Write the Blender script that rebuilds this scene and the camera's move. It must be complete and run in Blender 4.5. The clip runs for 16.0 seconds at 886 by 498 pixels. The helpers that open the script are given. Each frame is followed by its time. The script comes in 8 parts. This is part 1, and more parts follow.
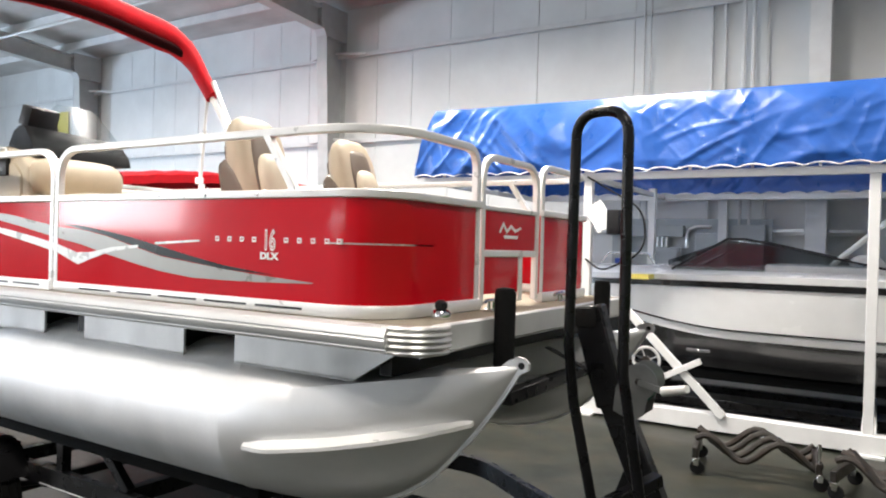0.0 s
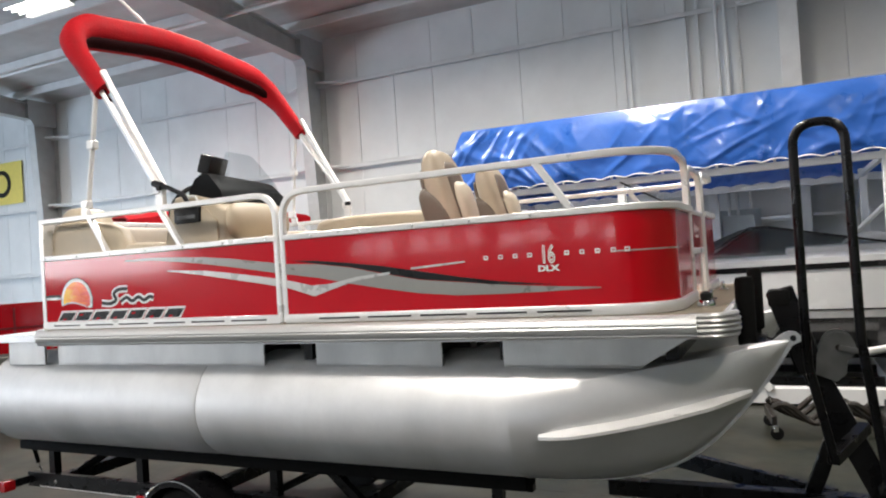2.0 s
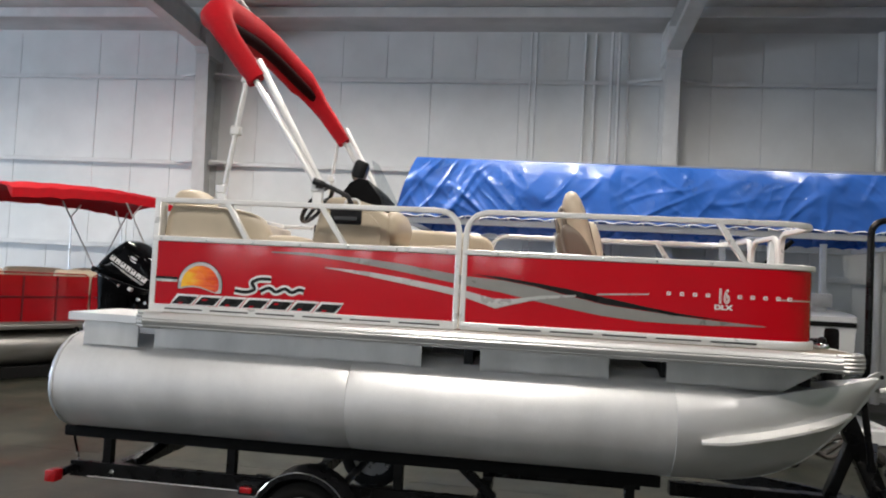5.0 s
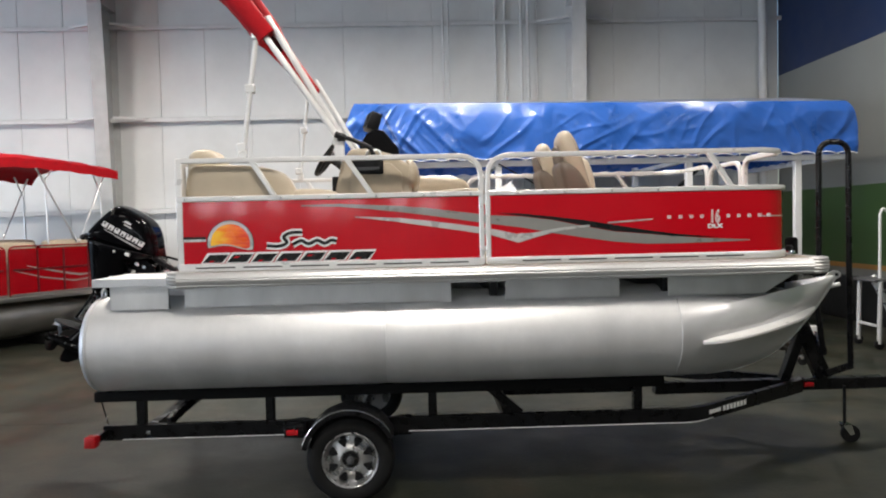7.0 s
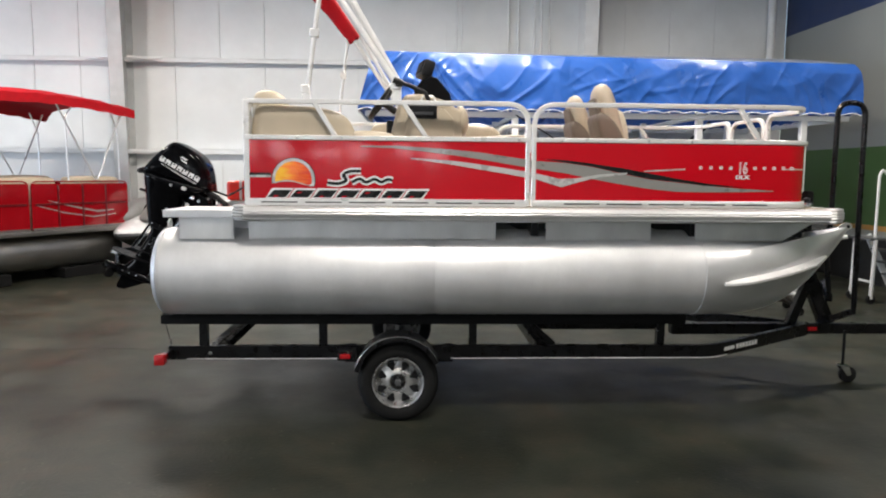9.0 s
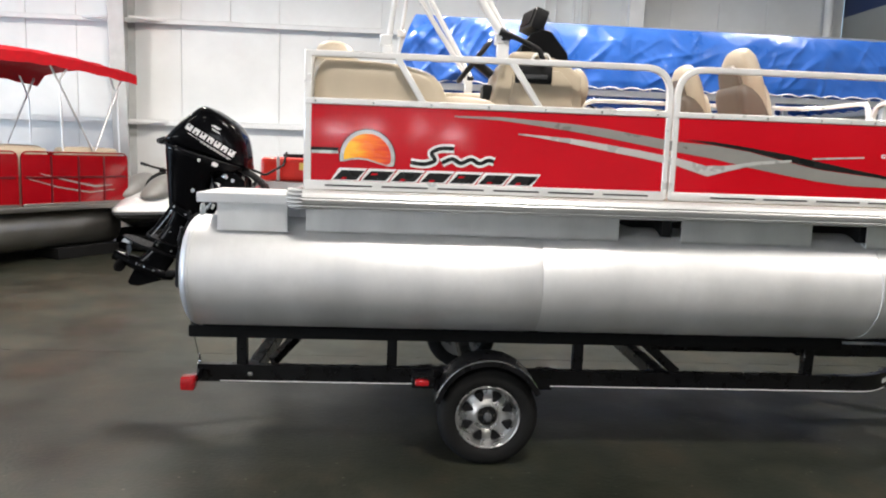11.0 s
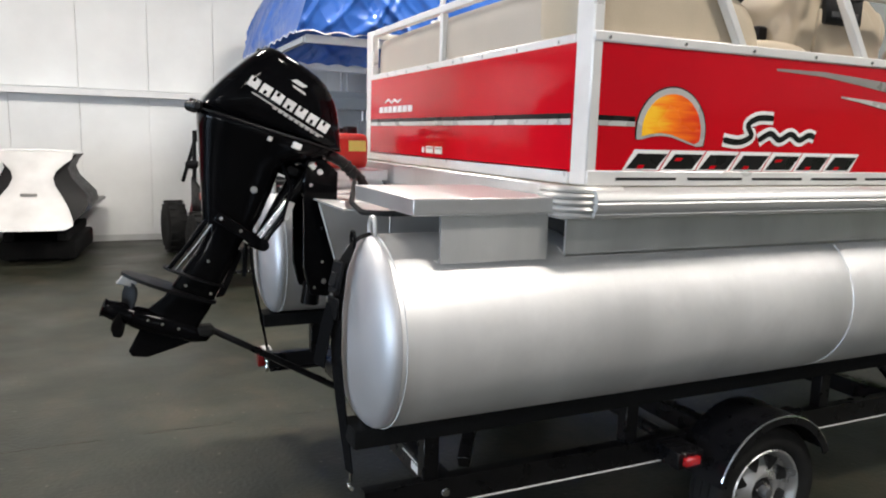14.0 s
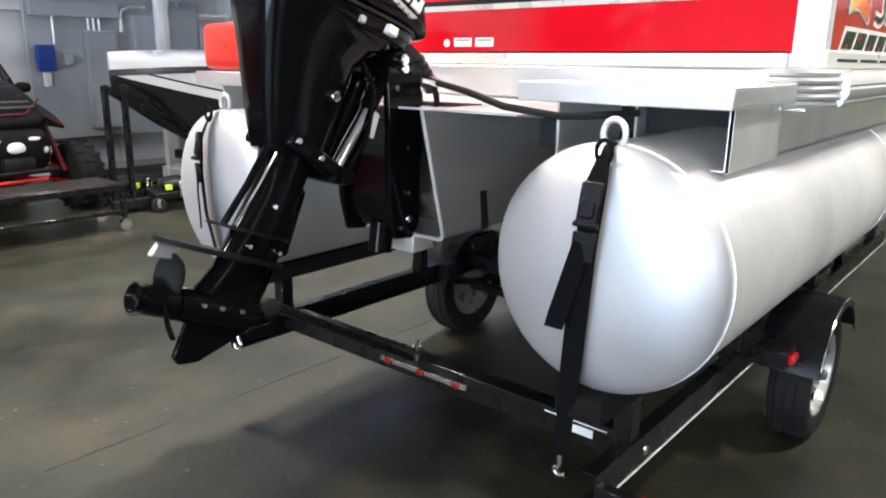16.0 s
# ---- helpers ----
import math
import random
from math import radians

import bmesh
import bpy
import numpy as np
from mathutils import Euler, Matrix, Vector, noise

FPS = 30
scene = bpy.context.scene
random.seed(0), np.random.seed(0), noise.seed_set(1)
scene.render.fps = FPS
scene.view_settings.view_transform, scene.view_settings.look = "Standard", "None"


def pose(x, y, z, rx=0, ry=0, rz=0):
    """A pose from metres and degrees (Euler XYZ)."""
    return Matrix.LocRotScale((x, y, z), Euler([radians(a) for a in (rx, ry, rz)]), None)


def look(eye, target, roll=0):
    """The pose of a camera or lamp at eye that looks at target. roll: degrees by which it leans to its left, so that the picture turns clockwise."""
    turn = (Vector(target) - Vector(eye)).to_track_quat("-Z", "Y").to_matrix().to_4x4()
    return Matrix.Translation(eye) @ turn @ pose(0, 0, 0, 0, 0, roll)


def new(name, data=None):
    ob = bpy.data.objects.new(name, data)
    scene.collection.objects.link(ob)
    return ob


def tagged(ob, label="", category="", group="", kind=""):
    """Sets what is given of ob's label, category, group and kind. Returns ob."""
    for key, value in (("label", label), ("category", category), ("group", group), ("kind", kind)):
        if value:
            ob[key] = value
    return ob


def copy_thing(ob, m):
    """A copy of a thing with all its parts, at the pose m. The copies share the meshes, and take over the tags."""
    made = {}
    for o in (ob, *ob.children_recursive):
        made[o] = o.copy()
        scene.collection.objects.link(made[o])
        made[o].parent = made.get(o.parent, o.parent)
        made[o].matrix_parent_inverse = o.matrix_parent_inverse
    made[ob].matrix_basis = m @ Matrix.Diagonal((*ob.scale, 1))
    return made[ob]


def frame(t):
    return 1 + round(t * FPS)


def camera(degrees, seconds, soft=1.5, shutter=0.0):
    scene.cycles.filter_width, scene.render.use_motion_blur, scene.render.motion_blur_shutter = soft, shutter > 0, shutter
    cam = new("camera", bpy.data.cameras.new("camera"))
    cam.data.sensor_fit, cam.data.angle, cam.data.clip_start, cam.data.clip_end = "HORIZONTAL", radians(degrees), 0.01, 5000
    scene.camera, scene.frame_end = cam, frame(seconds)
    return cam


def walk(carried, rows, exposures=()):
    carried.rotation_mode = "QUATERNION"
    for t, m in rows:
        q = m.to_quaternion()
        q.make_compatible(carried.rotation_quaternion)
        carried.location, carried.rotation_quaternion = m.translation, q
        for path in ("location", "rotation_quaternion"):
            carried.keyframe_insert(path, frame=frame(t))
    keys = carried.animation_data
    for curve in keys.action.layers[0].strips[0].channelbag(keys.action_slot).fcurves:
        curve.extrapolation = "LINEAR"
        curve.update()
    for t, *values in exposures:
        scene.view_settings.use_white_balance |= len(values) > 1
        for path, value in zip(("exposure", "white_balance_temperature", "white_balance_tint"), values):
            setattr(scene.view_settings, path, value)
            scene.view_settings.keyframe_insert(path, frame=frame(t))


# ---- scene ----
cam = camera(63.6, 16.0, 2.0)
PATH = [
    (0, (-0.002, 0.005, 2.0), (-1.05, 1.709, 1.993), 1.6),
    (0.5, (-0.288, -0.297, 1.998), (-1.256, 1.454, 2.026), -1.9),
    (1, (-0.6, -0.62, 1.997), (-1.534, 1.148, 2.05), 0.3),
    (1.5, (-0.854, -0.931, 2.022), (-1.766, 0.849, 2.035), -2.2),
    (2, (-1.184, -1.153, 2.002), (-2.048, 0.65, 2.038), -3.7),
    (2.5, (-1.513, -1.344, 2.026), (-2.321, 0.484, 2.108), -2.4),
    (3, (-1.877, -1.593, 2.039), (-2.61, 0.265, 2.149), -5.4),
    (3.2, (-2.028, -1.697, 2.027), (-2.724, 0.174, 2.151), -2.7),
    (5.3, (-3.448, -2.391, 2.028), (-3.677, -0.406, 2.096), 1.7),
    (5.5, (-3.495, -2.35, 2.009), (-3.721, -0.364, 2.049), 0.0),
    (6, (-3.792, -2.432, 2.022), (-3.947, -0.438, 2.008), -0.1),
    (6.5, (-4.036, -2.649, 1.999), (-4.104, -0.651, 1.958), -2.1),
    (7, (-4.299, -2.782, 2.005), (-4.245, -0.784, 1.931), -1.3),
    (7.5, (-4.506, -2.881, 1.992), (-4.394, -0.885, 1.918), -0.3),
    (8, (-4.62, -3.008, 1.971), (-4.47, -1.019, 1.831), 0.4),
    (8.5, (-4.71, -3.135, 1.935), (-4.577, -1.147, 1.76), 1.0),
    (9, (-4.763, -3.168, 1.939), (-4.674, -1.18, 1.732), 0.5),
    (9.2, (-4.789, -3.118, 1.936), (-4.694, -1.133, 1.715), 0.0),
    (11.3, (-5.589, -1.706, 1.912), (-5.477, 0.275, 1.656), 2.4),
    (11.5, (-5.703, -1.545, 1.916), (-5.609, 0.44, 1.686), 2.2),
    (12, (-6.069, -1.161, 1.866), (-5.987, 0.827, 1.655), 2.1),
    (12.5, (-6.404, -0.835, 1.884), (-6.203, 1.139, 1.63), -0.3),
    (13, (-6.775, -0.475, 1.876), (-6.374, 1.466, 1.605), 0.4),
    (13.5, (-7.13, -0.172, 1.881), (-6.545, 1.717, 1.587), 0.8),
    (14, (-7.459, 0.175, 1.856), (-6.642, 1.974, 1.545), 1.6),
    (14.5, (-7.704, 0.555, 1.821), (-6.705, 2.254, 1.479), 1.7),
    (15, (-7.997, 0.929, 1.77), (-6.808, 2.489, 1.38), 2.1),
    (15.5, (-8.193, 1.264, 1.734), (-6.846, 2.67, 1.274), 1.8),
    (16, (-8.367, 1.662, 1.711), (-6.893, 2.916, 1.203), 0.6),
]
EXPOSURES = [(0.0, 0.54), (1.0, 0.07), (2.5, 0.03), (5.5, -0.18), (7.0, -0.02), (7.5, 0.05), (8.0, -0.04), (9.0, 0.18), (11.5, 0.44), (12.0, 0.36), (12.5, 0.26), (13.5, 0.22), (14.5, 0.2), (15.0, 0.38), (15.5, 0.62), (16.0, 0.92)]
walk(cam, [(t, look(eye, target, roll)) for t, eye, target, roll in PATH], EXPOSURES)

# ---- world and large lights ----
world = bpy.data.worlds.new("world")
scene.world = world
world.use_nodes = True
wn = world.node_tree.nodes
sky = wn.new("ShaderNodeTexSky")
sky.sky_type, sky.sun_disc = "NISHITA", False
sky.sun_elevation, sky.sun_rotation = radians(35), radians(250)
world.node_tree.links.new(sky.outputs[0], wn["Background"].inputs[0])
wn["Background"].inputs[1].default_value = 0.1


def area_light(name, m, sx, sy, watts, colour=(1, 1, 1), spread=180):
    lamp = bpy.data.lights.new(name, "AREA")
    lamp.shape, lamp.size, lamp.size_y = "RECTANGLE", sx, sy
    lamp.energy, lamp.color = watts, colour
    lamp.spread = radians(spread)
    ob = new(name, lamp)
    ob.matrix_world = m
    return ob


# daylight through the big doors in the west and south walls
area_light("daylight_west", look((-27.6, 1.0, 2.5), (0, 1.0, 2.3)), 9.0, 4.2, 1800, (0.6, 0.77, 1.0))
area_light("daylight_south", look((-22.0, -13.6, 3.7), (-9.0, 2.0, 1.5)), 10.0, 2.8, 1050, (0.93, 0.95, 1.0))

# hall lamps: place and watts; the one at (-9, -6.5) is added fill
FIXTURES = [(-13.4, 7.6, 280), (-20.5, 7.6, 260), (-8.2, 6.9, 420), (-3.3, 5.9, 500), (1.6, 6.9, 150), (-13.2, -1.8, 80), (-9.0, -6.5, 140), (-4.3, -0.9, 320), (2.1, -1.8, 240)]
LAMP_Z = 7.2
for fx, fy, watts in FIXTURES:
    area_light("lamp_glow", pose(fx, fy, LAMP_Z - 0.03), 1.2, 0.55, watts, (1.0, 0.935, 0.865), 165)

# ---- materials ----
def material(name, colour, rough=0.5, metal=0.0, vary=0.12, scale=6.0, bump=0.0, bump_scale=60.0, coat=0.0, stretch=(1, 1, 1),
             dirt=None, dirt_amount=0.0, dirt_scale=1.5, rough_vary=0.08, detail=5.0, sheen=0.0, aniso=0.0, spec=0.5):
    m = bpy.data.materials.new(name)
    m.use_nodes = True
    n, l = m.node_tree.nodes, m.node_tree.links
    p = n["Principled BSDF"]
    p.inputs["Metallic"].default_value = metal
    p.inputs["Coat Weight"].default_value = coat
    p.inputs["Coat Roughness"].default_value = 0.06
    p.inputs["Sheen Weight"].default_value = sheen
    p.inputs["Anisotropic"].default_value = aniso
    if aniso:
        tan = n.new("ShaderNodeTangent")
        tan.direction_type, tan.axis = "RADIAL", "X"
        l.new(tan.outputs[0], p.inputs["Tangent"])
    p.inputs["Specular IOR Level"].default_value = spec
    tc = n.new("ShaderNodeTexCoord")
    mp = n.new("ShaderNodeMapping")
    mp.inputs["Scale"].default_value = stretch
    l.new(tc.outputs["Object"], mp.inputs["Vector"])
    fine = n.new("ShaderNodeTexNoise")
    fine.inputs["Scale"].default_value, fine.inputs["Detail"].default_value = scale, detail
    l.new(mp.outputs[0], fine.inputs["Vector"])
    ramp = n.new("ShaderNodeMapRange")
    ramp.inputs["From Min"].default_value, ramp.inputs["From Max"].default_value = 0.3, 0.7
    ramp.inputs["To Min"].default_value, ramp.inputs["To Max"].default_value = 1 - vary, 1 + vary
    l.new(fine.outputs[0], ramp.inputs["Value"])
    mul = n.new("ShaderNodeVectorMath")
    mul.operation = "SCALE"
    mul.inputs[0].default_value = colour[:3]
    l.new(ramp.outputs[0], mul.inputs["Scale"])
    last = mul.outputs[0]
    if dirt:
        big = n.new("ShaderNodeTexNoise")
        big.inputs["Scale"].default_value, big.inputs["Detail"].default_value = dirt_scale, 6
        big.inputs["Roughness"].default_value = 0.65
        l.new(tc.outputs["Object"], big.inputs["Vector"])
        cut = n.new("ShaderNodeMapRange")
        cut.inputs["From Min"].default_value, cut.inputs["From Max"].default_value = 0.45, 0.75
        cut.inputs["To Max"].default_value = dirt_amount
        l.new(big.outputs[0], cut.inputs["Value"])
        mix = n.new("ShaderNodeMix")
        mix.data_type = "RGBA"
        l.new(cut.outputs[0], mix.inputs["Factor"])
        l.new(last, mix.inputs["A"])
        mix.inputs["B"].default_value = (*dirt, 1)
        last = mix.outputs["Result"]
    l.new(last, p.inputs["Base Color"])
    rr = n.new("ShaderNodeMapRange")
    rr.inputs["From Min"].default_value, rr.inputs["From Max"].default_value = 0.3, 0.7
    rr.inputs["To Min"].default_value, rr.inputs["To Max"].default_value = max(0.02, rough - rough_vary), min(1, rough + rough_vary)
    l.new(fine.outputs[0], rr.inputs["Value"])
    l.new(rr.outputs[0], p.inputs["Roughness"])
    if bump:
        bn = n.new("ShaderNodeTexNoise")
        bn.inputs["Scale"].default_value, bn.inputs["Detail"].default_value = bump_scale, 4
        l.new(mp.outputs[0], bn.inputs["Vector"])
        b = n.new("ShaderNodeBump")
        b.inputs["Strength"].default_value, b.inputs["Distance"].default_value = bump, 0.01
        l.new(bn.outputs[0], b.inputs["Height"])
        l.new(b.outputs[0], p.inputs["Normal"])
    return m


def glass(name, colour, rough=0.02, gloss_most=0.35):
    m = bpy.data.materials.new(name)
    m.use_nodes = True
    n, l = m.node_tree.nodes, m.node_tree.links
    n.clear()
    out, mix = n.new("ShaderNodeOutputMaterial"), n.new("ShaderNodeMixShader")
    clear, gloss, edge = n.new("ShaderNodeBsdfTransparent"), n.new("ShaderNodeBsdfGlossy"), n.new("ShaderNodeLayerWeight")
    curve = n.new("ShaderNodeMath")
    curve.operation = "POWER"
    curve.inputs[1].default_value = 4.0
    fres = n.new("ShaderNodeMapRange")
    fres.inputs["To Min"].default_value, fres.inputs["To Max"].default_value = min(0.05, gloss_most * 0.3), gloss_most
    edge.inputs["Blend"].default_value = 0.5
    l.new(edge.outputs["Facing"], curve.inputs[0])
    l.new(curve.outputs[0], fres.inputs["Value"])
    clear.inputs[0].default_value = (*colour, 1)
    gloss.inputs["Roughness"].default_value = rough
    l.new(fres.outputs[0], mix.inputs[0])
    l.new(clear.outputs[0], mix.inputs[1])
    l.new(gloss.outputs[0], mix.inputs[2])
    l.new(mix.outputs[0], out.inputs[0])
    return m


def emitter(name, colour, strength):
    m = bpy.data.materials.new(name)
    m.use_nodes = True
    p = m.node_tree.nodes["Principled BSDF"]
    p.inputs["Base Color"].default_value = (0.8, 0.8, 0.8, 1)
    p.inputs["Emission Color"].default_value = (*colour, 1)
    p.inputs["Emission Strength"].default_value = strength
    return m


def floor_material():
    m = material("worn_dark_floor", (0.0162, 0.0176, 0.014), 0.45, 0, 0.3, 0.9, 0.25, 35, dirt=(0.053, 0.043, 0.034), dirt_amount=0.5, dirt_scale=1.7, rough_vary=0.16, detail=9)
    n, l = m.node_tree.nodes, m.node_tree.links
    p = n["Principled BSDF"]
    p.inputs["Specular IOR Level"].default_value = 0.42
    tc = n.new("ShaderNodeTexCoord")
    mp = n.new("ShaderNodeMapping")
    mp.inputs["Scale"].default_value = (0.7, 1.5, 1)
    mp.inputs["Rotation"].default_value = (0, 0, radians(12))
    l.new(tc.outputs["Object"], mp.inputs["Vector"])
    scuff = n.new("ShaderNodeTexNoise")
    scuff.inputs["Scale"].default_value, scuff.inputs["Detail"].default_value, scuff.inputs["Roughness"].default_value = 1.6, 8, 0.7
    l.new(mp.outputs[0], scuff.inputs["Vector"])
    cut = n.new("ShaderNodeMapRange")
    cut.inputs["From Min"].default_value, cut.inputs["From Max"].default_value = 0.52, 0.72
    cut.inputs["To Max"].default_value = 0.55
    l.new(scuff.outputs[0], cut.inputs["Value"])
    speck = n.new("ShaderNodeTexVoronoi")
    speck.inputs["Scale"].default_value = 8.0
    l.new(tc.outputs["Object"], speck.inputs["Vector"])
    dot = n.new("ShaderNodeMapRange")
    dot.inputs["From Min"].default_value, dot.inputs["From Max"].default_value = 0.09, 0.05
    dot.inputs["To Max"].default_value = 0.55
    l.new(speck.outputs["Distance"], dot.inputs["Value"])
    old = p.inputs["Base Color"].links[0].from_socket
    a = n.new("ShaderNodeMix")
    a.data_type = "RGBA"
    a.inputs["B"].default_value = (0.019, 0.021, 0.019, 1)
    l.new(cut.outputs[0], a.inputs["Factor"])
    l.new(old, a.inputs["A"])
    b = n.new("ShaderNodeMix")
    b.data_type = "RGBA"
    b.inputs["B"].default_value = (0.14, 0.135, 0.12, 1)
    blot = n.new("ShaderNodeTexNoise")
    blot.inputs["Scale"].default_value, blot.inputs["Detail"].default_value, blot.inputs["Roughness"].default_value = 2.3, 10, 0.72
    l.new(tc.outputs["Object"], blot.inputs["Vector"])
    tint = n.new("ShaderNodeValToRGB")
    tint.color_ramp.elements[0].position, tint.color_ramp.elements[0].color = 0.3, (0.42, 0.5, 0.4, 1)
    tint.color_ramp.elements[1].position, tint.color_ramp.elements[1].color = 0.72, (1.9, 1.5, 1.2, 1)
    mid = tint.color_ramp.elements.new(0.5)
    mid.color = (1.0, 1.06, 0.86, 1)
    l.new(blot.outputs[0], tint.inputs[0])
    tinted = n.new("ShaderNodeMix")
    tinted.data_type, tinted.blend_type = "RGBA", "MULTIPLY"
    tinted.inputs["Factor"].default_value = 1.0
    l.new(b.outputs["Result"], tinted.inputs["A"])
    l.new(tint.outputs[0], tinted.inputs["B"])
    l.new(dot.outputs[0], b.inputs["Factor"])
    l.new(a.outputs["Result"], b.inputs["A"])
    l.new(tinted.outputs["Result"], p.inputs["Base Color"])
    return m


def sunset_material():
    """Yellow to red bands, as on the round emblem."""
    m = material("sunset_print", (1, 0.5, 0.02), 0.25, coat=0.5)
    n, l = m.node_tree.nodes, m.node_tree.links
    p = n["Principled BSDF"]
    tc = n.new("ShaderNodeTexCoord")
    sep = n.new("ShaderNodeSeparateXYZ")
    l.new(tc.outputs["Generated"], sep.inputs[0])
    mp = n.new("ShaderNodeMapping")
    mp.inputs["Scale"].default_value = (1.2, 1.0, 7.0)
    l.new(tc.outputs["Generated"], mp.inputs["Vector"])
    ns = n.new("ShaderNodeTexNoise")
    ns.inputs["Scale"].default_value = 1.6
    l.new(mp.outputs[0], ns.inputs["Vector"])
    add = n.new("ShaderNodeMath")
    add.operation = "MULTIPLY_ADD"
    add.inputs[1].default_value, add.inputs[2].default_value = 1.0, -0.5
    l.new(ns.outputs[0], add.inputs[0])
    mx = n.new("ShaderNodeMath")
    l.new(sep.outputs[0], mx.inputs[0])
    l.new(add.outputs[0], mx.inputs[1])
    cr = n.new("ShaderNodeValToRGB")
    cr.color_ramp.elements[0].color = (1.0, 0.55, 0.03, 1)
    cr.color_ramp.elements[0].position = 0.1
    cr.color_ramp.elements[1].color = (0.72, 0.04, 0.01, 1)
    cr.color_ramp.elements[1].position = 0.95
    mid = cr.color_ramp.elements.new(0.5)
    mid.color = (0.95, 0.2, 0.01, 1)
    l.new(mx.outputs[0], cr.inputs[0])
    l.new(cr.outputs[0], p.inputs["Base Color"])
    return m


FLOOR = floor_material()
WALL = material("white_liner_wall", (0.72, 0.73, 0.72), 0.5, 0, 0.05, 1.2, 0.35, 2.2, dirt=(0.5, 0.5, 0.48), dirt_amount=0.35, dirt_scale=0.5)
STEEL = material("grey_painted_steel", (0.5, 0.51, 0.5), 0.45, 0, 0.08, 4, 0.1, 30, dirt=(0.3, 0.29, 0.27), dirt_amount=0.3)
WHITE_STEEL = material("white_painted_steel", (0.68, 0.68, 0.67), 0.42, 0, 0.06, 4, 0.08, 30)
ROOF = material("roof_liner", (0.56, 0.55, 0.53), 0.55, 0, 0.16, 1.2, 0.7, 2.6, stretch=(0.5, 1.6, 1), dirt=(0.3, 0.27, 0.24), dirt_amount=0.45, dirt_scale=0.6)
RED = material("red_gloss_panel", (0.5, 0.004, 0.012), 0.12, 0, 0.05, 3, coat=0.2, spec=0.28, rough_vary=0.03)
ALU = material("brushed_aluminium", (0.77, 0.77, 0.77), 0.47, 0.6, 0.075, 3, 0.05, 220, stretch=(1.4, 0.3, 0.3), dirt=(0.63, 0.63, 0.63), dirt_amount=0.7, dirt_scale=2.2, rough_vary=0.07, aniso=0.4)
ALU_PALE = material("brushed_aluminium_second_sheet", (0.82, 0.82, 0.82), 0.47, 0.62, 0.07, 3, 0.05, 220, stretch=(1.2, 0.3, 0.4), dirt=(0.68, 0.68, 0.68), dirt_amount=0.7, dirt_scale=1.8, rough_vary=0.08, aniso=0.4)
ALU_END = material("spun_aluminium_end", (0.56, 0.56, 0.575), 0.46, 0.68, 0.05, 4, 0.03, 160, dirt=(0.58, 0.58, 0.6), dirt_amount=0.4, rough_vary=0.05)
ALU_NOSE = material("polished_nose_aluminium", (0.79, 0.79, 0.79), 0.42, 0.62, 0.05, 5, 0.04, 200, stretch=(0.3, 1, 1), dirt=(0.6, 0.6, 0.6), dirt_amount=0.4, rough_vary=0.05)
ALU_PLATE = material("bright_mill_plate", (0.8, 0.8, 0.79), 0.33, 0.6, 0.14, 2.6, 0.015, 5, stretch=(1.5, 1, 0.5), dirt=(0.66, 0.65, 0.64), dirt_amount=0.3, dirt_scale=2.0, rough_vary=0.06)
ALU_DULL = material("mill_aluminium", (0.76, 0.76, 0.76), 0.4, 0.9, 0.06, 4, 0.03, 160, stretch=(0.2, 1, 1), rough_vary=0.05)
RAIL = material("satin_anodised_rail", (0.8, 0.79, 0.77), 0.34, 0.3, 0.04, 8)
CHROME = material("polished_metal", (0.75, 0.75, 0.75), 0.12, 1.0, 0.05, 10)
RUB = material("silver_rub_rail", (0.68, 0.68, 0.67), 0.4, 0.5, 0.06, 6, stretch=(0.3, 1, 1), rough_vary=0.06)
CAP = material("polished_corner_cap", (0.58, 0.575, 0.56), 0.38, 0.7, 0.06, 12)
BLACK = material("black_gloss_paint", (0.005, 0.005, 0.006), 0.3, 0, 0.2, 12, coat=0.12, dirt=(0.012, 0.011, 0.01), dirt_amount=0.4, spec=0.25)
MOTOR = material("black_motor_enamel", (0.003, 0.003, 0.0035), 0.07, 0, 0.2, 10, coat=0.0, rough_vary=0.03, spec=0.09)
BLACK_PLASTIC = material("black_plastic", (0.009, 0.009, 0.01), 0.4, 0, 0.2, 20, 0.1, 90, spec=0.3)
CARPET = material("black_bunk_carpet", (0.008, 0.008, 0.008), 0.95, 0, 0.3, 60, 0.5, 250, spec=0.15)
DASH = material("black_dash_moulding", (0.0045, 0.0045, 0.005), 0.5, 0, 0.2, 20, 0.2, 120, spec=0.08)
RUBBER = material("tyre_rubber", (0.007, 0.007, 0.007), 0.8, 0, 0.25, 20, 0.2, 120, dirt=(0.025, 0.024, 0.022), dirt_amount=0.35, spec=0.25, dirt_scale=6)
RIM = material("silver_painted_rim", (0.47, 0.47, 0.465), 0.3, 0.75, 0.06, 12)
CREAM = material("cream_vinyl", (0.6, 0.54, 0.42), 0.5, 0, 0.06, 7, 0.16, 190)
BEIGE = material("beige_vinyl", (0.45, 0.38, 0.28), 0.45, 0, 0.06, 7, 0.16, 190, dirt=(0.38, 0.31, 0.21), dirt_amount=0.3)
TAUPE = material("taupe_vinyl", (0.14, 0.108, 0.082), 0.5, 0, 0.08, 9, 0.15, 190)
GREYVINYL = material("grey_beige_backing", (0.42, 0.37, 0.31), 0.5, 0, 0.06, 5, 0.1, 120)
DECK = material("beige_deck_carpet", (0.3, 0.26, 0.2), 0.95, 0, 0.2, 80, 0.4, 260)
GREYVINYL_LIGHT = material("pale_grey_vinyl", (0.45, 0.45, 0.45), 0.5, 0, 0.08, 6, 0.15, 150)
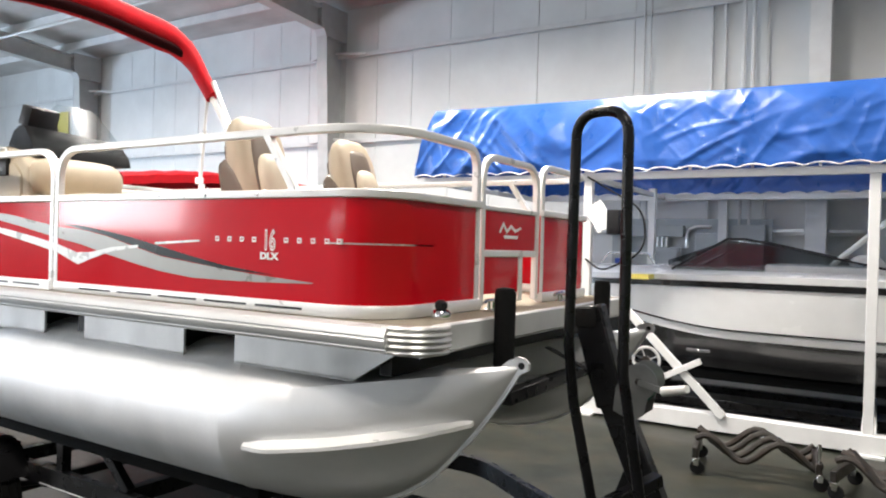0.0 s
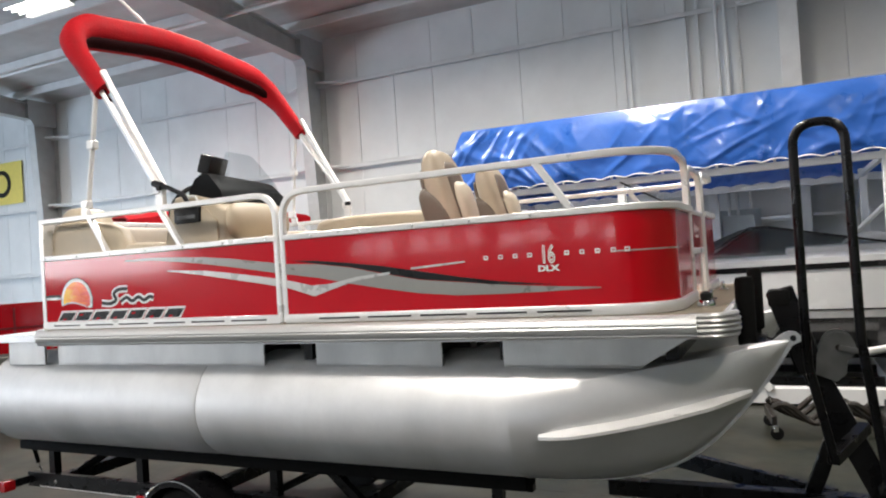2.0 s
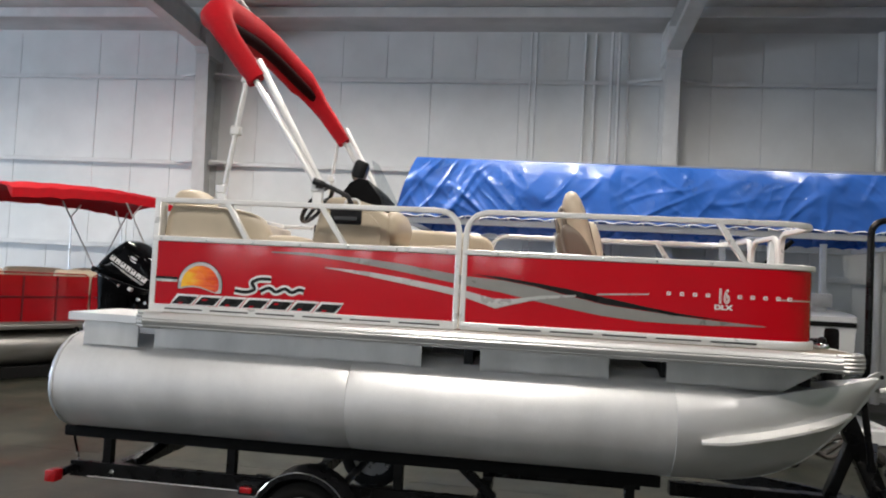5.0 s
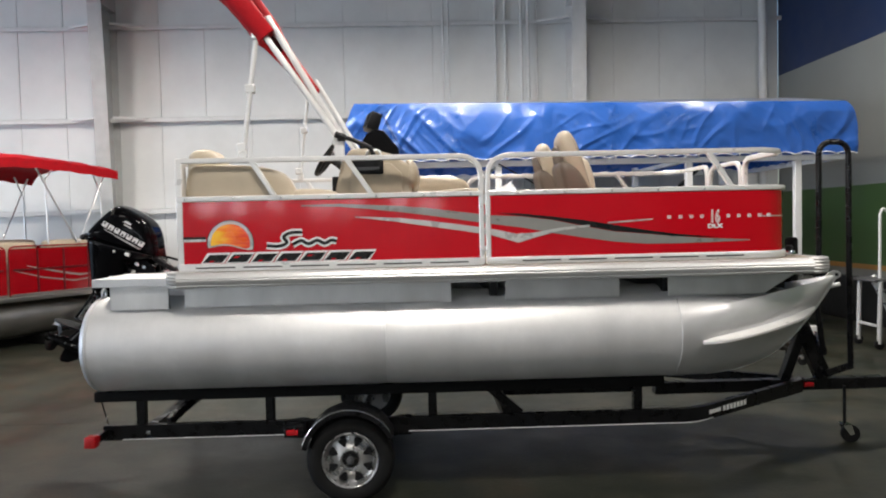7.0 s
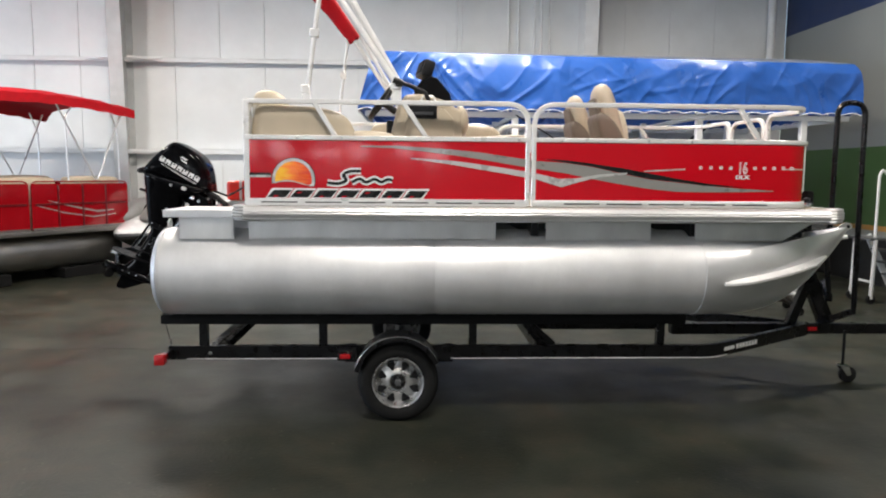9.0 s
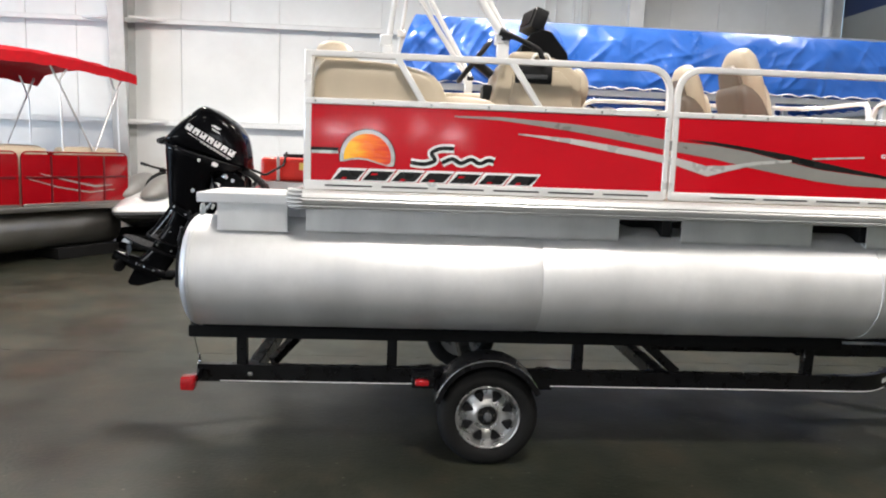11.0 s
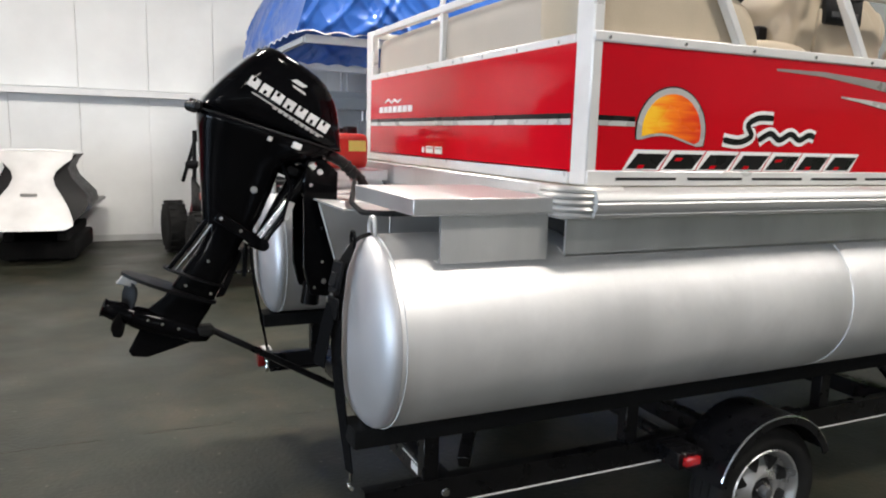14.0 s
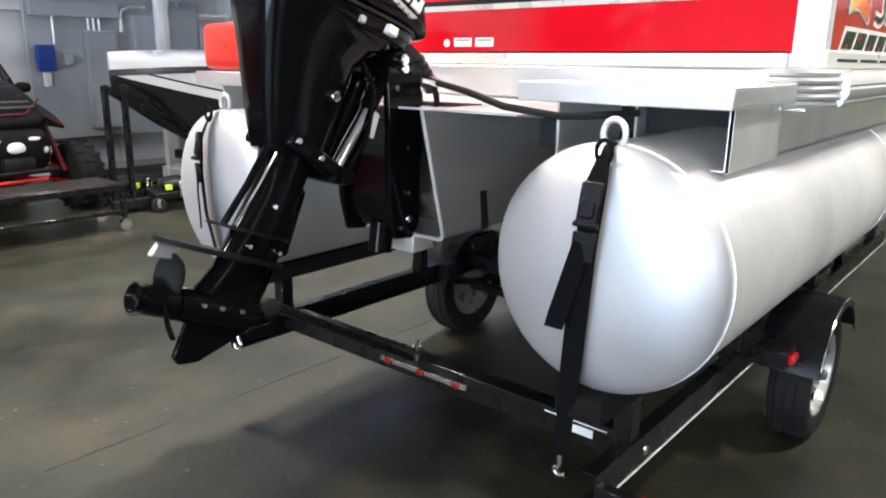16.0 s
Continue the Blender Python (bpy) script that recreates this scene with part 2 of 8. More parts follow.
WHITE = material("white_gelcoat", (0.78, 0.78, 0.77), 0.22, 0, 0.04, 3, coat=0.8)
# greyer and rougher than WHITE, with slight mottling
HOOD_WHITE = material("greyer_white_hood", (0.52, 0.52, 0.51), 0.4, 0, 0.1, 4, 0.05, 40)
WEBBING = material("black_webbing", (0.004, 0.004, 0.0045), 0.8, 0, 0.2, 60, 0.3, 250, spec=0.08)
ZINC = material("galvanised_steel", (0.24, 0.24, 0.235), 0.36, 0.85, 0.12, 14, 0.05, 60)
STRAP_GREEN = material("green_webbing", (0.05, 0.16, 0.12), 0.8, 0, 0.15, 30)
HULLBLACK = material("black_gelcoat", (0.01, 0.01, 0.011), 0.18, 0, 0.2, 3, coat=0.8)
PRINT_WHITE = material("white_print", (0.8, 0.8, 0.79), 0.35, 0, 0.03, 9)
PRINT_BLACK = material("black_print", (0.012, 0.012, 0.012), 0.3, 0, 0.1, 9, coat=0.15, spec=0.2)
PRINT_GREY = material("grey_print", (0.3, 0.29, 0.27), 0.32, 0.25, 0.06, 9, coat=0.4)
PRINT_SILVER = material("silver_print", (0.58, 0.57, 0.55), 0.3, 0.3, 0.06, 9, coat=0.4)
SUNSET = sunset_material()
BLUE = material("blue_vinyl_tarp", (0.018, 0.092, 0.37), 0.33, 0, 0.14, 2.5, 0.3, 14, coat=0.18, rough_vary=0.08)
def translucent_sheet(name, colour, amount):
    m = material(name, colour, 0.4, 0, 0.08, 2.5, 0.2, 7)
    n, l = m.node_tree.nodes, m.node_tree.links
    thin, mix = n.new("ShaderNodeBsdfTranslucent"), n.new("ShaderNodeMixShader")
    thin.inputs[0].default_value = (*colour, 1)
    mix.inputs[0].default_value = amount
    l.new(n["Principled BSDF"].outputs[0], mix.inputs[1])
    l.new(thin.outputs[0], mix.inputs[2])
    l.new(mix.outputs[0], n["Material Output"].inputs[0])
    return m


# for the unseen canopy top: translucent so that lamp light brightens what is below
TOP_SHEET = translucent_sheet("pale_translucent_vinyl", (0.62, 0.68, 0.8), 0.78)
REDCLOTH = material("red_canvas", (0.4, 0.004, 0.01), 0.75, 0, 0.14, 9, 0.4, 60, spec=0.2)
# near-black red: the sleeve's fringe with its underside shade in the colour
DARKRED = material("shaded_fringe_red", (0.02, 0.003, 0.004), 0.9, 0, 0.2, 18, 0.3, 160, spec=0.08)
DEEP_RED = material("dark_red_paint", (0.1, 0.003, 0.005), 0.35, 0, 0.1, 6)
# darker copy of RED: the second boat's dimmer light is in its colour
RED_SHADE = material("shaded_red_gloss", (0.26, 0.003, 0.007), 0.12, 0, 0.08, 3, coat=0.4, spec=0.4)
# darker aluminium: the shadow round the second boat is in its base colour
ALU_SHADED = material("shaded_aluminium", (0.3, 0.29, 0.27), 0.36, 0.9, 0.15, 3, 0.1, 90, dirt=(0.2, 0.19, 0.17), dirt_amount=0.6)
REDPLASTIC = material("red_plastic", (0.62, 0.022, 0.012), 0.35, 0, 0.06, 8)
REDLENS = material("red_lamp_lens", (0.42, 0.004, 0.008), 0.15, 0, 0.3, 60, 0.3, 180, coat=0.8)
DARKLENS = material("dark_red_lens", (0.16, 0.004, 0.006), 0.2, 0, 0.1, 40, coat=1.0)
YELLOW = material("yellow_sticker", (0.8, 0.66, 0.16), 0.4, 0, 0.05, 9)
CLEAR = glass("clear_acrylic", (0.84, 0.86, 0.87), 0.2, 0.035)
SCREEN = glass("pale_tinted_glass", (0.62, 0.64, 0.65), 0.03, 0.12)
GREYBOX = material("grey_enamel_box", (0.36, 0.39, 0.4), 0.4, 0, 0.05, 5, 0.05, 60)
NAVY = material("navy_wall_paint", (0.014, 0.03, 0.09), 0.5, 0, 0.1, 2, 0.1, 20)
PALEGREY = material("pale_grey_wall_paint", (0.24, 0.25, 0.24), 0.55, 0, 0.06, 1.5, 0.1, 20)
GREEN = material("green_wall_paint", (0.05, 0.105, 0.03), 0.55, 0, 0.1, 1.5, 0.1, 20)
ORANGE = material("orange_wall_stripe", (0.4, 0.2, 0.05), 0.5, 0, 0.1, 2)
DARKMETAL = material("dark_bare_steel", (0.06, 0.055, 0.05), 0.38, 0.8, 0.25, 15, 0.2, 60, dirt=(0.12, 0.06, 0.03), dirt_amount=0.3, dirt_scale=5)
POD_GREY = material("grey_moulded_hood", (0.24, 0.235, 0.225), 0.42, 0, 0.08, 8, 0.05, 80)
GREYPLASTIC = material("grey_plastic", (0.07, 0.071, 0.074), 0.4, 0, 0.1, 8)
SEATBLACK = material("black_seat_vinyl", (0.006, 0.006, 0.0065), 0.42, 0, 0.2, 12, 0.2, 120, spec=0.12)
LIME = material("lime_plastic", (0.35, 0.5, 0.03), 0.4, 0, 0.05, 9)
BLUEPLASTIC = material("blue_plastic", (0.01, 0.05, 0.3), 0.4, 0, 0.08, 9)
LAMPGLOW = emitter("fluorescent_tube", (1.0, 0.96, 0.9), 9.0)
DAYGLOW = emitter("daylight_pane", (0.85, 0.92, 1.0), 14.0)
DADO = material("black_dado_paint", (0.012, 0.012, 0.012), 0.5, 0, 0.2, 3, 0.1, 40)

# ---- shape helpers ----
ORIGIN = {}
YC = 3.42  # the middle line of boat and trailer


def thing(name, at, label, category, group=""):
    ob = new(name)
    ob.empty_display_size = 0.2
    ob.matrix_world = Matrix.Translation(at)
    ORIGIN[ob] = Vector(at)
    return tagged(ob, label, category, group)


def mesh_of(name, bm, mat, shift=None, sharp=38):
    if shift is not None:
        bmesh.ops.translate(bm, verts=bm.verts, vec=-shift)
    bmesh.ops.recalc_face_normals(bm, faces=bm.faces)
    me = bpy.data.meshes.new(name)
    bm.to_mesh(me)
    bm.free()
    for m in (mat if isinstance(mat, (list, tuple)) else [mat]):
        me.materials.append(m)
    if me.polygons:
        me.polygons.foreach_set("use_smooth", [True] * len(me.polygons))
        me.set_sharp_from_angle(angle=radians(sharp))
    return me


def part(name, bm, mat, parent, label="", sharp=38):
    o = ORIGIN[parent]
    ob = new(name, mesh_of(name, bm, mat, o, sharp))
    ob.parent = parent
    ORIGIN[ob] = o
    if label:
        ob["label"] = label
    return ob


def solid(name, bm, mat, label, category, group="", kind="", sharp=38):
    """A thing that is one mesh, with its origin at its base."""
    lo = Vector([min(v.co[i] for v in bm.verts) for i in range(3)])
    hi = Vector([max(v.co[i] for v in bm.verts) for i in range(3)])
    base = Vector(((lo.x + hi.x) / 2, (lo.y + hi.y) / 2, lo.z))
    ob = new(name, mesh_of(name, bm, mat, base, sharp))
    ob.location = base
    ORIGIN[ob] = base
    return tagged(ob, label, category, group, kind)


def structure(name, bm, mat, label="", category="", sharp=38):
    ob = new(name, mesh_of(name, bm, mat, None, sharp))
    ORIGIN[ob] = Vector()
    return tagged(ob, label, category, "", "structure")


def join(bm, other, m=None):
    """Adds the bmesh other to bm, moved by m."""
    if m is not None:
        bmesh.ops.transform(other, matrix=m, verts=other.verts)
    tmp = bpy.data.meshes.new("tmp")
    other.to_mesh(tmp)
    other.free()
    bm.from_mesh(tmp)
    bpy.data.meshes.remove(tmp)
    return bm


def box(x0, x1, y0, y1, z0, z1, b=0.0, seg=1, bm=None):
    one = bmesh.new()
    bmesh.ops.create_cube(one, size=1)
    bmesh.ops.transform(one, matrix=Matrix.Translation(((x0 + x1) / 2, (y0 + y1) / 2, (z0 + z1) / 2)) @ Matrix.Diagonal((abs(x1 - x0), abs(y1 - y0), abs(z1 - z0), 1)), verts=one.verts)
    if b:
        bmesh.ops.bevel(one, geom=one.edges[:], offset=b, segments=seg, profile=0.6, affect="EDGES", clamp_overlap=True)
    return one if bm is None else join(bm, one)


def rod(p, q, r, r2=None, n=12, bm=None, caps=True):
    p, q = Vector(p), Vector(q)
    one = bmesh.new()
    bmesh.ops.create_cone(one, cap_ends=caps, segments=n, radius1=r, radius2=r if r2 is None else r2, depth=(q - p).length)
    m = Matrix.Translation((p + q) / 2) @ (q - p).to_track_quat("Z", "Y").to_matrix().to_4x4()
    bmesh.ops.transform(one, matrix=m, verts=one.verts)
    return one if bm is None else join(bm, one)


def bar(p, q, w, h, b=0.003, up=(0, 0, 1), bm=None):
    """A square bar from p to q: w across, h along up."""
    p, q, up = Vector(p), Vector(q), Vector(up)
    d = (q - p).normalized()
    side = d.cross(up).normalized()
    up = side.cross(d)
    one = box(-0.5 * (q - p).length, 0.5 * (q - p).length, -w / 2, w / 2, -h / 2, h / 2, b)
    m = Matrix((d, -side, up)).transposed().to_4x4()
    m.translation = (p + q) / 2
    bmesh.ops.transform(one, matrix=m, verts=one.verts)
    return one if bm is None else join(bm, one)


def bend(points, radii, n=6):
    """A polyline with its inner corners rounded."""
    pts = [Vector(p) for p in points]
    out = [pts[0]]
    for i in range(1, len(pts) - 1):
        r = radii if isinstance(radii, (int, float)) else radii[i - 1]
        a, c, b = pts[i - 1], pts[i], pts[i + 1]
        da, db = (a - c), (b - c)
        la, lb = da.length, db.length
        da, db = da.normalized(), db.normalized()
        ang = da.angle(db)
        if r <= 0 or ang > 3.1:
            out.append(c)
            continue
        t = min(r / math.tan(ang / 2), la * 0.49, lb * 0.49)
        p0, p1 = c + da * t, c + db * t
        for k in range(n + 1):
            s = k / n
            out.append((1 - s) ** 2 * p0 + 2 * s * (1 - s) * c + s * s * p1)
    out.append(pts[-1])
    return out


def ring_profile(rx, ry=None, n=10, power=2.0):
    ry = rx if ry is None else ry
    out = []
    for k in range(n):
        a = 2 * math.pi * k / n
        c, s = math.cos(a), math.sin(a)
        out.append((math.copysign(abs(c) ** (2 / power), c) * rx, math.copysign(abs(s) ** (2 / power), s) * ry))
    return out


def sweep(path, profile, up=(0, 0, 1), closed=False, scales=None, bm=None, caps=True):
    """Sweeps a closed profile of (across, up) pairs along a path."""
    one = bmesh.new()
    path = [Vector(p) for p in path]
    rows = []
    normal = Vector(up)
    n = len(path)
    for i, p in enumerate(path):
        a = path[i - 1] if i > 0 or closed else p
        b = path[(i + 1) % n] if i < n - 1 or closed else p
        d = (b - a).normalized()
        side = d.cross(normal)
        if side.length < 1e-4:
            side = d.orthogonal()
        side.normalize()
        normal = side.cross(d).normalized()
        k = 1.0 if scales is None else scales[i]
        rows.append([one.verts.new(p + side * (u * k) + normal * (v * k)) for u, v in profile])
    m = len(profile)
    for i in range(n if closed else n - 1):
        r0, r1 = rows[i], rows[(i + 1) % n]
        for k in range(m):
            one.faces.new((r0[k], r0[(k + 1) % m], r1[(k + 1) % m], r1[k]))
    if caps and not closed:
        one.faces.new(rows[0])
        one.faces.new(rows[-1][::-1])
    return one if bm is None else join(bm, one)


def tube(points, r, radii=0.0, n=10, bm=None, square=2.0, seg=6, closed=False):
    return sweep(bend(points, radii, seg) if not closed else points, ring_profile(r, r, n, square), bm=bm, closed=closed)


def loft(sections, caps=True, closed=True, bm=None):
    """Joins rings of as many points each."""
    one = bmesh.new()
    rows = [[one.verts.new(p) for p in s] for s in sections]
    m = len(rows[0])
    for r0, r1 in zip(rows, rows[1:]):
        for k in range(m if closed else m - 1):
            one.faces.new((r0[k], r0[(k + 1) % m], r1[(k + 1) % m], r1[k]))
    if caps and closed:
        one.faces.new(rows[0][::-1])
        one.faces.new(rows[-1])
    return one if bm is None else join(bm, one)


def prism(outline, axis, a, b, bev=0.0, bm=None, seg=1):
    """Extrudes an outline between a and b along an axis: 'x' takes (y, z), 'y' takes (x, z), 'z' takes (x, y)."""
    put = {"x": lambda u, v, w: (w, u, v), "y": lambda u, v, w: (u, w, v), "z": lambda u, v, w: (u, v, w)}[axis]
    one = bmesh.new()
    lo = [one.verts.new(put(u, v, a)) for u, v in outline]
    hi = [one.verts.new(put(u, v, b)) for u, v in outline]
    n = len(outline)
    one.faces.new(lo[::-1])
    one.faces.new(hi)
    for k in range(n):
        one.faces.new((lo[k], lo[(k + 1) % n], hi[(k + 1) % n], hi[k]))
    if bev:
        bmesh.ops.bevel(one, geom=one.edges[:], offset=bev, segments=seg, profile=0.6, affect="EDGES", clamp_overlap=True)
    return one if bm is None else join(bm, one)


def smooth_outline(points, times=2):
    """Corner cutting: a rounder closed outline."""
    pts = [Vector(p) for p in points]
    for _ in range(times):
        out = []
        for a, b in zip(pts, pts[1:] + pts[:1]):
            out += [a * 0.75 + b * 0.25, a * 0.25 + b * 0.75]
        pts = out
    return pts


def pillow(outline, axis, mid, half, power=3.0, n=9, times=2, bm=None):
    """A soft body: a side outline that shrinks and rounds off towards both ends of its width."""
    put = {"x": lambda u, v, w: (w, u, v), "y": lambda u, v, w: (u, w, v), "z": lambda u, v, w: (u, v, w)}[axis]
    pts = smooth_outline(outline, times)
    cu, cv = sum(p.x for p in pts) / len(pts), sum(p.y for p in pts) / len(pts)
    secs = []
    for i in range(n):
        s = math.sin(math.pi * (i / (n - 1) - 0.5))
        k = max(0.02, (1 - abs(s) ** power)) ** (1 / power)
        secs.append([put(cu + (p.x - cu) * k, cv + (p.y - cv) * k, mid + half * s) for p in pts])
    return loft(secs, bm=bm)


def lathe(profile, centre, axis="y", n=28, bm=None, caps=True):
    """Turns (radius, along) pairs round an axis through centre."""
    put = {"x": lambda r, w, a: (w, r * math.cos(a), r * math.sin(a)), "y": lambda r, w, a: (r * math.cos(a), w, r * math.sin(a)), "z": lambda r, w, a: (r * math.cos(a), r * math.sin(a), w)}[axis]
    c = Vector(centre)
    secs = [[c + Vector(put(max(r, 1e-4), w, 2 * math.pi * k / n)) for k in range(n)] for r, w in profile]
    return loft(secs, caps=caps, bm=bm)


def flip(bm):
    """Mirrors a bmesh across the middle line of the boat."""
    for v in bm.verts:
        v.co.y = 2 * YC - v.co.y
    return bm


def seg_arc(cx, cy, r, a0, a1, n=10):
    return [(cx + r * math.cos(radians(a0 + (a1 - a0) * k / n)), cy + r * math.sin(radians(a0 + (a1 - a0) * k / n))) for k in range(n + 1)]

# ---- the hall ----
WEST, EAST, SOUTH, NORTH, EAVE = -28.0, 3.7, -14.0, 13.1, 7.42
SLOPE = 0.085


def roof_z(y):
    return EAVE + 0.05 + (NORTH - y) * SLOPE if y > -0.5 else EAVE + 0.05 + (NORTH + 0.5) * SLOPE - (-0.5 - y) * SLOPE


def room():
    bm = box(WEST - 0.3, EAST + 0.3, SOUTH - 0.3, NORTH + 0.3, -0.3, 0.0)
    structure("floor", bm, FLOOR, "dark worn painted concrete floor with scuffs and dust", "floor")
    wall = box(WEST, EAST, NORTH + 0.012, NORTH + 0.3, 0, EAVE + 0.2)
    north = structure("wall_north", wall, WALL, "white lined metal wall with horizontal rails", "wall")
    # liner sheets, each a little proud, with a joint between
    x = WEST
    k = 0
    rng = random.Random(4)
    while x < EAST - 0.05:
        w = min(1.95 if k % 2 else 2.05, EAST - x)
        for z0, z1 in ((0.1, 2.36), (2.46, 4.34), (4.44, 6.32), (6.42, EAVE)):
            if rng.random() < 0.35 and z0 > 1:
                cuts = [(x, x + w)]
            else:
                cuts = [(x, x + w * 0.5), (x + w * 0.5, x + w)]
            for a, b in cuts:
                sheet = box(a + 0.006, b - 0.006, NORTH - 0.006 - rng.random() * 0.004, NORTH + 0.012, z0, z1, 0.003)
                part("wall_sheet", sheet, WALL, north)
        x += w
        k += 1
    for z in (2.41, 4.39, 6.37):
        g = bmesh.new()
        box(WEST, EAST, NORTH - 0.16, NORTH - 0.012, z - 0.02, z + 0.02, 0.004, bm=g)
        box(WEST, EAST, NORTH - 0.17, NORTH - 0.155, z - 0.07, z + 0.02, 0.004, bm=g)
        part("girt", g, WHITE_STEEL, north)
    part("base_channel", box(WEST, EAST, NORTH - 0.03, NORTH - 0.012, 0.0, 0.1), STEEL, north)
    s = bmesh.new()
    for a, b, z0, z1 in ((WEST, EAST, 0, 9),):
        box(a, b, SOUTH - 0.3, SOUTH, z0, min(z1, 7.3), 0, bm=s)
    south = structure("wall_south", s, WALL, "white lined metal wall with a row of small panes", "wall")
    rng = random.Random(12)
    for k in range(9):
        a = -13.2 + k * 1.12 + rng.uniform(-0.15, 0.15)
        z = 2.45 + rng.uniform(-0.08, 0.08)
        part("small_pane", box(a, a + rng.uniform(0.35, 0.75), SOUTH, SOUTH + 0.02, z, z + rng.uniform(0.22, 0.42)), DAYGLOW, south, "bright daylit pane")
    w = bmesh.new()
    box(WEST - 0.3, WEST, SOUTH, -6.6, 0, 9.2, bm=w)
    box(WEST - 0.3, WEST, 2.6, NORTH, 0, 9.2, bm=w)
    box(WEST - 0.3, WEST, -6.6, 2.6, 4.8, 9.2, bm=w)
    structure("wall_west", w, WALL, "white lined metal wall with a wide door opening", "wall")
    e = box(EAST + 0.02, EAST + 0.3, SOUTH, NORTH, 0, 9.2)
    east = structure("wall_east", e, PALEGREY, "wall painted in bands of navy, grey and green", "wall")
    part("paint_band", box(EAST, EAST + 0.02, SOUTH, NORTH - 0.02, 5.1, 9.1), NAVY, east, "navy painted band")
    part("paint_band", box(EAST, EAST + 0.02, SOUTH, NORTH - 0.02, 2.52, 5.1), PALEGREY, east, "pale grey painted band")
    part("paint_band", box(EAST, EAST + 0.02, SOUTH, NORTH - 0.02, 1.08, 2.52), GREEN, east, "green painted band")
    part("paint_band", box(EAST - 0.006, EAST + 0.02, SOUTH, NORTH - 0.02, 0.99, 1.08), ORANGE, east, "orange stripe")
    part("paint_band", box(EAST, EAST + 0.02, SOUTH, NORTH - 0.02, 0.84, 0.99), PALEGREY, east, "pale grey strip")
    part("paint_band", box(EAST, EAST + 0.02, SOUTH, NORTH - 0.02, 0.0, 0.84), DADO, east, "black dado")
    # roof
    r = bmesh.new()
    for a, b in ((NORTH + 0.3, -0.5), (-0.5, SOUTH - 0.3)):
        za, zb = roof_z(min(a, NORTH)) + (0.0), roof_z(b)
        vs = [r.verts.new(p) for p in ((WEST - 0.3, a, za), (EAST + 0.3, a, za), (EAST + 0.3, b, zb), (WEST - 0.3, b, zb))]
        us = [r.verts.new(v.co + Vector((0, 0, 0.15))) for v in vs]
        r.faces.new(vs)
        r.faces.new(us[::-1])
        for k in range(4):
            r.faces.new((vs[k], us[k], us[(k + 1) % 4], vs[(k + 1) % 4]))
    structure("ceiling", r, ROOF, "grey insulated metal roof lining between purlins", "ceiling")
    y = NORTH - 1.2
    while y > SOUTH:
        z = roof_z(y)
        bm = box(WEST, EAST, y - 0.03, y + 0.03, z - 0.2, z, 0.004)
        structure("roof_purlin", bm, WHITE_STEEL, "white painted steel roof purlin", "purlin")
        y -= 1.5
    # rigid frames: column and tapered rafter
    for x in (-20.6, -11.0, -0.9):
        c = bmesh.new()
        prof = [(NORTH - 0.36, 0.0), (NORTH - 0.02, 0.0), (NORTH - 0.02, EAVE), (NORTH - 0.78, EAVE), (NORTH - 0.7, 6.5)]
        web = prism(prof, "x", x - 0.012, x + 0.012)
        join(c, web)
        bar((x, NORTH - 0.37, 0.0), (x, NORTH - 0.77, 7.4), 0.3, 0.024, 0.004, up=(0, -1, 0), bm=c)
        bar((x, NORTH - 0.03, 0.0), (x, NORTH - 0.03, EAVE), 0.3, 0.024, 0.004, up=(0, -1, 0), bm=c)
        box(x - 0.2, x + 0.2, NORTH - 0.55, NORTH - 0.01, 0.0, 0.025, 0.003, bm=c)
        join(c, prism([(NORTH - 0.73, 6.7), (NORTH - 0.02, 6.7), (NORTH - 0.02, EAVE), (NORTH - 0.9, EAVE), (NORTH - 0.9, 6.95)], "x", x - 0.148, x + 0.148))
        structure("column", c, WHITE_STEEL if x > -5 else STEEL, "painted steel building column", "column")
        q = bmesh.new()
        y0, y1 = NORTH - 0.7, -0.5
        web = prism([(y0 + 0.6, 6.82), (NORTH - 0.1, roof_z(NORTH) - 0.22), (y1, roof_z(y1) - 0.22), (y1, roof_z(y1) - 1.0)], "x", x - 0.012, x + 0.012)
        join(q, web)
        bar((x, y0 + 0.6, 6.82), (x, y1, roof_z(y1) - 1.0), 0.3, 0.03, 0.004, bm=q)
        bar((x, NORTH - 0.1, roof_z(NORTH) - 0.22), (x, y1, roof_z(y1) - 0.22), 0.3, 0.03, 0.004, bm=q)
        y2 = SOUTH
        join(q, prism([(y1, roof_z(y1) - 1.0), (y1, roof_z(y1) - 0.22), (y2, roof_z(y2) - 0.22), (y2, roof_z(y2) - 0.95)], "x", x - 0.012, x + 0.012))
        bar((x, y1, roof_z(y1) - 1.0), (x, y2, roof_z(y2) - 0.95), 0.3, 0.03, 0.004, bm=q)
        structure("roof_beam", q, STEEL, "grey tapered steel roof beam", "beam")
        for sx in (-1, 1):
            for z in (2.41, 4.39, 6.37):
                b = bar((x + sx * 0.16, NORTH - 0.42, z), (x + sx * 0.85, NORTH - 0.13, z), 0.05, 0.05, 0.003)
                structure("girt_brace", b, WHITE_STEEL, "short white steel brace beside a column", "brace")
    # saw-cut joints along the floor
    rng = random.Random(9)
    crack = bmesh.new()
    for y in (4.7, -1.4, 10.8):
        x = WEST
        while x < EAST - 0.3:
            step = rng.uniform(0.1, 0.3)
            if rng.random() < 0.8:
                bar((x, y + rng.uniform(-0.004, 0.004), 0.0), (x + step, y + rng.uniform(-0.004, 0.004), 0.0), rng.uniform(0.003, 0.007), 0.003, 0.0, bm=crack)
            x += step
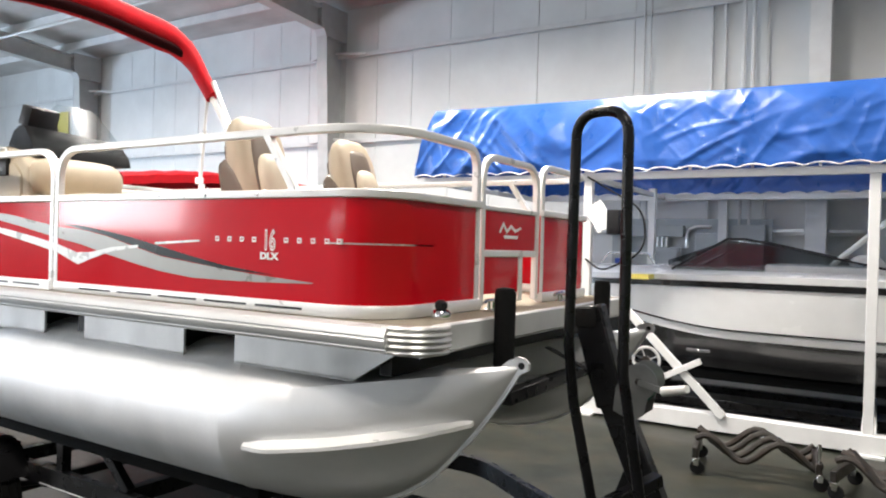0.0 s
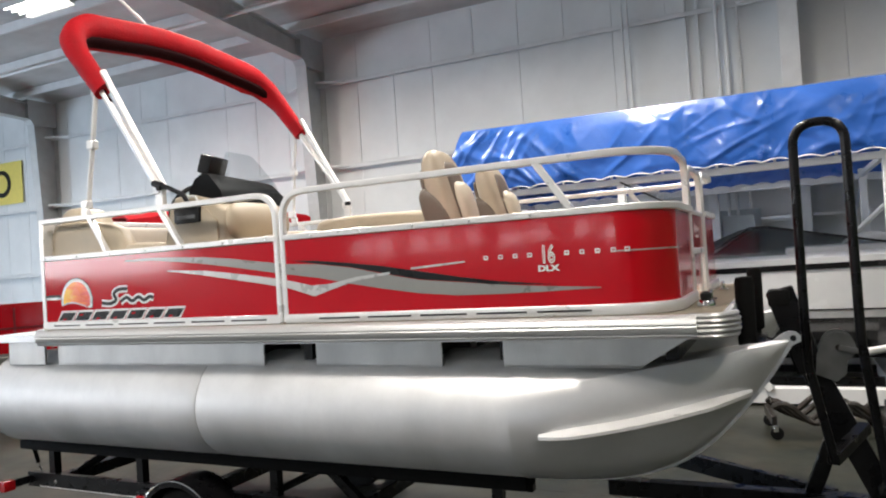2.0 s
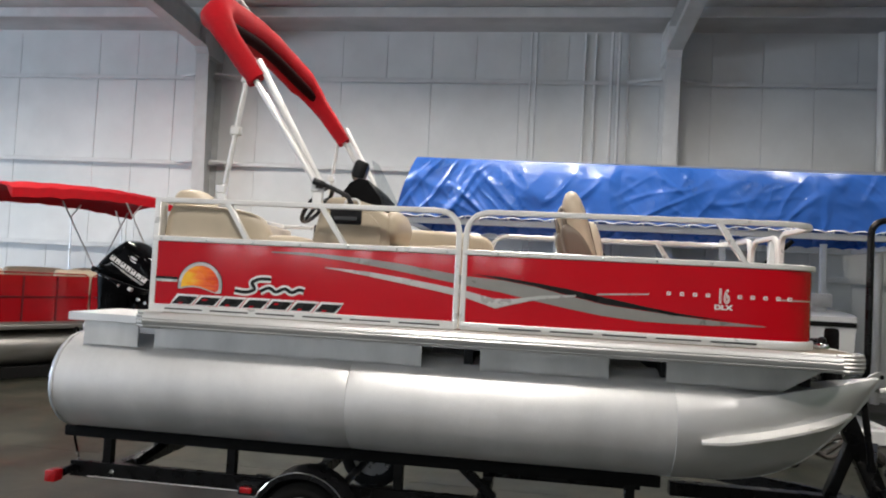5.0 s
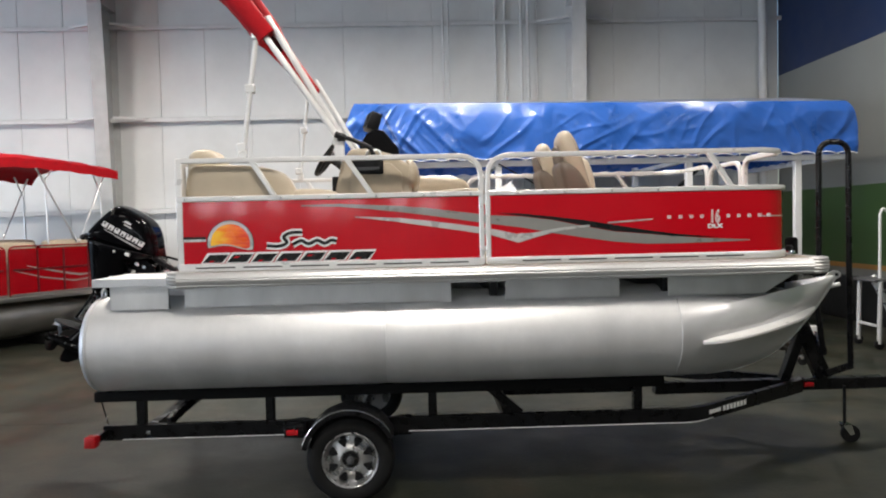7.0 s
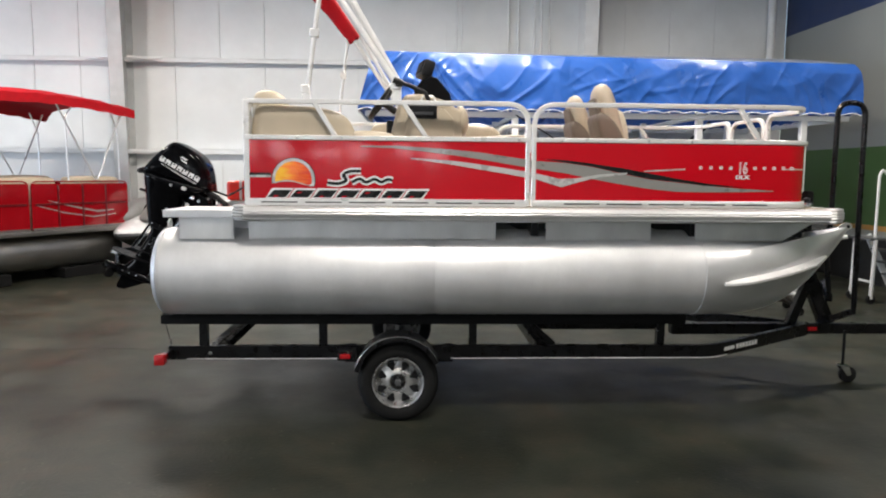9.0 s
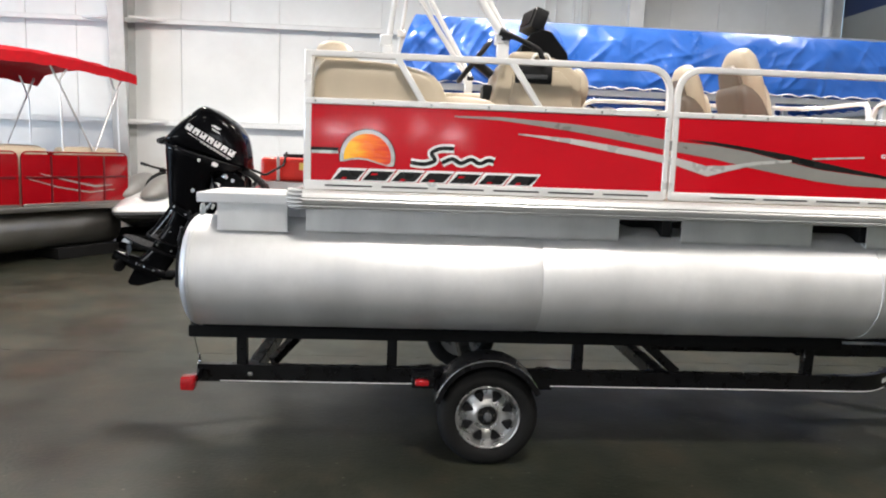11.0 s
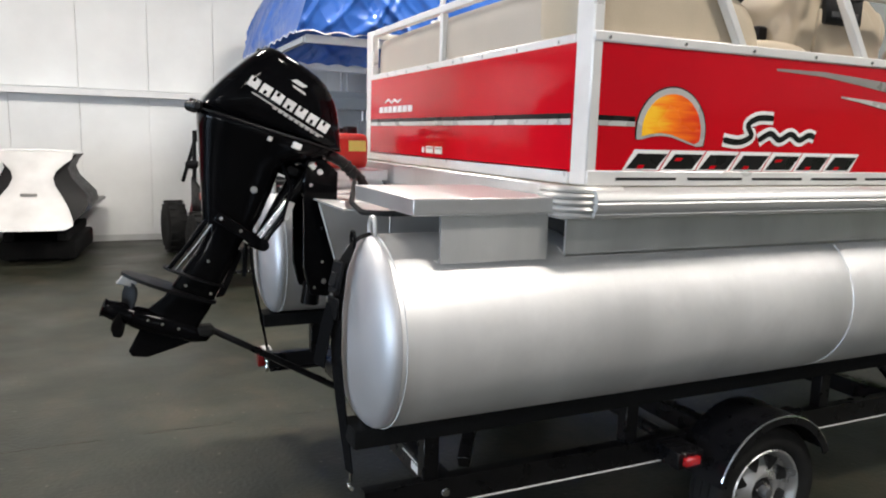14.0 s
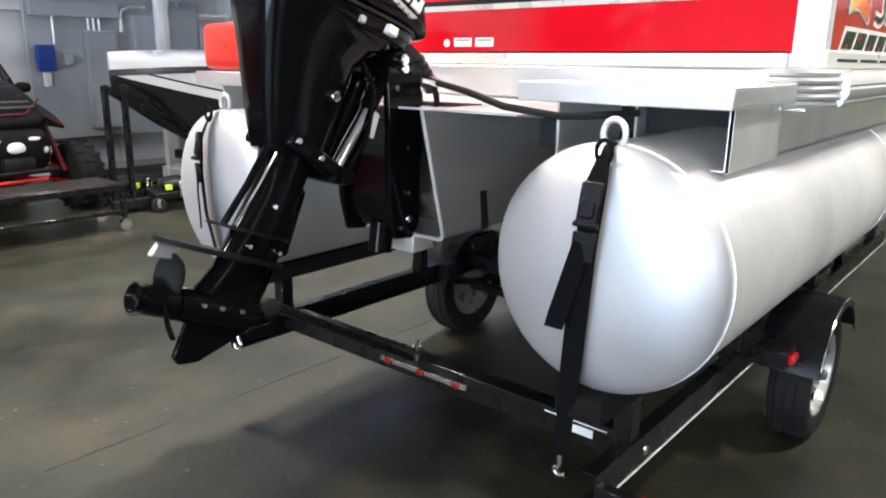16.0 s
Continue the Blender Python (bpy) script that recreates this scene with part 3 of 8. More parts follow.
    structure("floor_joint", crack, DARKMETAL, "thin saw-cut joint in the concrete", "joint")
    structure("ceiling_pipe", rod((WEST, 9.8, 7.13), (EAST, 9.8, 7.13), 0.035, n=12), WHITE_STEEL, "long white pipe below the roof", "pipe")
    # pipes on the north wall
    for x, y, r in ((-3.77, 0.2, 0.02), (-3.66, 0.2, 0.02), (-2.62, 0.05, 0.025), (-2.4, 0.05, 0.025), (-2.07, 0.22, 0.032), (-1.92, 0.22, 0.032), (-1.71, 0.1, 0.022)):
        structure("conduit", rod((x, NORTH - y, 2.2), (x, NORTH - y, EAVE), r), WHITE_STEEL, "white painted vertical conduit on the wall", "conduit")
    structure("conduit", rod((3.25, NORTH - 0.25, 0), (3.25, NORTH - 0.25, EAVE), 0.09, n=16), WHITE_STEEL, "white painted vertical pipe in the corner", "pipe")


room()


def ceiling_lamp():
    ob = thing("ceiling_lamp", (0, 0, LAMP_Z), "white ceiling light with fluorescent tubes, switched on", "ceiling lamp", "hall ceiling lamps")
    h = bmesh.new()
    box(-0.64, 0.64, -0.31, 0.31, LAMP_Z + 0.05, LAMP_Z + 0.11, 0.008, bm=h)
    box(-0.64, 0.64, -0.31, -0.29, LAMP_Z + 0.0, LAMP_Z + 0.06, 0.003, bm=h)
    box(-0.64, 0.64, 0.29, 0.31, LAMP_Z + 0.0, LAMP_Z + 0.06, 0.003, bm=h)
    part("housing", h, WHITE_STEEL, ob)
    for k in range(4):
        y = -0.22 + 0.147 * k
        part("tube", rod((-0.6, y, LAMP_Z + 0.025), (0.6, y, LAMP_Z + 0.025), 0.014, n=8), LAMPGLOW, ob)
    for sx in (-0.5, 0.5):
        part("hanger", rod((sx, 0, LAMP_Z + 0.1), (sx, 0, LAMP_Z + 1.7), 0.006, n=6), STEEL, ob)
    return ob


lamp = ceiling_lamp()
for k, (fx, fy, _) in enumerate(FIXTURES):
    if k == 0:
        lamp.matrix_world = Matrix.Translation((fx, fy, LAMP_Z))
    else:
        copy_thing(lamp, Matrix.Translation((fx, fy, LAMP_Z)))

# ---- the pontoon boat ----
P0, P1 = 2.22, 2 * YC - 2.22  # outer planes of the two side fences
ZB, ZT, ZR = 1.755, 2.19, 2.468  # panel bottom, panel top, top rail
STERN, BOW = -6.0, -1.655
PON_Y, PON_Z, PON_R = 2.535, 1.165, 0.344
boat = thing("pontoon_boat", (-4.0, YC, PON_Z - PON_R), "red and silver aluminium pontoon boat resting on a trailer", "pontoon boat")


def decal(outline, mat, name, parent, y=P0, proud=0.002, label=""):
    part(name, prism(outline, "y", y - proud, y + 0.001), mat, parent, label)


def ribbon(pts, widths):
    """The outline of a stroke along points, with a width at each."""
    pts = [Vector(p) for p in pts]
    left, right = [], []
    for i, p in enumerate(pts):
        d = (pts[min(i + 1, len(pts) - 1)] - pts[max(i - 1, 0)]).normalized()
        n = Vector((-d.y, d.x))
        left.append(p + n * widths[i] / 2)
        right.append(p - n * widths[i] / 2)
    return left + right[::-1]


def plan_path(y0, x_from, y_to, r=0.25):
    """From the side fence round the bow corner: plan points."""
    s = 1 if y0 < YC else -1
    pts = [(x_from, y0), (BOW - r, y0)]
    for k in range(1, 11):
        a = math.pi / 2 * k / 10
        pts.append((BOW - r + r * math.sin(a), y0 + s * (r - r * math.cos(a))))
    pts.append((BOW, y_to))
    return pts


def sheet_along(pts, z0, z1, thick, inward):
    """A standing sheet along plan points."""
    secs = []
    pts = [Vector((*p, 0)) for p in pts]
    for i, p in enumerate(pts):
        d = (pts[min(i + 1, len(pts) - 1)] - pts[max(i - 1, 0)]).normalized()
        n = Vector((-d.y, d.x, 0)) * inward * thick
        secs.append([(p.x, p.y, z0), (p.x, p.y, z1), (p.x + n.x, p.y + n.y, z1), (p.x + n.x, p.y + n.y, z0)])
    return loft(secs)


def fence_side(near):
    y0 = P0 if near else P1
    s = 1 if near else -1
    rail = [(u, v) for u, v in ring_profile(0.019, 0.019, 12, 4.0)]
    fy = y0 + s * 0.014
    # panels
    a = part("fence_panel", box(STERN + 0.02, -3.9, min(y0, y0 + s * 0.012), max(y0, y0 + s * 0.012), ZB - 0.01, ZT), RED, boat, "glossy red side panel")
    front_to = 3.02 if near else 3.74
    b = part("fence_panel", sheet_along(plan_path(y0, -3.83, front_to), ZB - 0.01, ZT, 0.012, 1 if near else -1), RED, boat, "glossy red side panel curving round the bow")
    # rails under and over the panels
    for x0, x1 in ((STERN, -3.885),):
        part("fence_rail", box(x0, x1, fy - 0.022, fy + 0.022, ZT - 0.004, ZT + 0.032, 0.005), RAIL, boat)
        part("fence_rail", box(x0, x1, fy - 0.022, fy + 0.022, 1.7, ZB, 0.004), RAIL, boat)
    bowpath = plan_path(fy, -3.845, front_to, 0.25 - 0.014)
    part("fence_rail", sweep([(x, y, ZT + 0.014) for x, y in bowpath], ring_profile(0.022, 0.018, 12, 5)), RAIL, boat)
    part("fence_rail", sweep([(x, y, 1.7275) for x, y in bowpath], ring_profile(0.022, 0.0275, 12, 6)), RAIL, boat)
    # dark drain slots in the lower rail
    x = STERN + 0.12
    while x < -2.2:
        if abs(x + 0.13 + 3.865) > 0.2:
            yy = fy - s * 0.0225
            part("drain_slot", box(x, x + 0.27, yy - 0.0015, yy + 0.0015, 1.722, 1.731), BLACK_PLASTIC, boat)
        x += 0.325
    # tube frames: stern loop, bow loop
    loop = bend([(STERN + 0.02, fy, ZR), (-3.888, fy, ZR), (-3.888, fy, 1.71)], 0.16, 8)
    part("top_rail", sweep(loop, rail, up=(0, 1, 0)), RAIL, boat)
    pts = [(-3.842, fy, 1.71), (-3.842, fy, ZR)]
    rr = 0.31
    front = 3.0 if near else 3.76
    for x, y in plan_path(fy, -3.3, front, rr)[0:-1]:
        pts.append((x, y, ZR))
    pts += [(BOW - 0.01, front, ZR), (BOW - 0.01, front, 1.71)]
    radii = [0.17] + [0.0] * (len(pts) - 4) + [0.11]
    part("top_rail", sweep(bend(pts, radii, 8), rail, up=(0, 1, 0)), RAIL, boat)
    part("corner_post", box(STERN - 0.004, STERN + 0.04, min(y0 - s * 0.004, y0 + s * 0.1), max(y0 - s * 0.004, y0 + s * 0.1), 1.7, ZR + 0.019, 0.006), RAIL, boat)
    for xt, xb in ((-5.485, -5.325), (-4.825, -4.65), (-2.28, -2.105)):
        part("diagonal_brace", bar((xt, fy, ZR), (xb, fy, ZT + 0.02), 0.036, 0.034, 0.004, up=(1, 0, 1)), RAIL, boat)
    # screw heads
    x = STERN + 0.06
    while x < -2.1:
        part("screw_head", lathe([(0.0, -0.004), (0.006, -0.003), (0.0075, 0.0)], (x, fy - 0.022 if near else fy + 0.022, ZT + 0.012), "y", 8), CHROME, boat)
        x += 0.33
    return a, b


NEAR_STERN_PANEL, NEAR_BOW_PANEL = fence_side(True)
fence_side(False)


def stern_fence():
    x = STERN
    panel = part("stern_panel", box(x - 0.006, x + 0.006, P0 + 0.09, P1 - 0.09, ZB - 0.01, ZT), RED, boat, "glossy red stern panel with a dark and silver stripe")
    y0, y1 = P0 + 0.1, P1 - 0.1
    part("fence_rail", box(x - 0.006, x + 0.03, y0, y1, ZT - 0.004, ZT + 0.03, 0.004), RAIL, boat)
    part("fence_rail", box(x - 0.006, x + 0.03, y0, y1, 1.7, ZB, 0.004), RAIL, boat)
    part("top_rail", box(x, x + 0.036, y0 - 0.02, y1 + 0.02, ZR - 0.018, ZR + 0.019, 0.005), RAIL, boat)
    part("rail_post", box(x + 0.002, x + 0.034, 3.42 - 0.018 + 0.07, 3.42 + 0.018 + 0.07, ZT + 0.03, ZR - 0.018, 0.004), RAIL, boat)
    part("stripe", box(x - 0.008, x - 0.004, y0, y1, 1.931, 1.95), PRINT_BLACK, panel, "dark stripe")
    part("stripe", box(x - 0.008, x - 0.004, y0, y1, 1.91, 1.931), PRINT_SILVER, panel, "silver stripe")
    for k in range(7):
        ya = 4.36 - k * 0.078
        part("emblem_bar", prism([(ya, 1.985), (ya - 0.062, 1.985), (ya - 0.068, 2.02), (ya - 0.006, 2.02)], "x", x - 0.0085, x - 0.004), PRINT_WHITE, panel)
    part("emblem_stroke", prism(ribbon([(4.26, 2.045), (4.2, 2.06), (4.15, 2.04), (4.1, 2.058), (4.05, 2.042), (4.0, 2.055)], [0.008, 0.014, 0.012, 0.013, 0.012, 0.008]), "x", x - 0.0085, x - 0.004), PRINT_WHITE, panel)
    part("round_sticker", lathe([(0.016, -0.0085), (0.016, -0.005)], (x, 3.66, 1.785), "x", 14), PRINT_WHITE, panel)
    for ya, yb in ((3.62, 3.53), (3.51, 3.42)):
        part("sticker", box(x - 0.0085, x - 0.004, yb, ya, 1.77, 1.805), PRINT_WHITE, panel)
        part("sticker_bar", box(x - 0.0095, x - 0.006, yb + 0.008, ya - 0.008, 1.792, 1.799), PRINT_GREY, panel)
    y = y0 + 0.1
    while y < y1:
        for z in (ZT + 0.012,):
            part("screw_head", lathe([(0.0, -0.01), (0.007, -0.009), (0.008, -0.005)], (x, y, z), "x", 8), CHROME, boat)
        y += 0.3


stern_fence()


def bow_gate():
    x = BOW - 0.012
    f = bmesh.new()
    sweep(bend([(x, 3.06, 1.72), (x, 3.06, 2.45), (x, 3.7, 2.45), (x, 3.7, 1.72)], 0.14, 8), ring_profile(0.018, 0.018, 10, 4), up=(1, 0, 0), bm=f)
    gate = part("bow_gate", f, RAIL, boat, "tubular gate with a short red panel")
    part("gate_panel", box(x - 0.008, x + 0.004, 3.075, 3.685, 1.99, 2.19), RED, gate)
    part("gate_bar", box(x - 0.014, x + 0.014, 3.075, 3.685, 1.955, 1.99, 0.004), RAIL, gate)
    part("gate_bar", box(x - 0.014, x + 0.014, 3.075, 3.685, 2.186, 2.21, 0.004), RAIL, gate)
    part("gate_panel", box(x - 0.008, x + 0.002, 3.075, 3.48, 1.77, 1.955), RED, gate)
    part("gate_bar", box(x - 0.012, x + 0.012, 3.48, 3.52, 1.72, 1.96, 0.004), RAIL, gate)
    part("emblem_stroke", prism(ribbon([(3.25, 2.08), (3.29, 2.125), (3.33, 2.085), (3.38, 2.115), (3.43, 2.09), (3.5, 2.11)], [0.012, 0.02, 0.018, 0.018, 0.016, 0.01]), "x", x + 0.004, x + 0.007), PRINT_WHITE, gate)
    part("emblem_bar", box(x + 0.004, x + 0.007, 3.3, 3.46, 2.05, 2.067), PRINT_WHITE, gate)


bow_gate()


def lettering(text, x, z, high, fat, mat, name, parent, proud, wide=1.0):
    """Flat letters on the near side panel, centred at x, standing on z."""
    cu = bpy.data.curves.new("letters", "FONT")
    cu.body, cu.align_x, cu.size, cu.offset, cu.extrude = text, "CENTER", high / 0.7, fat, 0.0008
    cu.resolution_u = 3
    ob = bpy.data.objects.new("letters", cu)
    me = bpy.data.meshes.new_from_object(ob)
    bm = bmesh.new()
    bm.from_mesh(me)
    bpy.data.objects.remove(ob)
    bpy.data.curves.remove(cu)
    bpy.data.meshes.remove(me)
    for v in bm.verts:
        v.co = Vector((x + v.co.x * wide, P0 - proud - v.co.z, z + v.co.y))
    part(name, bm, mat, parent)


def graphics():
    grey = [(-5.146, 2.148), (-4.885, 2.151), (-4.674, 2.14), (-4.462, 2.128), (-4.249, 2.107), (-4.036, 2.077), (-3.821, 2.048), (-3.606, 2.035), (-3.389, 2.005), (-3.171, 1.958), (-2.952, 1.915), (-2.732, 1.893), (-2.512, 1.871), (-2.291, 1.854), (-1.985, 1.836)]
    low = [-0.008, -0.019, -0.029, -0.042, -0.051, -0.055, -0.06, -0.077, -0.09, -0.081, -0.071, -0.069, -0.049, -0.03, -0.004]
    silver = [(-4.771, 2.061), (-4.674, 2.056), (-4.461, 2.044), (-4.248, 2.018), (-4.034, 1.988), (-3.819, 1.954), (-3.646, 1.915), (-3.516, 1.92), (-3.344, 1.95), (-3.128, 1.967)]
    slow = [(-3.127, 1.954), (-3.343, 1.929), (-3.515, 1.886), (-3.631, 1.852), (-3.818, 1.908), (-4.033, 1.946), (-4.248, 1.98), (-4.461, 2.014), (-4.674, 2.044), (-4.771, 2.054)]
    black = [(-3.778, 2.065), (-3.606, 2.056), (-3.39, 2.031), (-3.172, 2.001), (-2.953, 1.962), (-2.733, 1.923), (-2.513, 1.889), (-2.203, 1.858), (-2.512, 1.871), (-2.732, 1.897), (-2.952, 1.919), (-3.171, 1.962), (-3.389, 2.009), (-3.606, 2.039)]
    up, dn = grey, [(x, z + d) for (x, z), d in zip(grey, low)]
    decal(up[:7] + dn[:7][::-1], PRINT_GREY, "grey_swoosh", NEAR_STERN_PANEL, proud=0.0018)
    decal(up[6:] + dn[6:][::-1], PRINT_GREY, "grey_swoosh", NEAR_BOW_PANEL, proud=0.0018)
    decal(silver[:6] + slow[4:], PRINT_SILVER, "silver_swoosh", NEAR_STERN_PANEL, proud=0.0032)
    decal(silver[5:] + slow[:5], PRINT_SILVER, "silver_swoosh", NEAR_BOW_PANEL, proud=0.0032)
    decal(black, PRINT_BLACK, "black_swoosh", NEAR_BOW_PANEL, proud=0.0025)
    decal([(-2.998, 1.983), (-2.68, 2.0), (-2.68, 1.992), (-2.997, 1.972)], PRINT_SILVER, "thin_stripe", NEAR_BOW_PANEL, proud=0.0028)
    # small spaced white letters, drawn as plain blocks
    for i, x in enumerate((-2.562, -2.482, -2.404, -2.328, -2.14, -2.065, -1.99, -1.915, -1.85)):
        w, z = 0.012, 2.008
        decal([(x - w, z - 0.011), (x + w, z - 0.011), (x + w, z + 0.011), (x - w, z + 0.011)], PRINT_WHITE, "letter_block", NEAR_BOW_PANEL, y=P0 if x < -1.9 else P0 + 0.006, proud=0.002 if x < -1.9 else 0.01)
        decal([(x - 0.006, z - 0.003), (x + 0.007, z - 0.003), (x + 0.007, z + 0.004), (x - 0.006, z + 0.004)], RED, "letter_gap", NEAR_BOW_PANEL, y=P0 if x < -1.9 else P0 + 0.006, proud=0.003 if x < -1.9 else 0.011)
    lettering("16", -2.236, 1.966, 0.085, 0.004, PRINT_WHITE, "number", NEAR_BOW_PANEL, 0.003, 0.62)
    lettering("16", -2.236, 1.966, 0.085, -0.0035, RED, "number_inside", NEAR_BOW_PANEL, 0.004, 0.62)
    lettering("DLX", -2.236, 1.925, 0.028, 0.002, PRINT_WHITE, "word", NEAR_BOW_PANEL, 0.003, 1.35)
    part("thin_stripe", sheet_along(plan_path(P0 - 0.002, -1.83, 2.62)[1:], 1.998, 2.004, 0.003, 1), PRINT_SILVER, NEAR_BOW_PANEL)
    # round sunset emblem
    cx, cz, r = -5.64, 1.893, 0.163
    edge = seg_arc(cx, cz, r, 190, -17, 36) + [(-5.514, 1.842), (-5.582, 1.86), (-5.64, 1.876), (-5.691, 1.88), (-5.74, 1.874), (-5.78, 1.864)]
    decal(edge, PRINT_BLACK, "emblem_shadow", NEAR_STERN_PANEL, proud=0.0016)
    def shrink(k, c=(cx, cz - 0.0)):
        return [(c[0] + (u - c[0]) * k, c[1] + (v - c[1]) * k) for u, v in edge]
    decal(shrink(0.965), PRINT_SILVER, "emblem_ring", NEAR_STERN_PANEL, proud=0.0026)
    inner = seg_arc(cx, cz, r * 0.83, 188, -12, 36) + [(-5.53, 1.852), (-5.582, 1.868), (-5.64, 1.885), (-5.691, 1.89), (-5.74, 1.884), (-5.772, 1.876)]
    decal(inner, SUNSET, "emblem_sun", NEAR_STERN_PANEL, proud=0.0036, label="yellow to red sunset print")
    decal([(-5.975, 1.926), (-5.806, 1.926), (-5.806, 1.944), (-5.975, 1.944)], PRINT_BLACK, "stripe", NEAR_STERN_PANEL)
    decal([(-5.975, 1.909), (-5.806, 1.909), (-5.806, 1.926), (-5.975, 1.926)], PRINT_SILVER, "stripe", NEAR_STERN_PANEL)
    # the wide dark wordmark, as slanted blocks with a pale edge
    n, xa, xb, z0, z1, lean = 7, -5.835, -4.655, 1.762, 1.816, 0.05
    step = (xb - xa) / n
    for k in range(n):
        a, b = xa + k * step, xa + (k + 1) * step - 0.036
        e = 0.014
        decal([(a - e, z0 - 0.006), (b + e, z0 - 0.005), (b + e + lean, z1 + e), (a - e + lean, z1 + e)], PRINT_WHITE, "letter_edge", NEAR_STERN_PANEL, proud=0.002 + 0.0001 * k)
        decal([(a, z0), (b, z0), (b + lean, z1), (a + lean, z1)], PRINT_BLACK, "letter_block", NEAR_STERN_PANEL, proud=0.0038)
        c = (a + b) / 2
        if k % 3 == 1:
            decal([(c - 0.02, z0 + 0.03), (c + 0.012, z0 + 0.03), (c + 0.024, z0 + 0.041), (c - 0.01, z0 + 0.041)], RED, "letter_gap", NEAR_STERN_PANEL, proud=0.0046)
        else:
            decal([(c - 0.022, z0), (c + 0.006, z0), (c + 0.016, z0 + 0.014), (c - 0.012, z0 + 0.014)], RED, "letter_gap", NEAR_STERN_PANEL, proud=0.0046)
    # the flowing stroke above it
    def flow(pts, m=6):
        q = [Vector(p) for p in [pts[0]] + pts + [pts[-1]]]
        out = []
        for i in range(1, len(q) - 2):
            for j in range(m):
                u = j / m
                out.append(0.5 * (2 * q[i] + (q[i + 1] - q[i - 1]) * u + (2 * q[i - 1] - 5 * q[i] + 4 * q[i + 1] - q[i + 2]) * u * u + (3 * q[i] - q[i - 1] - 3 * q[i + 1] + q[i + 2]) * u ** 3))
        return out + [q[-1]]
    s = flow([(-5.39, 1.873), (-5.31, 1.866), (-5.25, 1.89), (-5.27, 1.93), (-5.22, 1.958), (-5.14, 1.96)])
    t = flow([(-5.21, 1.875), (-5.15, 1.902), (-5.1, 1.878), (-5.04, 1.902), (-4.99, 1.88), (-4.94, 1.9), (-4.905, 1.893)], 5)
    for k, (path, w) in enumerate(((s, 0.026), (t, 0.026))):
        wide = [w + 0.024] * len(path)
        decal(ribbon(path, wide), PRINT_WHITE, "emblem_stroke", NEAR_STERN_PANEL, proud=0.0022 + 0.0004 * k)
        decal(ribbon(path, [w * (0.6 if i in (0, len(path) - 1) else 0.85) for i in range(len(path))]), PRINT_BLACK, "emblem_stroke", NEAR_STERN_PANEL, proud=0.0036 + 0.0004 * k)


graphics()


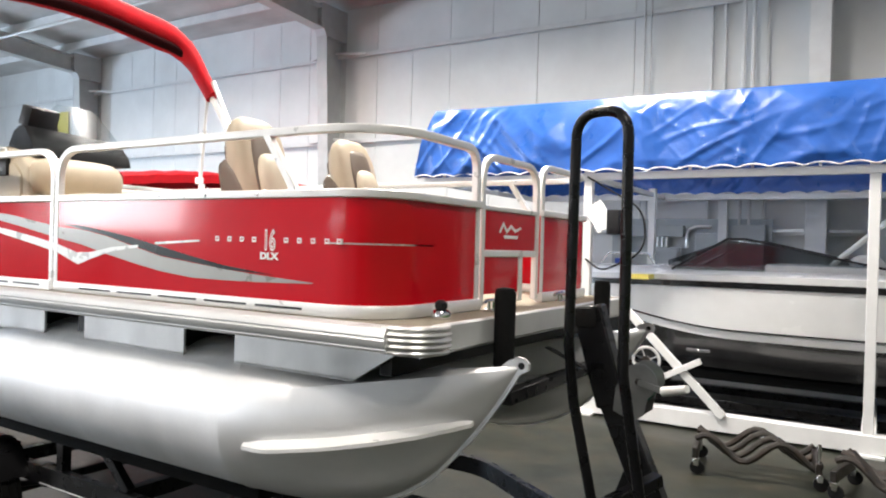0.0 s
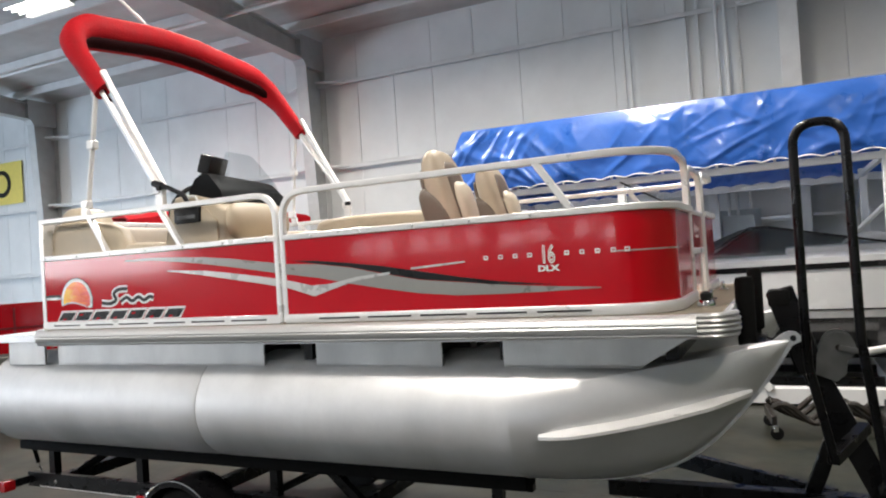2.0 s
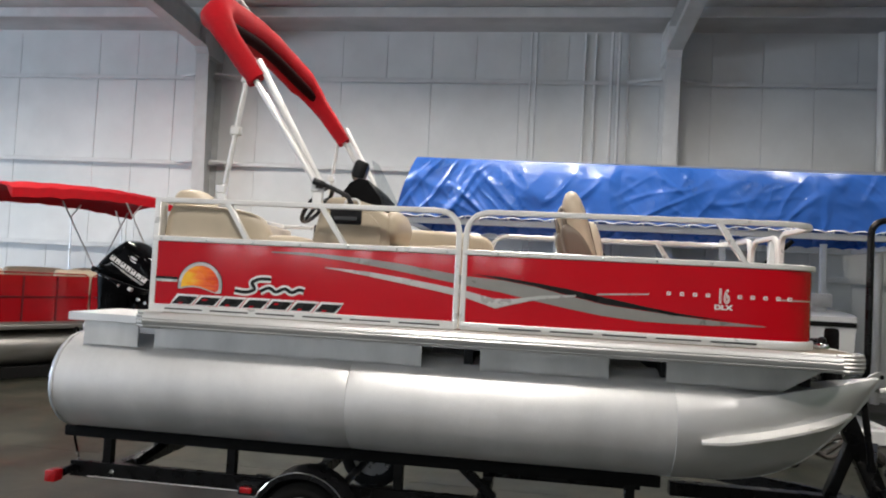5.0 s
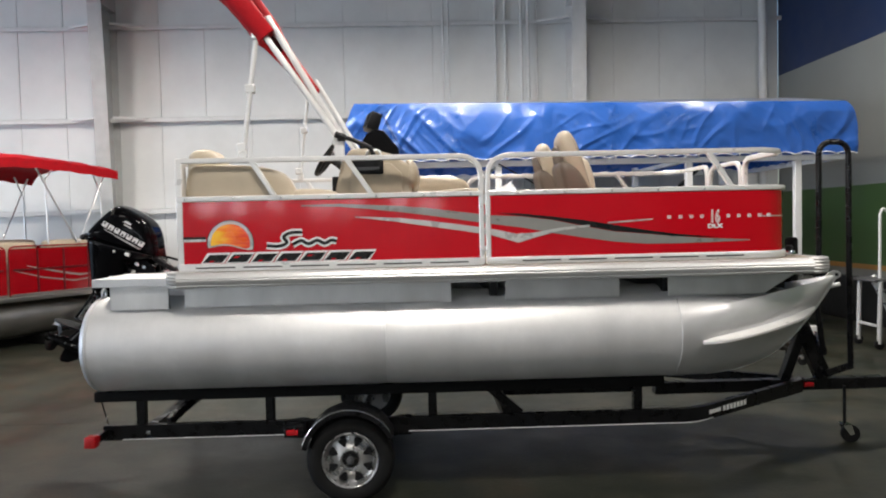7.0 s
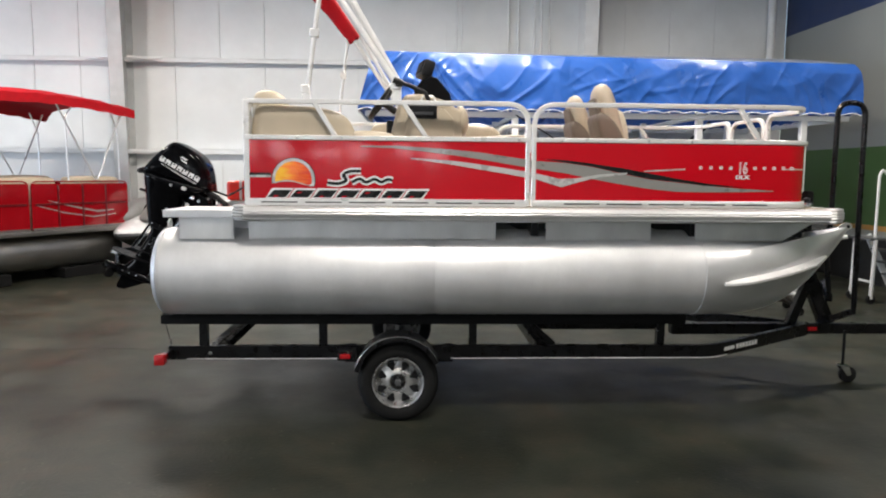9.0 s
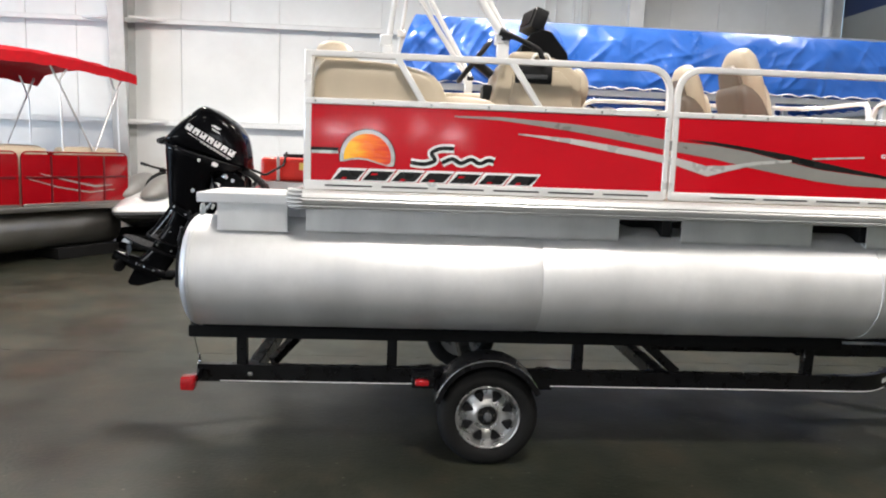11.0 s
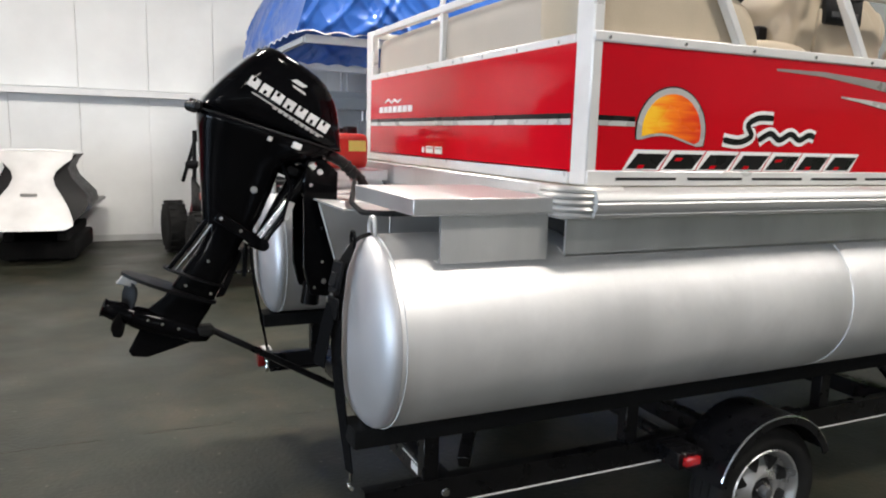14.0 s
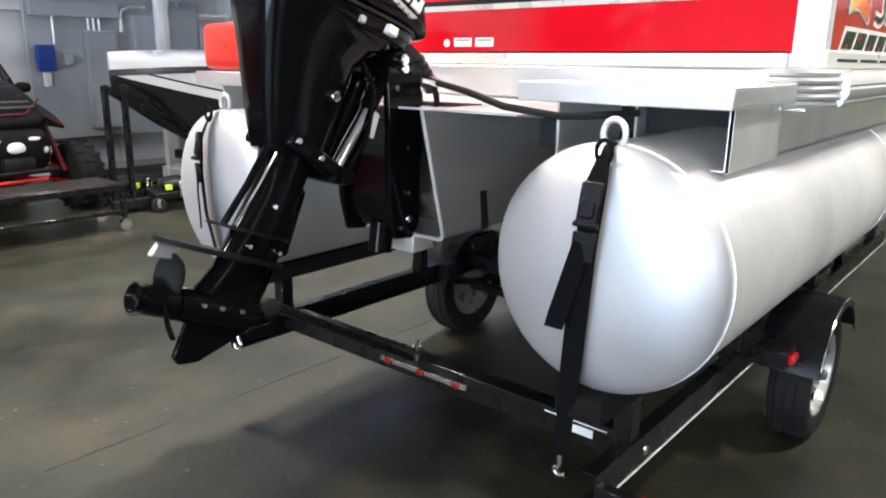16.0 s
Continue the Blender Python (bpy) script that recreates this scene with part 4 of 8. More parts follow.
def deck():
    d = box(-6.04, -1.46, 2.2, 2 * YC - 2.2, 1.665, 1.698, 0.004)
    part("deck", d, DECK, boat, "beige carpeted deck")
    part("deck_frame", box(-6.05, -1.455, 2.24, 2 * YC - 2.24, 1.58, 1.664), ALU_DULL, boat)
    # cross beams under the deck, coloured black for the shade there
    x = -5.9
    while x < -1.6:
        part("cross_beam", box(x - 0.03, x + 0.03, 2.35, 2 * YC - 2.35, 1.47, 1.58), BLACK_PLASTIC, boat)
        x += 0.42
    # rub rails: rounded, with a groove
    prof = [(0.0, 0.0525), (0.03, 0.05), (0.052, 0.035), (0.06, 0.012), (0.055, 0.006), (0.06, -0.002), (0.056, -0.022), (0.045, -0.034), (0.047, -0.039), (0.038, -0.05), (0.0, -0.0525)]
    def run(path):
        secs = []
        pts = [Vector((*p, 0)) for p in path]
        for i, p in enumerate(pts):
            dd = (pts[min(i + 1, len(pts) - 1)] - pts[max(i - 1, 0)]).normalized()
            n = Vector((dd.y, -dd.x, 0))
            secs.append([(p.x + n.x * u, p.y + n.y * u, 1.645 + v) for u, v in prof])
        return loft(secs)
    near = run([(-6.0, 2.2), (-1.56, 2.2)])
    part("rub_rail", near, RUB, boat, "rounded silver rub rail")
    far = flip(run([(-6.0, 2.2), (-1.56, 2.2)]))
    part("rub_rail", far, RUB, boat)
    part("front_trim", box(-1.462, -1.43, 2.3, 2 * YC - 2.3, 1.59, 1.7, 0.008), RUB, boat)
    part("rear_trim", box(-6.075, -6.045, 2.3, 2 * YC - 2.3, 1.59, 1.7, 0.006), ALU_DULL, boat)
    # ribbed corner caps
    for cx, cy, a0, a1 in ((-1.53, 2.3, -90, 0), (-5.97, 2.3, 180, 270), (-1.53, 2 * YC - 2.3, 0, 90), (-5.97, 2 * YC - 2.3, 90, 180)):
        c = bmesh.new()
        for j in range(5):
            z = 1.6 + 0.0225 * j
            secs = []
            pts = seg_arc(cx, cy, 1.0, a0, a1, 10)
            ext = []
            for u, v in pts:
                ext.append(((u - cx), (v - cy)))
            r = 0.125 if j in (1, 2, 3) else 0.118
            path = []
            if a0 == -90:
                path = [(cx - 0.06, cy - r)] + [(cx + u * r, cy + v * r) for u, v in ext] + [(cx + r, cy + 0.04)]
            elif a0 == 180:
                path = [(cx - r, cy + 0.04)] + [(cx + u * r, cy + v * r) for u, v in ext] + [(cx + 0.09, cy - r)]
            elif a0 == 0:
                path = [(cx + r, cy - 0.04)] + [(cx + u * r, cy + v * r) for u, v in ext] + [(cx - 0.06, cy + r)]
            else:
                path = [(cx + 0.09, cy + r)] + [(cx + u * r, cy + v * r) for u, v in ext] + [(cx - r, cy - 0.04)]
            sweep([(u, v, z) for u, v in path], ring_profile(0.02, 0.0125, 8, 2.4), bm=c)
        part("corner_cap", c, CAP, boat, "ribbed silver corner cap")
    # risers on both pontoons
    for near in (True, False):
        for x0, x1, taper in ((-6.0, -4.11, 0), (-3.72, -2.895, 0), (-2.54, -1.6, 0.24)):
            out = [(x0, 1.44), (x1 - taper, 1.44), (x1, 1.585), (x0, 1.585)]
            r = prism(out, "y", 2.318, 2.33)
            join(r, prism([(2.318, 1.435), (2.318, 1.445), (2.37, 1.47), (2.37, 1.46)], "x", x0, x1 - taper))
            part("riser", r if near else flip(r), ALU_PLATE, boat, "mill finish aluminium riser plate")
            q = prism(out, "y", 2.79, 2.8)
            part("riser", q if near else flip(q), ALU_PLATE, boat)
        # boarding platform with an upturned rim
        p = box(-6.62, -6.09, 2.255, 2.87, 1.604, 1.66, 0.003, 1)
        box(-6.614, -6.09, 2.2535, 2.2565, 1.612, 1.616, 0, bm=p)
        box(-6.614, -6.09, 2.2535, 2.2565, 1.648, 1.652, 0, bm=p)
        plat = part("stern_platform", p if near else flip(p), ALU_DULL, boat, "aluminium tray platform at the stern")
        b = bmesh.new()
        box(-6.51, -6.1, 2.285, 2.297, 1.44, 1.606, 0.002, bm=b)
        box(-6.51, -6.503, 2.285, 2.3, 1.44, 1.606, 0.001, bm=b)
        box(-6.107, -6.1, 2.285, 2.3, 1.44, 1.606, 0.001, bm=b)
        box(-6.51, -6.1, 2.29, 2.34, 1.44, 1.446, 0.001, bm=b)
        part("platform_bracket", b if near else flip(b), ALU_PLATE, plat)
        c = box(-6.5, -6.1, 2.8, 2.81, 1.42, 1.606, 0.002)
        part("platform_bracket", c if near else flip(c), ALU_DULL, plat)


deck()


def pontoon(near):
    y0 = PON_Y
    n = 40
    secs = []
    def ring(x, ry, zt, zb, sharp=0.0):
        out = []
        for k in range(n):
            a = 2 * math.pi * k / n
            c, s = math.cos(a), math.sin(a)
            # the lower half narrows to a keel as sharp grows
            wide = ry * (1 - sharp * max(0.0, -s) ** 1.4 * 0.75)
            out.append((x, y0 + wide * c, (zt + zb) / 2 + (zt - zb) / 2 * s))
        return out
    # domed stern end
    def dome(a):
        return max(0.004, PON_R * math.sin(a) ** 0.8)
    cap = []
    for k in range(0, 13):
        a = math.pi / 2 * k / 12
        cap.append(ring(-6.672 - 0.085 * math.cos(a), dome(a), PON_Z + dome(a), PON_Z - dome(a)))
    for x, dent in ((-6.671, 0), (-6.65, 0), (-6.0, 0), (-5.0, 0), (-4.66, 0), (-4.62, 0.0012), (-4.581, 0.005)):
        r = PON_R - dent
        secs.append(ring(x, r, PON_Z + r, PON_Z - r))
    body = loft(secs)
    p = part("pontoon", body if near else flip(body), ALU, boat, "large brushed aluminium pontoon tube", 30)
    end = loft(cap)
    part("end_cap", end if near else flip(end), ALU_END, p, "domed spun aluminium end cap", 30)
    fore = loft([ring(x, PON_R - d, PON_Z + PON_R - d, PON_Z - PON_R + d) for x, d in ((-4.579, 0.005), (-4.54, 0.0012), (-4.5, 0), (-4.0, 0), (-3.0, 0), (-2.48, 0))])
    part("tube_section", fore if near else flip(fore), ALU_PALE, p, "paler brushed aluminium sheet", 30)
    # nose: narrows to an upswept stem, with a crease between its side and its flattening top
    secs = []
    zt0, zb0 = PON_Z + PON_R, PON_Z - PON_R
    S0 = math.sin(radians(27))
    def nose_at(t):
        """Half width, crease height, crown over the crease and keel height along the nose."""
        top = zt0 - 0.1 * math.sin(math.pi * min(1, t * 1.25)) ** 0.9 + 0.03 * t * t
        low = zb0 + (top - 0.02 - zb0) * (t ** 3.0)
        crease = PON_Z + S0 * PON_R
        crease += (1.532 - crease) * t
        crown = max(0.012, (1 - S0) * PON_R * (1 - t / 0.5))
        return PON_R * (1 - t ** 1.75) + 0.008, crease, crown, low
    for i in range(25):
        t = i / 24
        half, crease, crown, low = nose_at(t)
        out = []
        for k in range(n):
            a = 2 * math.pi * k / n
            c, s = math.cos(a), math.sin(a)
            wide = half * c
            if s > S0 - 1e-6:
                z = crease + crown * (s - S0) / (1 - S0)
            else:
                z = low + (crease - low) * (s + 1) / (S0 + 1)
                wide *= 1 - 0.4 * t * max(0.0, -s) ** 1.2
            out.append((-2.485 + 1.285 * t, y0 + wide, z))
        secs.append(out)
    nose = loft(secs)
    nb = part("nose_cone", nose if near else flip(nose), ALU_NOSE, p, "upswept aluminium nose cone", 28)
    # stem plate with an eye
    stem = []
    for i in range(19):
        t = i / 18
        stem.append((-2.485 + 1.285 * t, nose_at(t)[3]))
    outer = [(x + 0.012, z - 0.01) for x, z in stem[4:]] + [(-1.15, 1.53), (-1.15, 1.555), (-1.17, 1.575), (-1.2, 1.578), (-1.24, 1.56), (-1.3, 1.51)] + [(x - 0.02, z + 0.02) for x, z in stem[:3:-1]]
    st = prism(outer, "y", y0 - 0.007, y0 + 0.007)
    part("stem_plate", st if near else flip(st), ALU_DULL, nb, "bright stem plate with a towing eye")
    h = rod((-1.182, y0 - 0.0085, 1.545), (-1.182, y0 + 0.0085, 1.545), 0.014, n=12)
    part("towing_eye", h if near else flip(h), BLACK_PLASTIC, nb)
    # lifting strake: a long fin along the nose
    for side in (1, -1):
        secs = []
        for k in range(13):
            s = k / 12
            x = -2.335 + 0.965 * s
            t = (x + 2.485) / 1.285
            z = 1.125 + 0.1 * s + 0.085 * s * s
            half, crease, crown, low = nose_at(t)
            rel = (z - low) / (crease - low) * (S0 + 1) - 1
            w = half * math.sqrt(max(0.05, 1 - min(1, rel * rel))) * (1 - 0.4 * t * max(0.0, -rel) ** 1.2)
            out = 0.075 * min(1, (1 - s) * 5 + 0.15) * min(1, s * 5 + 0.2)
            yy, yo = y0 - side * (w - 0.03), y0 - side * (w + out)
            secs.append([(x, yy, z - 0.012), (x, yo, z - 0.024), (x, yo, z - 0.008), (x, yy, z + 0.03)])
        f = loft(secs)
        part("strake", f if near else flip(f), RAIL, nb, "narrow aluminium strake")
    # weld seams
    for x in (-6.655, -4.58, -2.485):
        sr = PON_R - (0.0045 if x == -4.58 else -0.0005)
        ring_pts = [(x, y0 + sr * math.cos(2 * math.pi * k / 48), PON_Z + sr * math.sin(2 * math.pi * k / 48)) for k in range(48)]
        w = sweep(ring_pts, ring_profile(0.004, 0.001, 6), closed=True, up=(1, 0, 0))
        part("weld_seam", w if near else flip(w), ALU, p)
    e = bmesh.new()
    ringp = [(-6.66, y0 + 0.032 * math.cos(2 * math.pi * k / 20), 1.535 + 0.036 * math.sin(2 * math.pi * k / 20)) for k in range(20)]
    sweep(ringp, ring_profile(0.009, 0.009, 8), closed=True, up=(1, 0, 0), bm=e)
    rod((-6.66, y0, 1.44), (-6.66, y0, 1.505), 0.011, bm=e)
    part("lifting_eye", e if near else flip(e), RUB, p, "welded steel ring on the stern end")


pontoon(True)
pontoon(False)


def boat_fittings():
    for y in (3.0, 2 * YC - 3.0):
        c = bmesh.new()
        box(-1.6, -1.54, y - 0.02, y + 0.02, 1.698, 1.712, 0.004, bm=c)
        tube([(-1.57, y - 0.075, 1.742), (-1.57, y - 0.04, 1.752), (-1.57, y + 0.04, 1.752), (-1.57, y + 0.075, 1.742)], 0.009, 0.03, bm=c)
        rod((-1.57, y - 0.02, 1.71), (-1.57, y - 0.02, 1.75), 0.008, bm=c)
        rod((-1.57, y + 0.02, 1.71), (-1.57, y + 0.02, 1.75), 0.008, bm=c)
        part("cleat", c, CHROME, boat, "polished mooring cleat")
    n = bmesh.new()
    lathe([(0.04, 1.698), (0.044, 1.72), (0.036, 1.735), (0.02, 1.742)], (-1.55, 2.52, 0), "z", 14, bm=n)
    part("bow_light", n, CHROME, boat, "small domed bow light")
    part("light_lens", lathe([(0.022, 1.738), (0.028, 1.752), (0.026, 1.768), (0.014, 1.778), (0.004, 1.78)], (-1.55, 2.52, 0), "z", 16), BLACK_PLASTIC, boat, "black dome of the bow light")
    # motor pod between the pontoons: a folded aluminium trough
    pod = bmesh.new()
    # seen from behind: a U of sheet, open to the stern, with a rolled rear edge
    u = bend([(3.19, 1.56), (3.205, 1.115), (3.635, 1.115), (3.65, 1.56)], 0.03, 4)
    def pod_ring(x_top, x_low, grow):
        out = []
        for p in u:
            s = (p.y - 1.115) / 0.445
            x = x_low + (x_top - x_low) * s
            out.append((x, YC + (p.x - YC) * grow, p.y))
        return out
    back = pod_ring(-6.68, -6.55, 1.0)
    inner = [(x, y, z + 0.006) for x, y, z in pod_ring(-6.68, -6.55, 0.97)]
    front = pod_ring(-5.75, -5.75, 1.0)
    inner_front = [(x, y, z + 0.006) for x, y, z in pod_ring(-5.75, -5.75, 0.97)]
    loft([back + inner[::-1], front + inner_front[::-1]], bm=pod)
    pod_ob = part("motor_pod", pod, ALU_DULL, boat, "folded aluminium motor bracket between the pontoons")
    part("pod_edge", sweep(back, ring_profile(0.007, 0.007, 6), up=(1, 0, 0.1)), RUB, pod_ob, "bright rolled edge")
    # plate coloured dark for the shade inside the open trough
    part("pod_transom", prism([(-6.4, 1.57), (-6.36, 1.57), (-6.3, 1.12), (-6.34, 1.12)], "y", 3.2, 3.64), DARKMETAL, pod_ob)
    top = prism([(-6.68, 1.563), (-6.45, 1.545), (-6.0, 1.575), (-6.0, 1.582), (-6.45, 1.552), (-6.68, 1.57)], "y", 2.83, 4.01)
    part("pod_top", top, RUB, pod_ob, "pale top sheet over the bracket")
    part("pod_tab", box(-6.57, -6.46, 3.33, 3.5, 1.05, 1.113, 0.004), RUB, pod_ob)
    # black block filling the shaded space below the stern deck
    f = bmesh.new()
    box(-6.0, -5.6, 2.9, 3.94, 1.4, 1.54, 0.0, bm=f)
    part("under_deck_shade", f, BLACK_PLASTIC, boat, "black block for the shade under the stern deck")


boat_fittings()

# ---- the trailer ----
trailer = thing("boat_trailer", (-3.4, YC, 0.0), "black painted single axle steel boat trailer under the pontoon boat", "boat trailer")
HUB = (-4.862, 2.36, 0.312)


def both(name, make, mat, parent, label=""):
    a = part(name, make(), mat, parent, label)
    b = part(name, flip(make()), mat, parent, label)
    return a, b


def channel(x0, x1, y0, z0, z1, w=0.05):
    """A rail with its web outside and two flanges inward."""
    k = 0.007
    return prism([(y0, z0), (y0 + w, z0), (y0 + w, z0 + k), (y0 + k, z0 + k), (y0 + k, z1 - k), (y0 + w, z1 - k), (y0 + w, z1), (y0, z1)], "x", x0, x1)


def trailer_frame():
    rails = both("side_rail", lambda: channel(-6.69, -2.6, 2.5, 0.452, 0.562), BLACK, trailer)
    for r, s in zip(rails, (1, -1)):
        y = 2.4985 if s > 0 else 2 * YC - 2.4985
        for x0, x1 in ((-6.55, -5.3), (-4.44, -2.6)):
            part("pinstripe", box(x0, x1, y - 0.0015, y + 0.0015, 0.4555, 0.4615), PRINT_WHITE, r)
        part("rail_bolt", lathe([(0.004, -0.005 * s), (0.014, -0.004 * s), (0.017, 0.0)], (-6.363, y, 0.505), "y", 12), CHROME, r)
    both("front_arm", lambda: sweep(bend([(-2.6, 2.525, 0.507), (-2.28, 2.525, 0.507), (-1.02, 3.36, 0.507)], 0.6, 8), [(-0.025, -0.055), (0.025, -0.055), (0.025, 0.055), (-0.025, 0.055)]), BLACK, trailer, "slanted front arm of the trailer frame")
    part("pinstripe", sweep(bend([(-2.6, 2.4985, 0.4585), (-2.272, 2.4985, 0.4585), (-2.1, 2.612, 0.4585)], 0.6, 8), [(-0.0015, -0.003), (0.0015, -0.003), (0.0015, 0.003), (-0.0015, 0.003)]), PRINT_WHITE, trailer)
    # two small white wordmarks on the near arm, as bars
    d = Vector((1.26, 0.835, 0)).normalized()
    nrm = Vector((d.y, -d.x, 0))
    for k, (s0, w, h) in enumerate(((0.05, 0.16, 0.05), (0.225, 0.045, 0.05), (0.272, 0.045, 0.05), (0.319, 0.045, 0.05), (0.366, 0.045, 0.05), (0.413, 0.045, 0.05), (0.46, 0.045, 0.05), (0.507, 0.045, 0.05))):
        p = Vector((-2.28, 2.525, 0.507)) + d * (s0 + 0.1) + nrm * 0.0262
        part("white_mark", bar(p, p + d * (w - 0.01), 0.002, h * (0.6 if k == 0 else 0.8), 0), PRINT_WHITE, trailer)
    part("tongue", box(-2.3, 0.55, 3.37, 3.47, 0.457, 0.557, 0.006), BLACK, trailer, "square trailer tongue")
    part("coupler", prism([(0.53, 0.5), (0.53, 0.58), (0.7, 0.6), (0.84, 0.58), (0.86, 0.5), (0.8, 0.48)], "y", 3.36, 3.48, 0.01), DARKMETAL, trailer)
    for x, y0, y1 in ((-6.36, 2.51, 2 * YC - 2.51), (-4.95, 2.51, 2 * YC - 2.51), (-3.68, 2.51, 2 * YC - 2.51)):
        part("cross_member", box(x - 0.04, x + 0.04, y0, y1, 0.462, 0.555, 0.005), BLACK, trailer)
    part("id_plate", box(-6.4035, -6.399, 2.67, 2.76, 0.495, 0.525), PRINT_WHITE, trailer)
    part("pinstripe", box(-6.4035, -6.4, 2.62, 2.86, 0.535, 0.539), PRINT_WHITE, trailer)
    lb = bmesh.new()
    box(-6.42, -6.4, 3.2, 3.66, 0.5, 0.525, 0.004, bm=lb)
    light_bar = part("light_bar", lb, CHROME, trailer, "chrome strip with three red lamps")
    for y in (3.25, 3.43, 3.61):
        part("lamp_lens", box(-6.428, -6.415, y - 0.02, y + 0.02, 0.499, 0.526, 0.005), DARKLENS, light_bar)
    both("bunk", lambda: box(-6.74, -2.52, 2.475, 2.625, 0.742, 0.819, 0.014, 2), CARPET, trailer, "carpeted bunk board")
    for x in (-6.42, -5.47, -4.26, -2.71):
        both("bunk_post", lambda: box(x - 0.032, x + 0.032, 2.515, 2.575, 0.55, 0.745, 0.003), BLACK, trailer)
    for a, b in (((-6.24, 2.6, 0.56), (-6.03, 2.9, 0.76)), ((-3.83, 2.54, 0.76), (-3.6, 2.54, 0.56))):
        part("bunk_brace", bar(a, b, 0.05, 0.06, 0.003), BLACK, trailer)
    both("lower_beam", lambda: box(-3.7, -2.6, 2.8, 2.86, 0.63, 0.72, 0.004), BLACK, trailer)
    # lamps
    both("tail_lamp_bracket", lambda: box(-6.7, -6.66, 2.36, 2.5, 0.475, 0.535, 0.004), BLACK, trailer)
    part("tail_lamp", box(-6.735, -6.655, 2.285, 2.375, 0.46, 0.54, 0.01, 2), REDLENS, trailer, "square red tail lamp")
    part("tail_lamp", box(-6.735, -6.65, 4.46, 4.56, 0.43, 0.53, 0.01, 2), DARKLENS, trailer, "square dark red tail lamp")
    part("lamp_cover", box(-6.7, -6.645, 4.455, 4.565, 0.53, 0.536, 0.002), PRINT_SILVER, trailer)
    both("marker_lamp", lambda: box(-5.32, -5.235, 2.335, 2.36, 0.495, 0.535, 0.006), REDLENS, trailer, "small red marker lamp")
    part("marker_lamp", box(-0.99, -0.9, 3.35, 3.372, 0.49, 0.53, 0.005), REDLENS, trailer, "small red marker lamp")
    # axle and springs
    part("axle", rod((HUB[0], 2.45, 0.312), (HUB[0], 2 * YC - 2.45, 0.312), 0.032, n=14), BLACK, trailer)
    both("leaf_spring", lambda: tube([(-5.25, 2.56, 0.45), (-5.0, 2.56, 0.385), (-4.86, 2.56, 0.37), (-4.72, 2.56, 0.385), (-4.47, 2.56, 0.45)], 0.02, 0.2, square=5), BLACK, trailer)
    both("spring_hanger", lambda: box(-5.3, -5.2, 2.53, 2.6, 0.42, 0.56, 0.004), BLACK, trailer)
    both("spring_hanger", lambda: box(-4.52, -4.42, 2.53, 2.6, 0.42, 0.56, 0.004), BLACK, trailer)


trailer_frame()


def fender():
    pts = seg_arc(HUB[0], 0.345, 0.345, 24, 168, 26)
    f = bmesh.new()
    out = [(x, z) for x, z in pts] + [(HUB[0] + (x - HUB[0]) * 0.985, 0.345 + (z - 0.345) * 0.985) for x, z in pts[::-1]]
    prism(out, "y", 2.255, 2.52, bm=f)
    skirt = [(x, z) for x, z in pts] + [(HUB[0] + (x - HUB[0]) * 0.9, 0.345 + (z - 0.345) * 0.9) for x, z in pts[::-1]]
    prism(skirt, "y", 2.252, 2.26, bm=f)
    return f


def fender_bracket():
    return box(-5.34, -5.2, 2.36, 2.5, 0.475, 0.55, 0.003)


def fender_stay():
    return box(-4.98, -4.74, 2.5, 2.54, 0.5, 0.66, 0.003)


def fender_edge():
    return sweep([(x, 2.254, z) for x, z in seg_arc(HUB[0], 0.345, 0.345, 32, 163, 26)], ring_profile(0.005, 0.005, 8), up=(0, 1, 0))


fa, fb = both("fender", fender, BLACK, trailer, "rounded black mudguard with a highlight along its lip")
both("fender_bracket", fender_bracket, BLACK, trailer)
both("fender_stay", fender_stay, BLACK, trailer)
# polished bead in place of the highlight on the black mudguard lip
part("lip_highlight", fender_edge(), CHROME, fa)
part("lip_highlight", flip(fender_edge()), CHROME, fb)


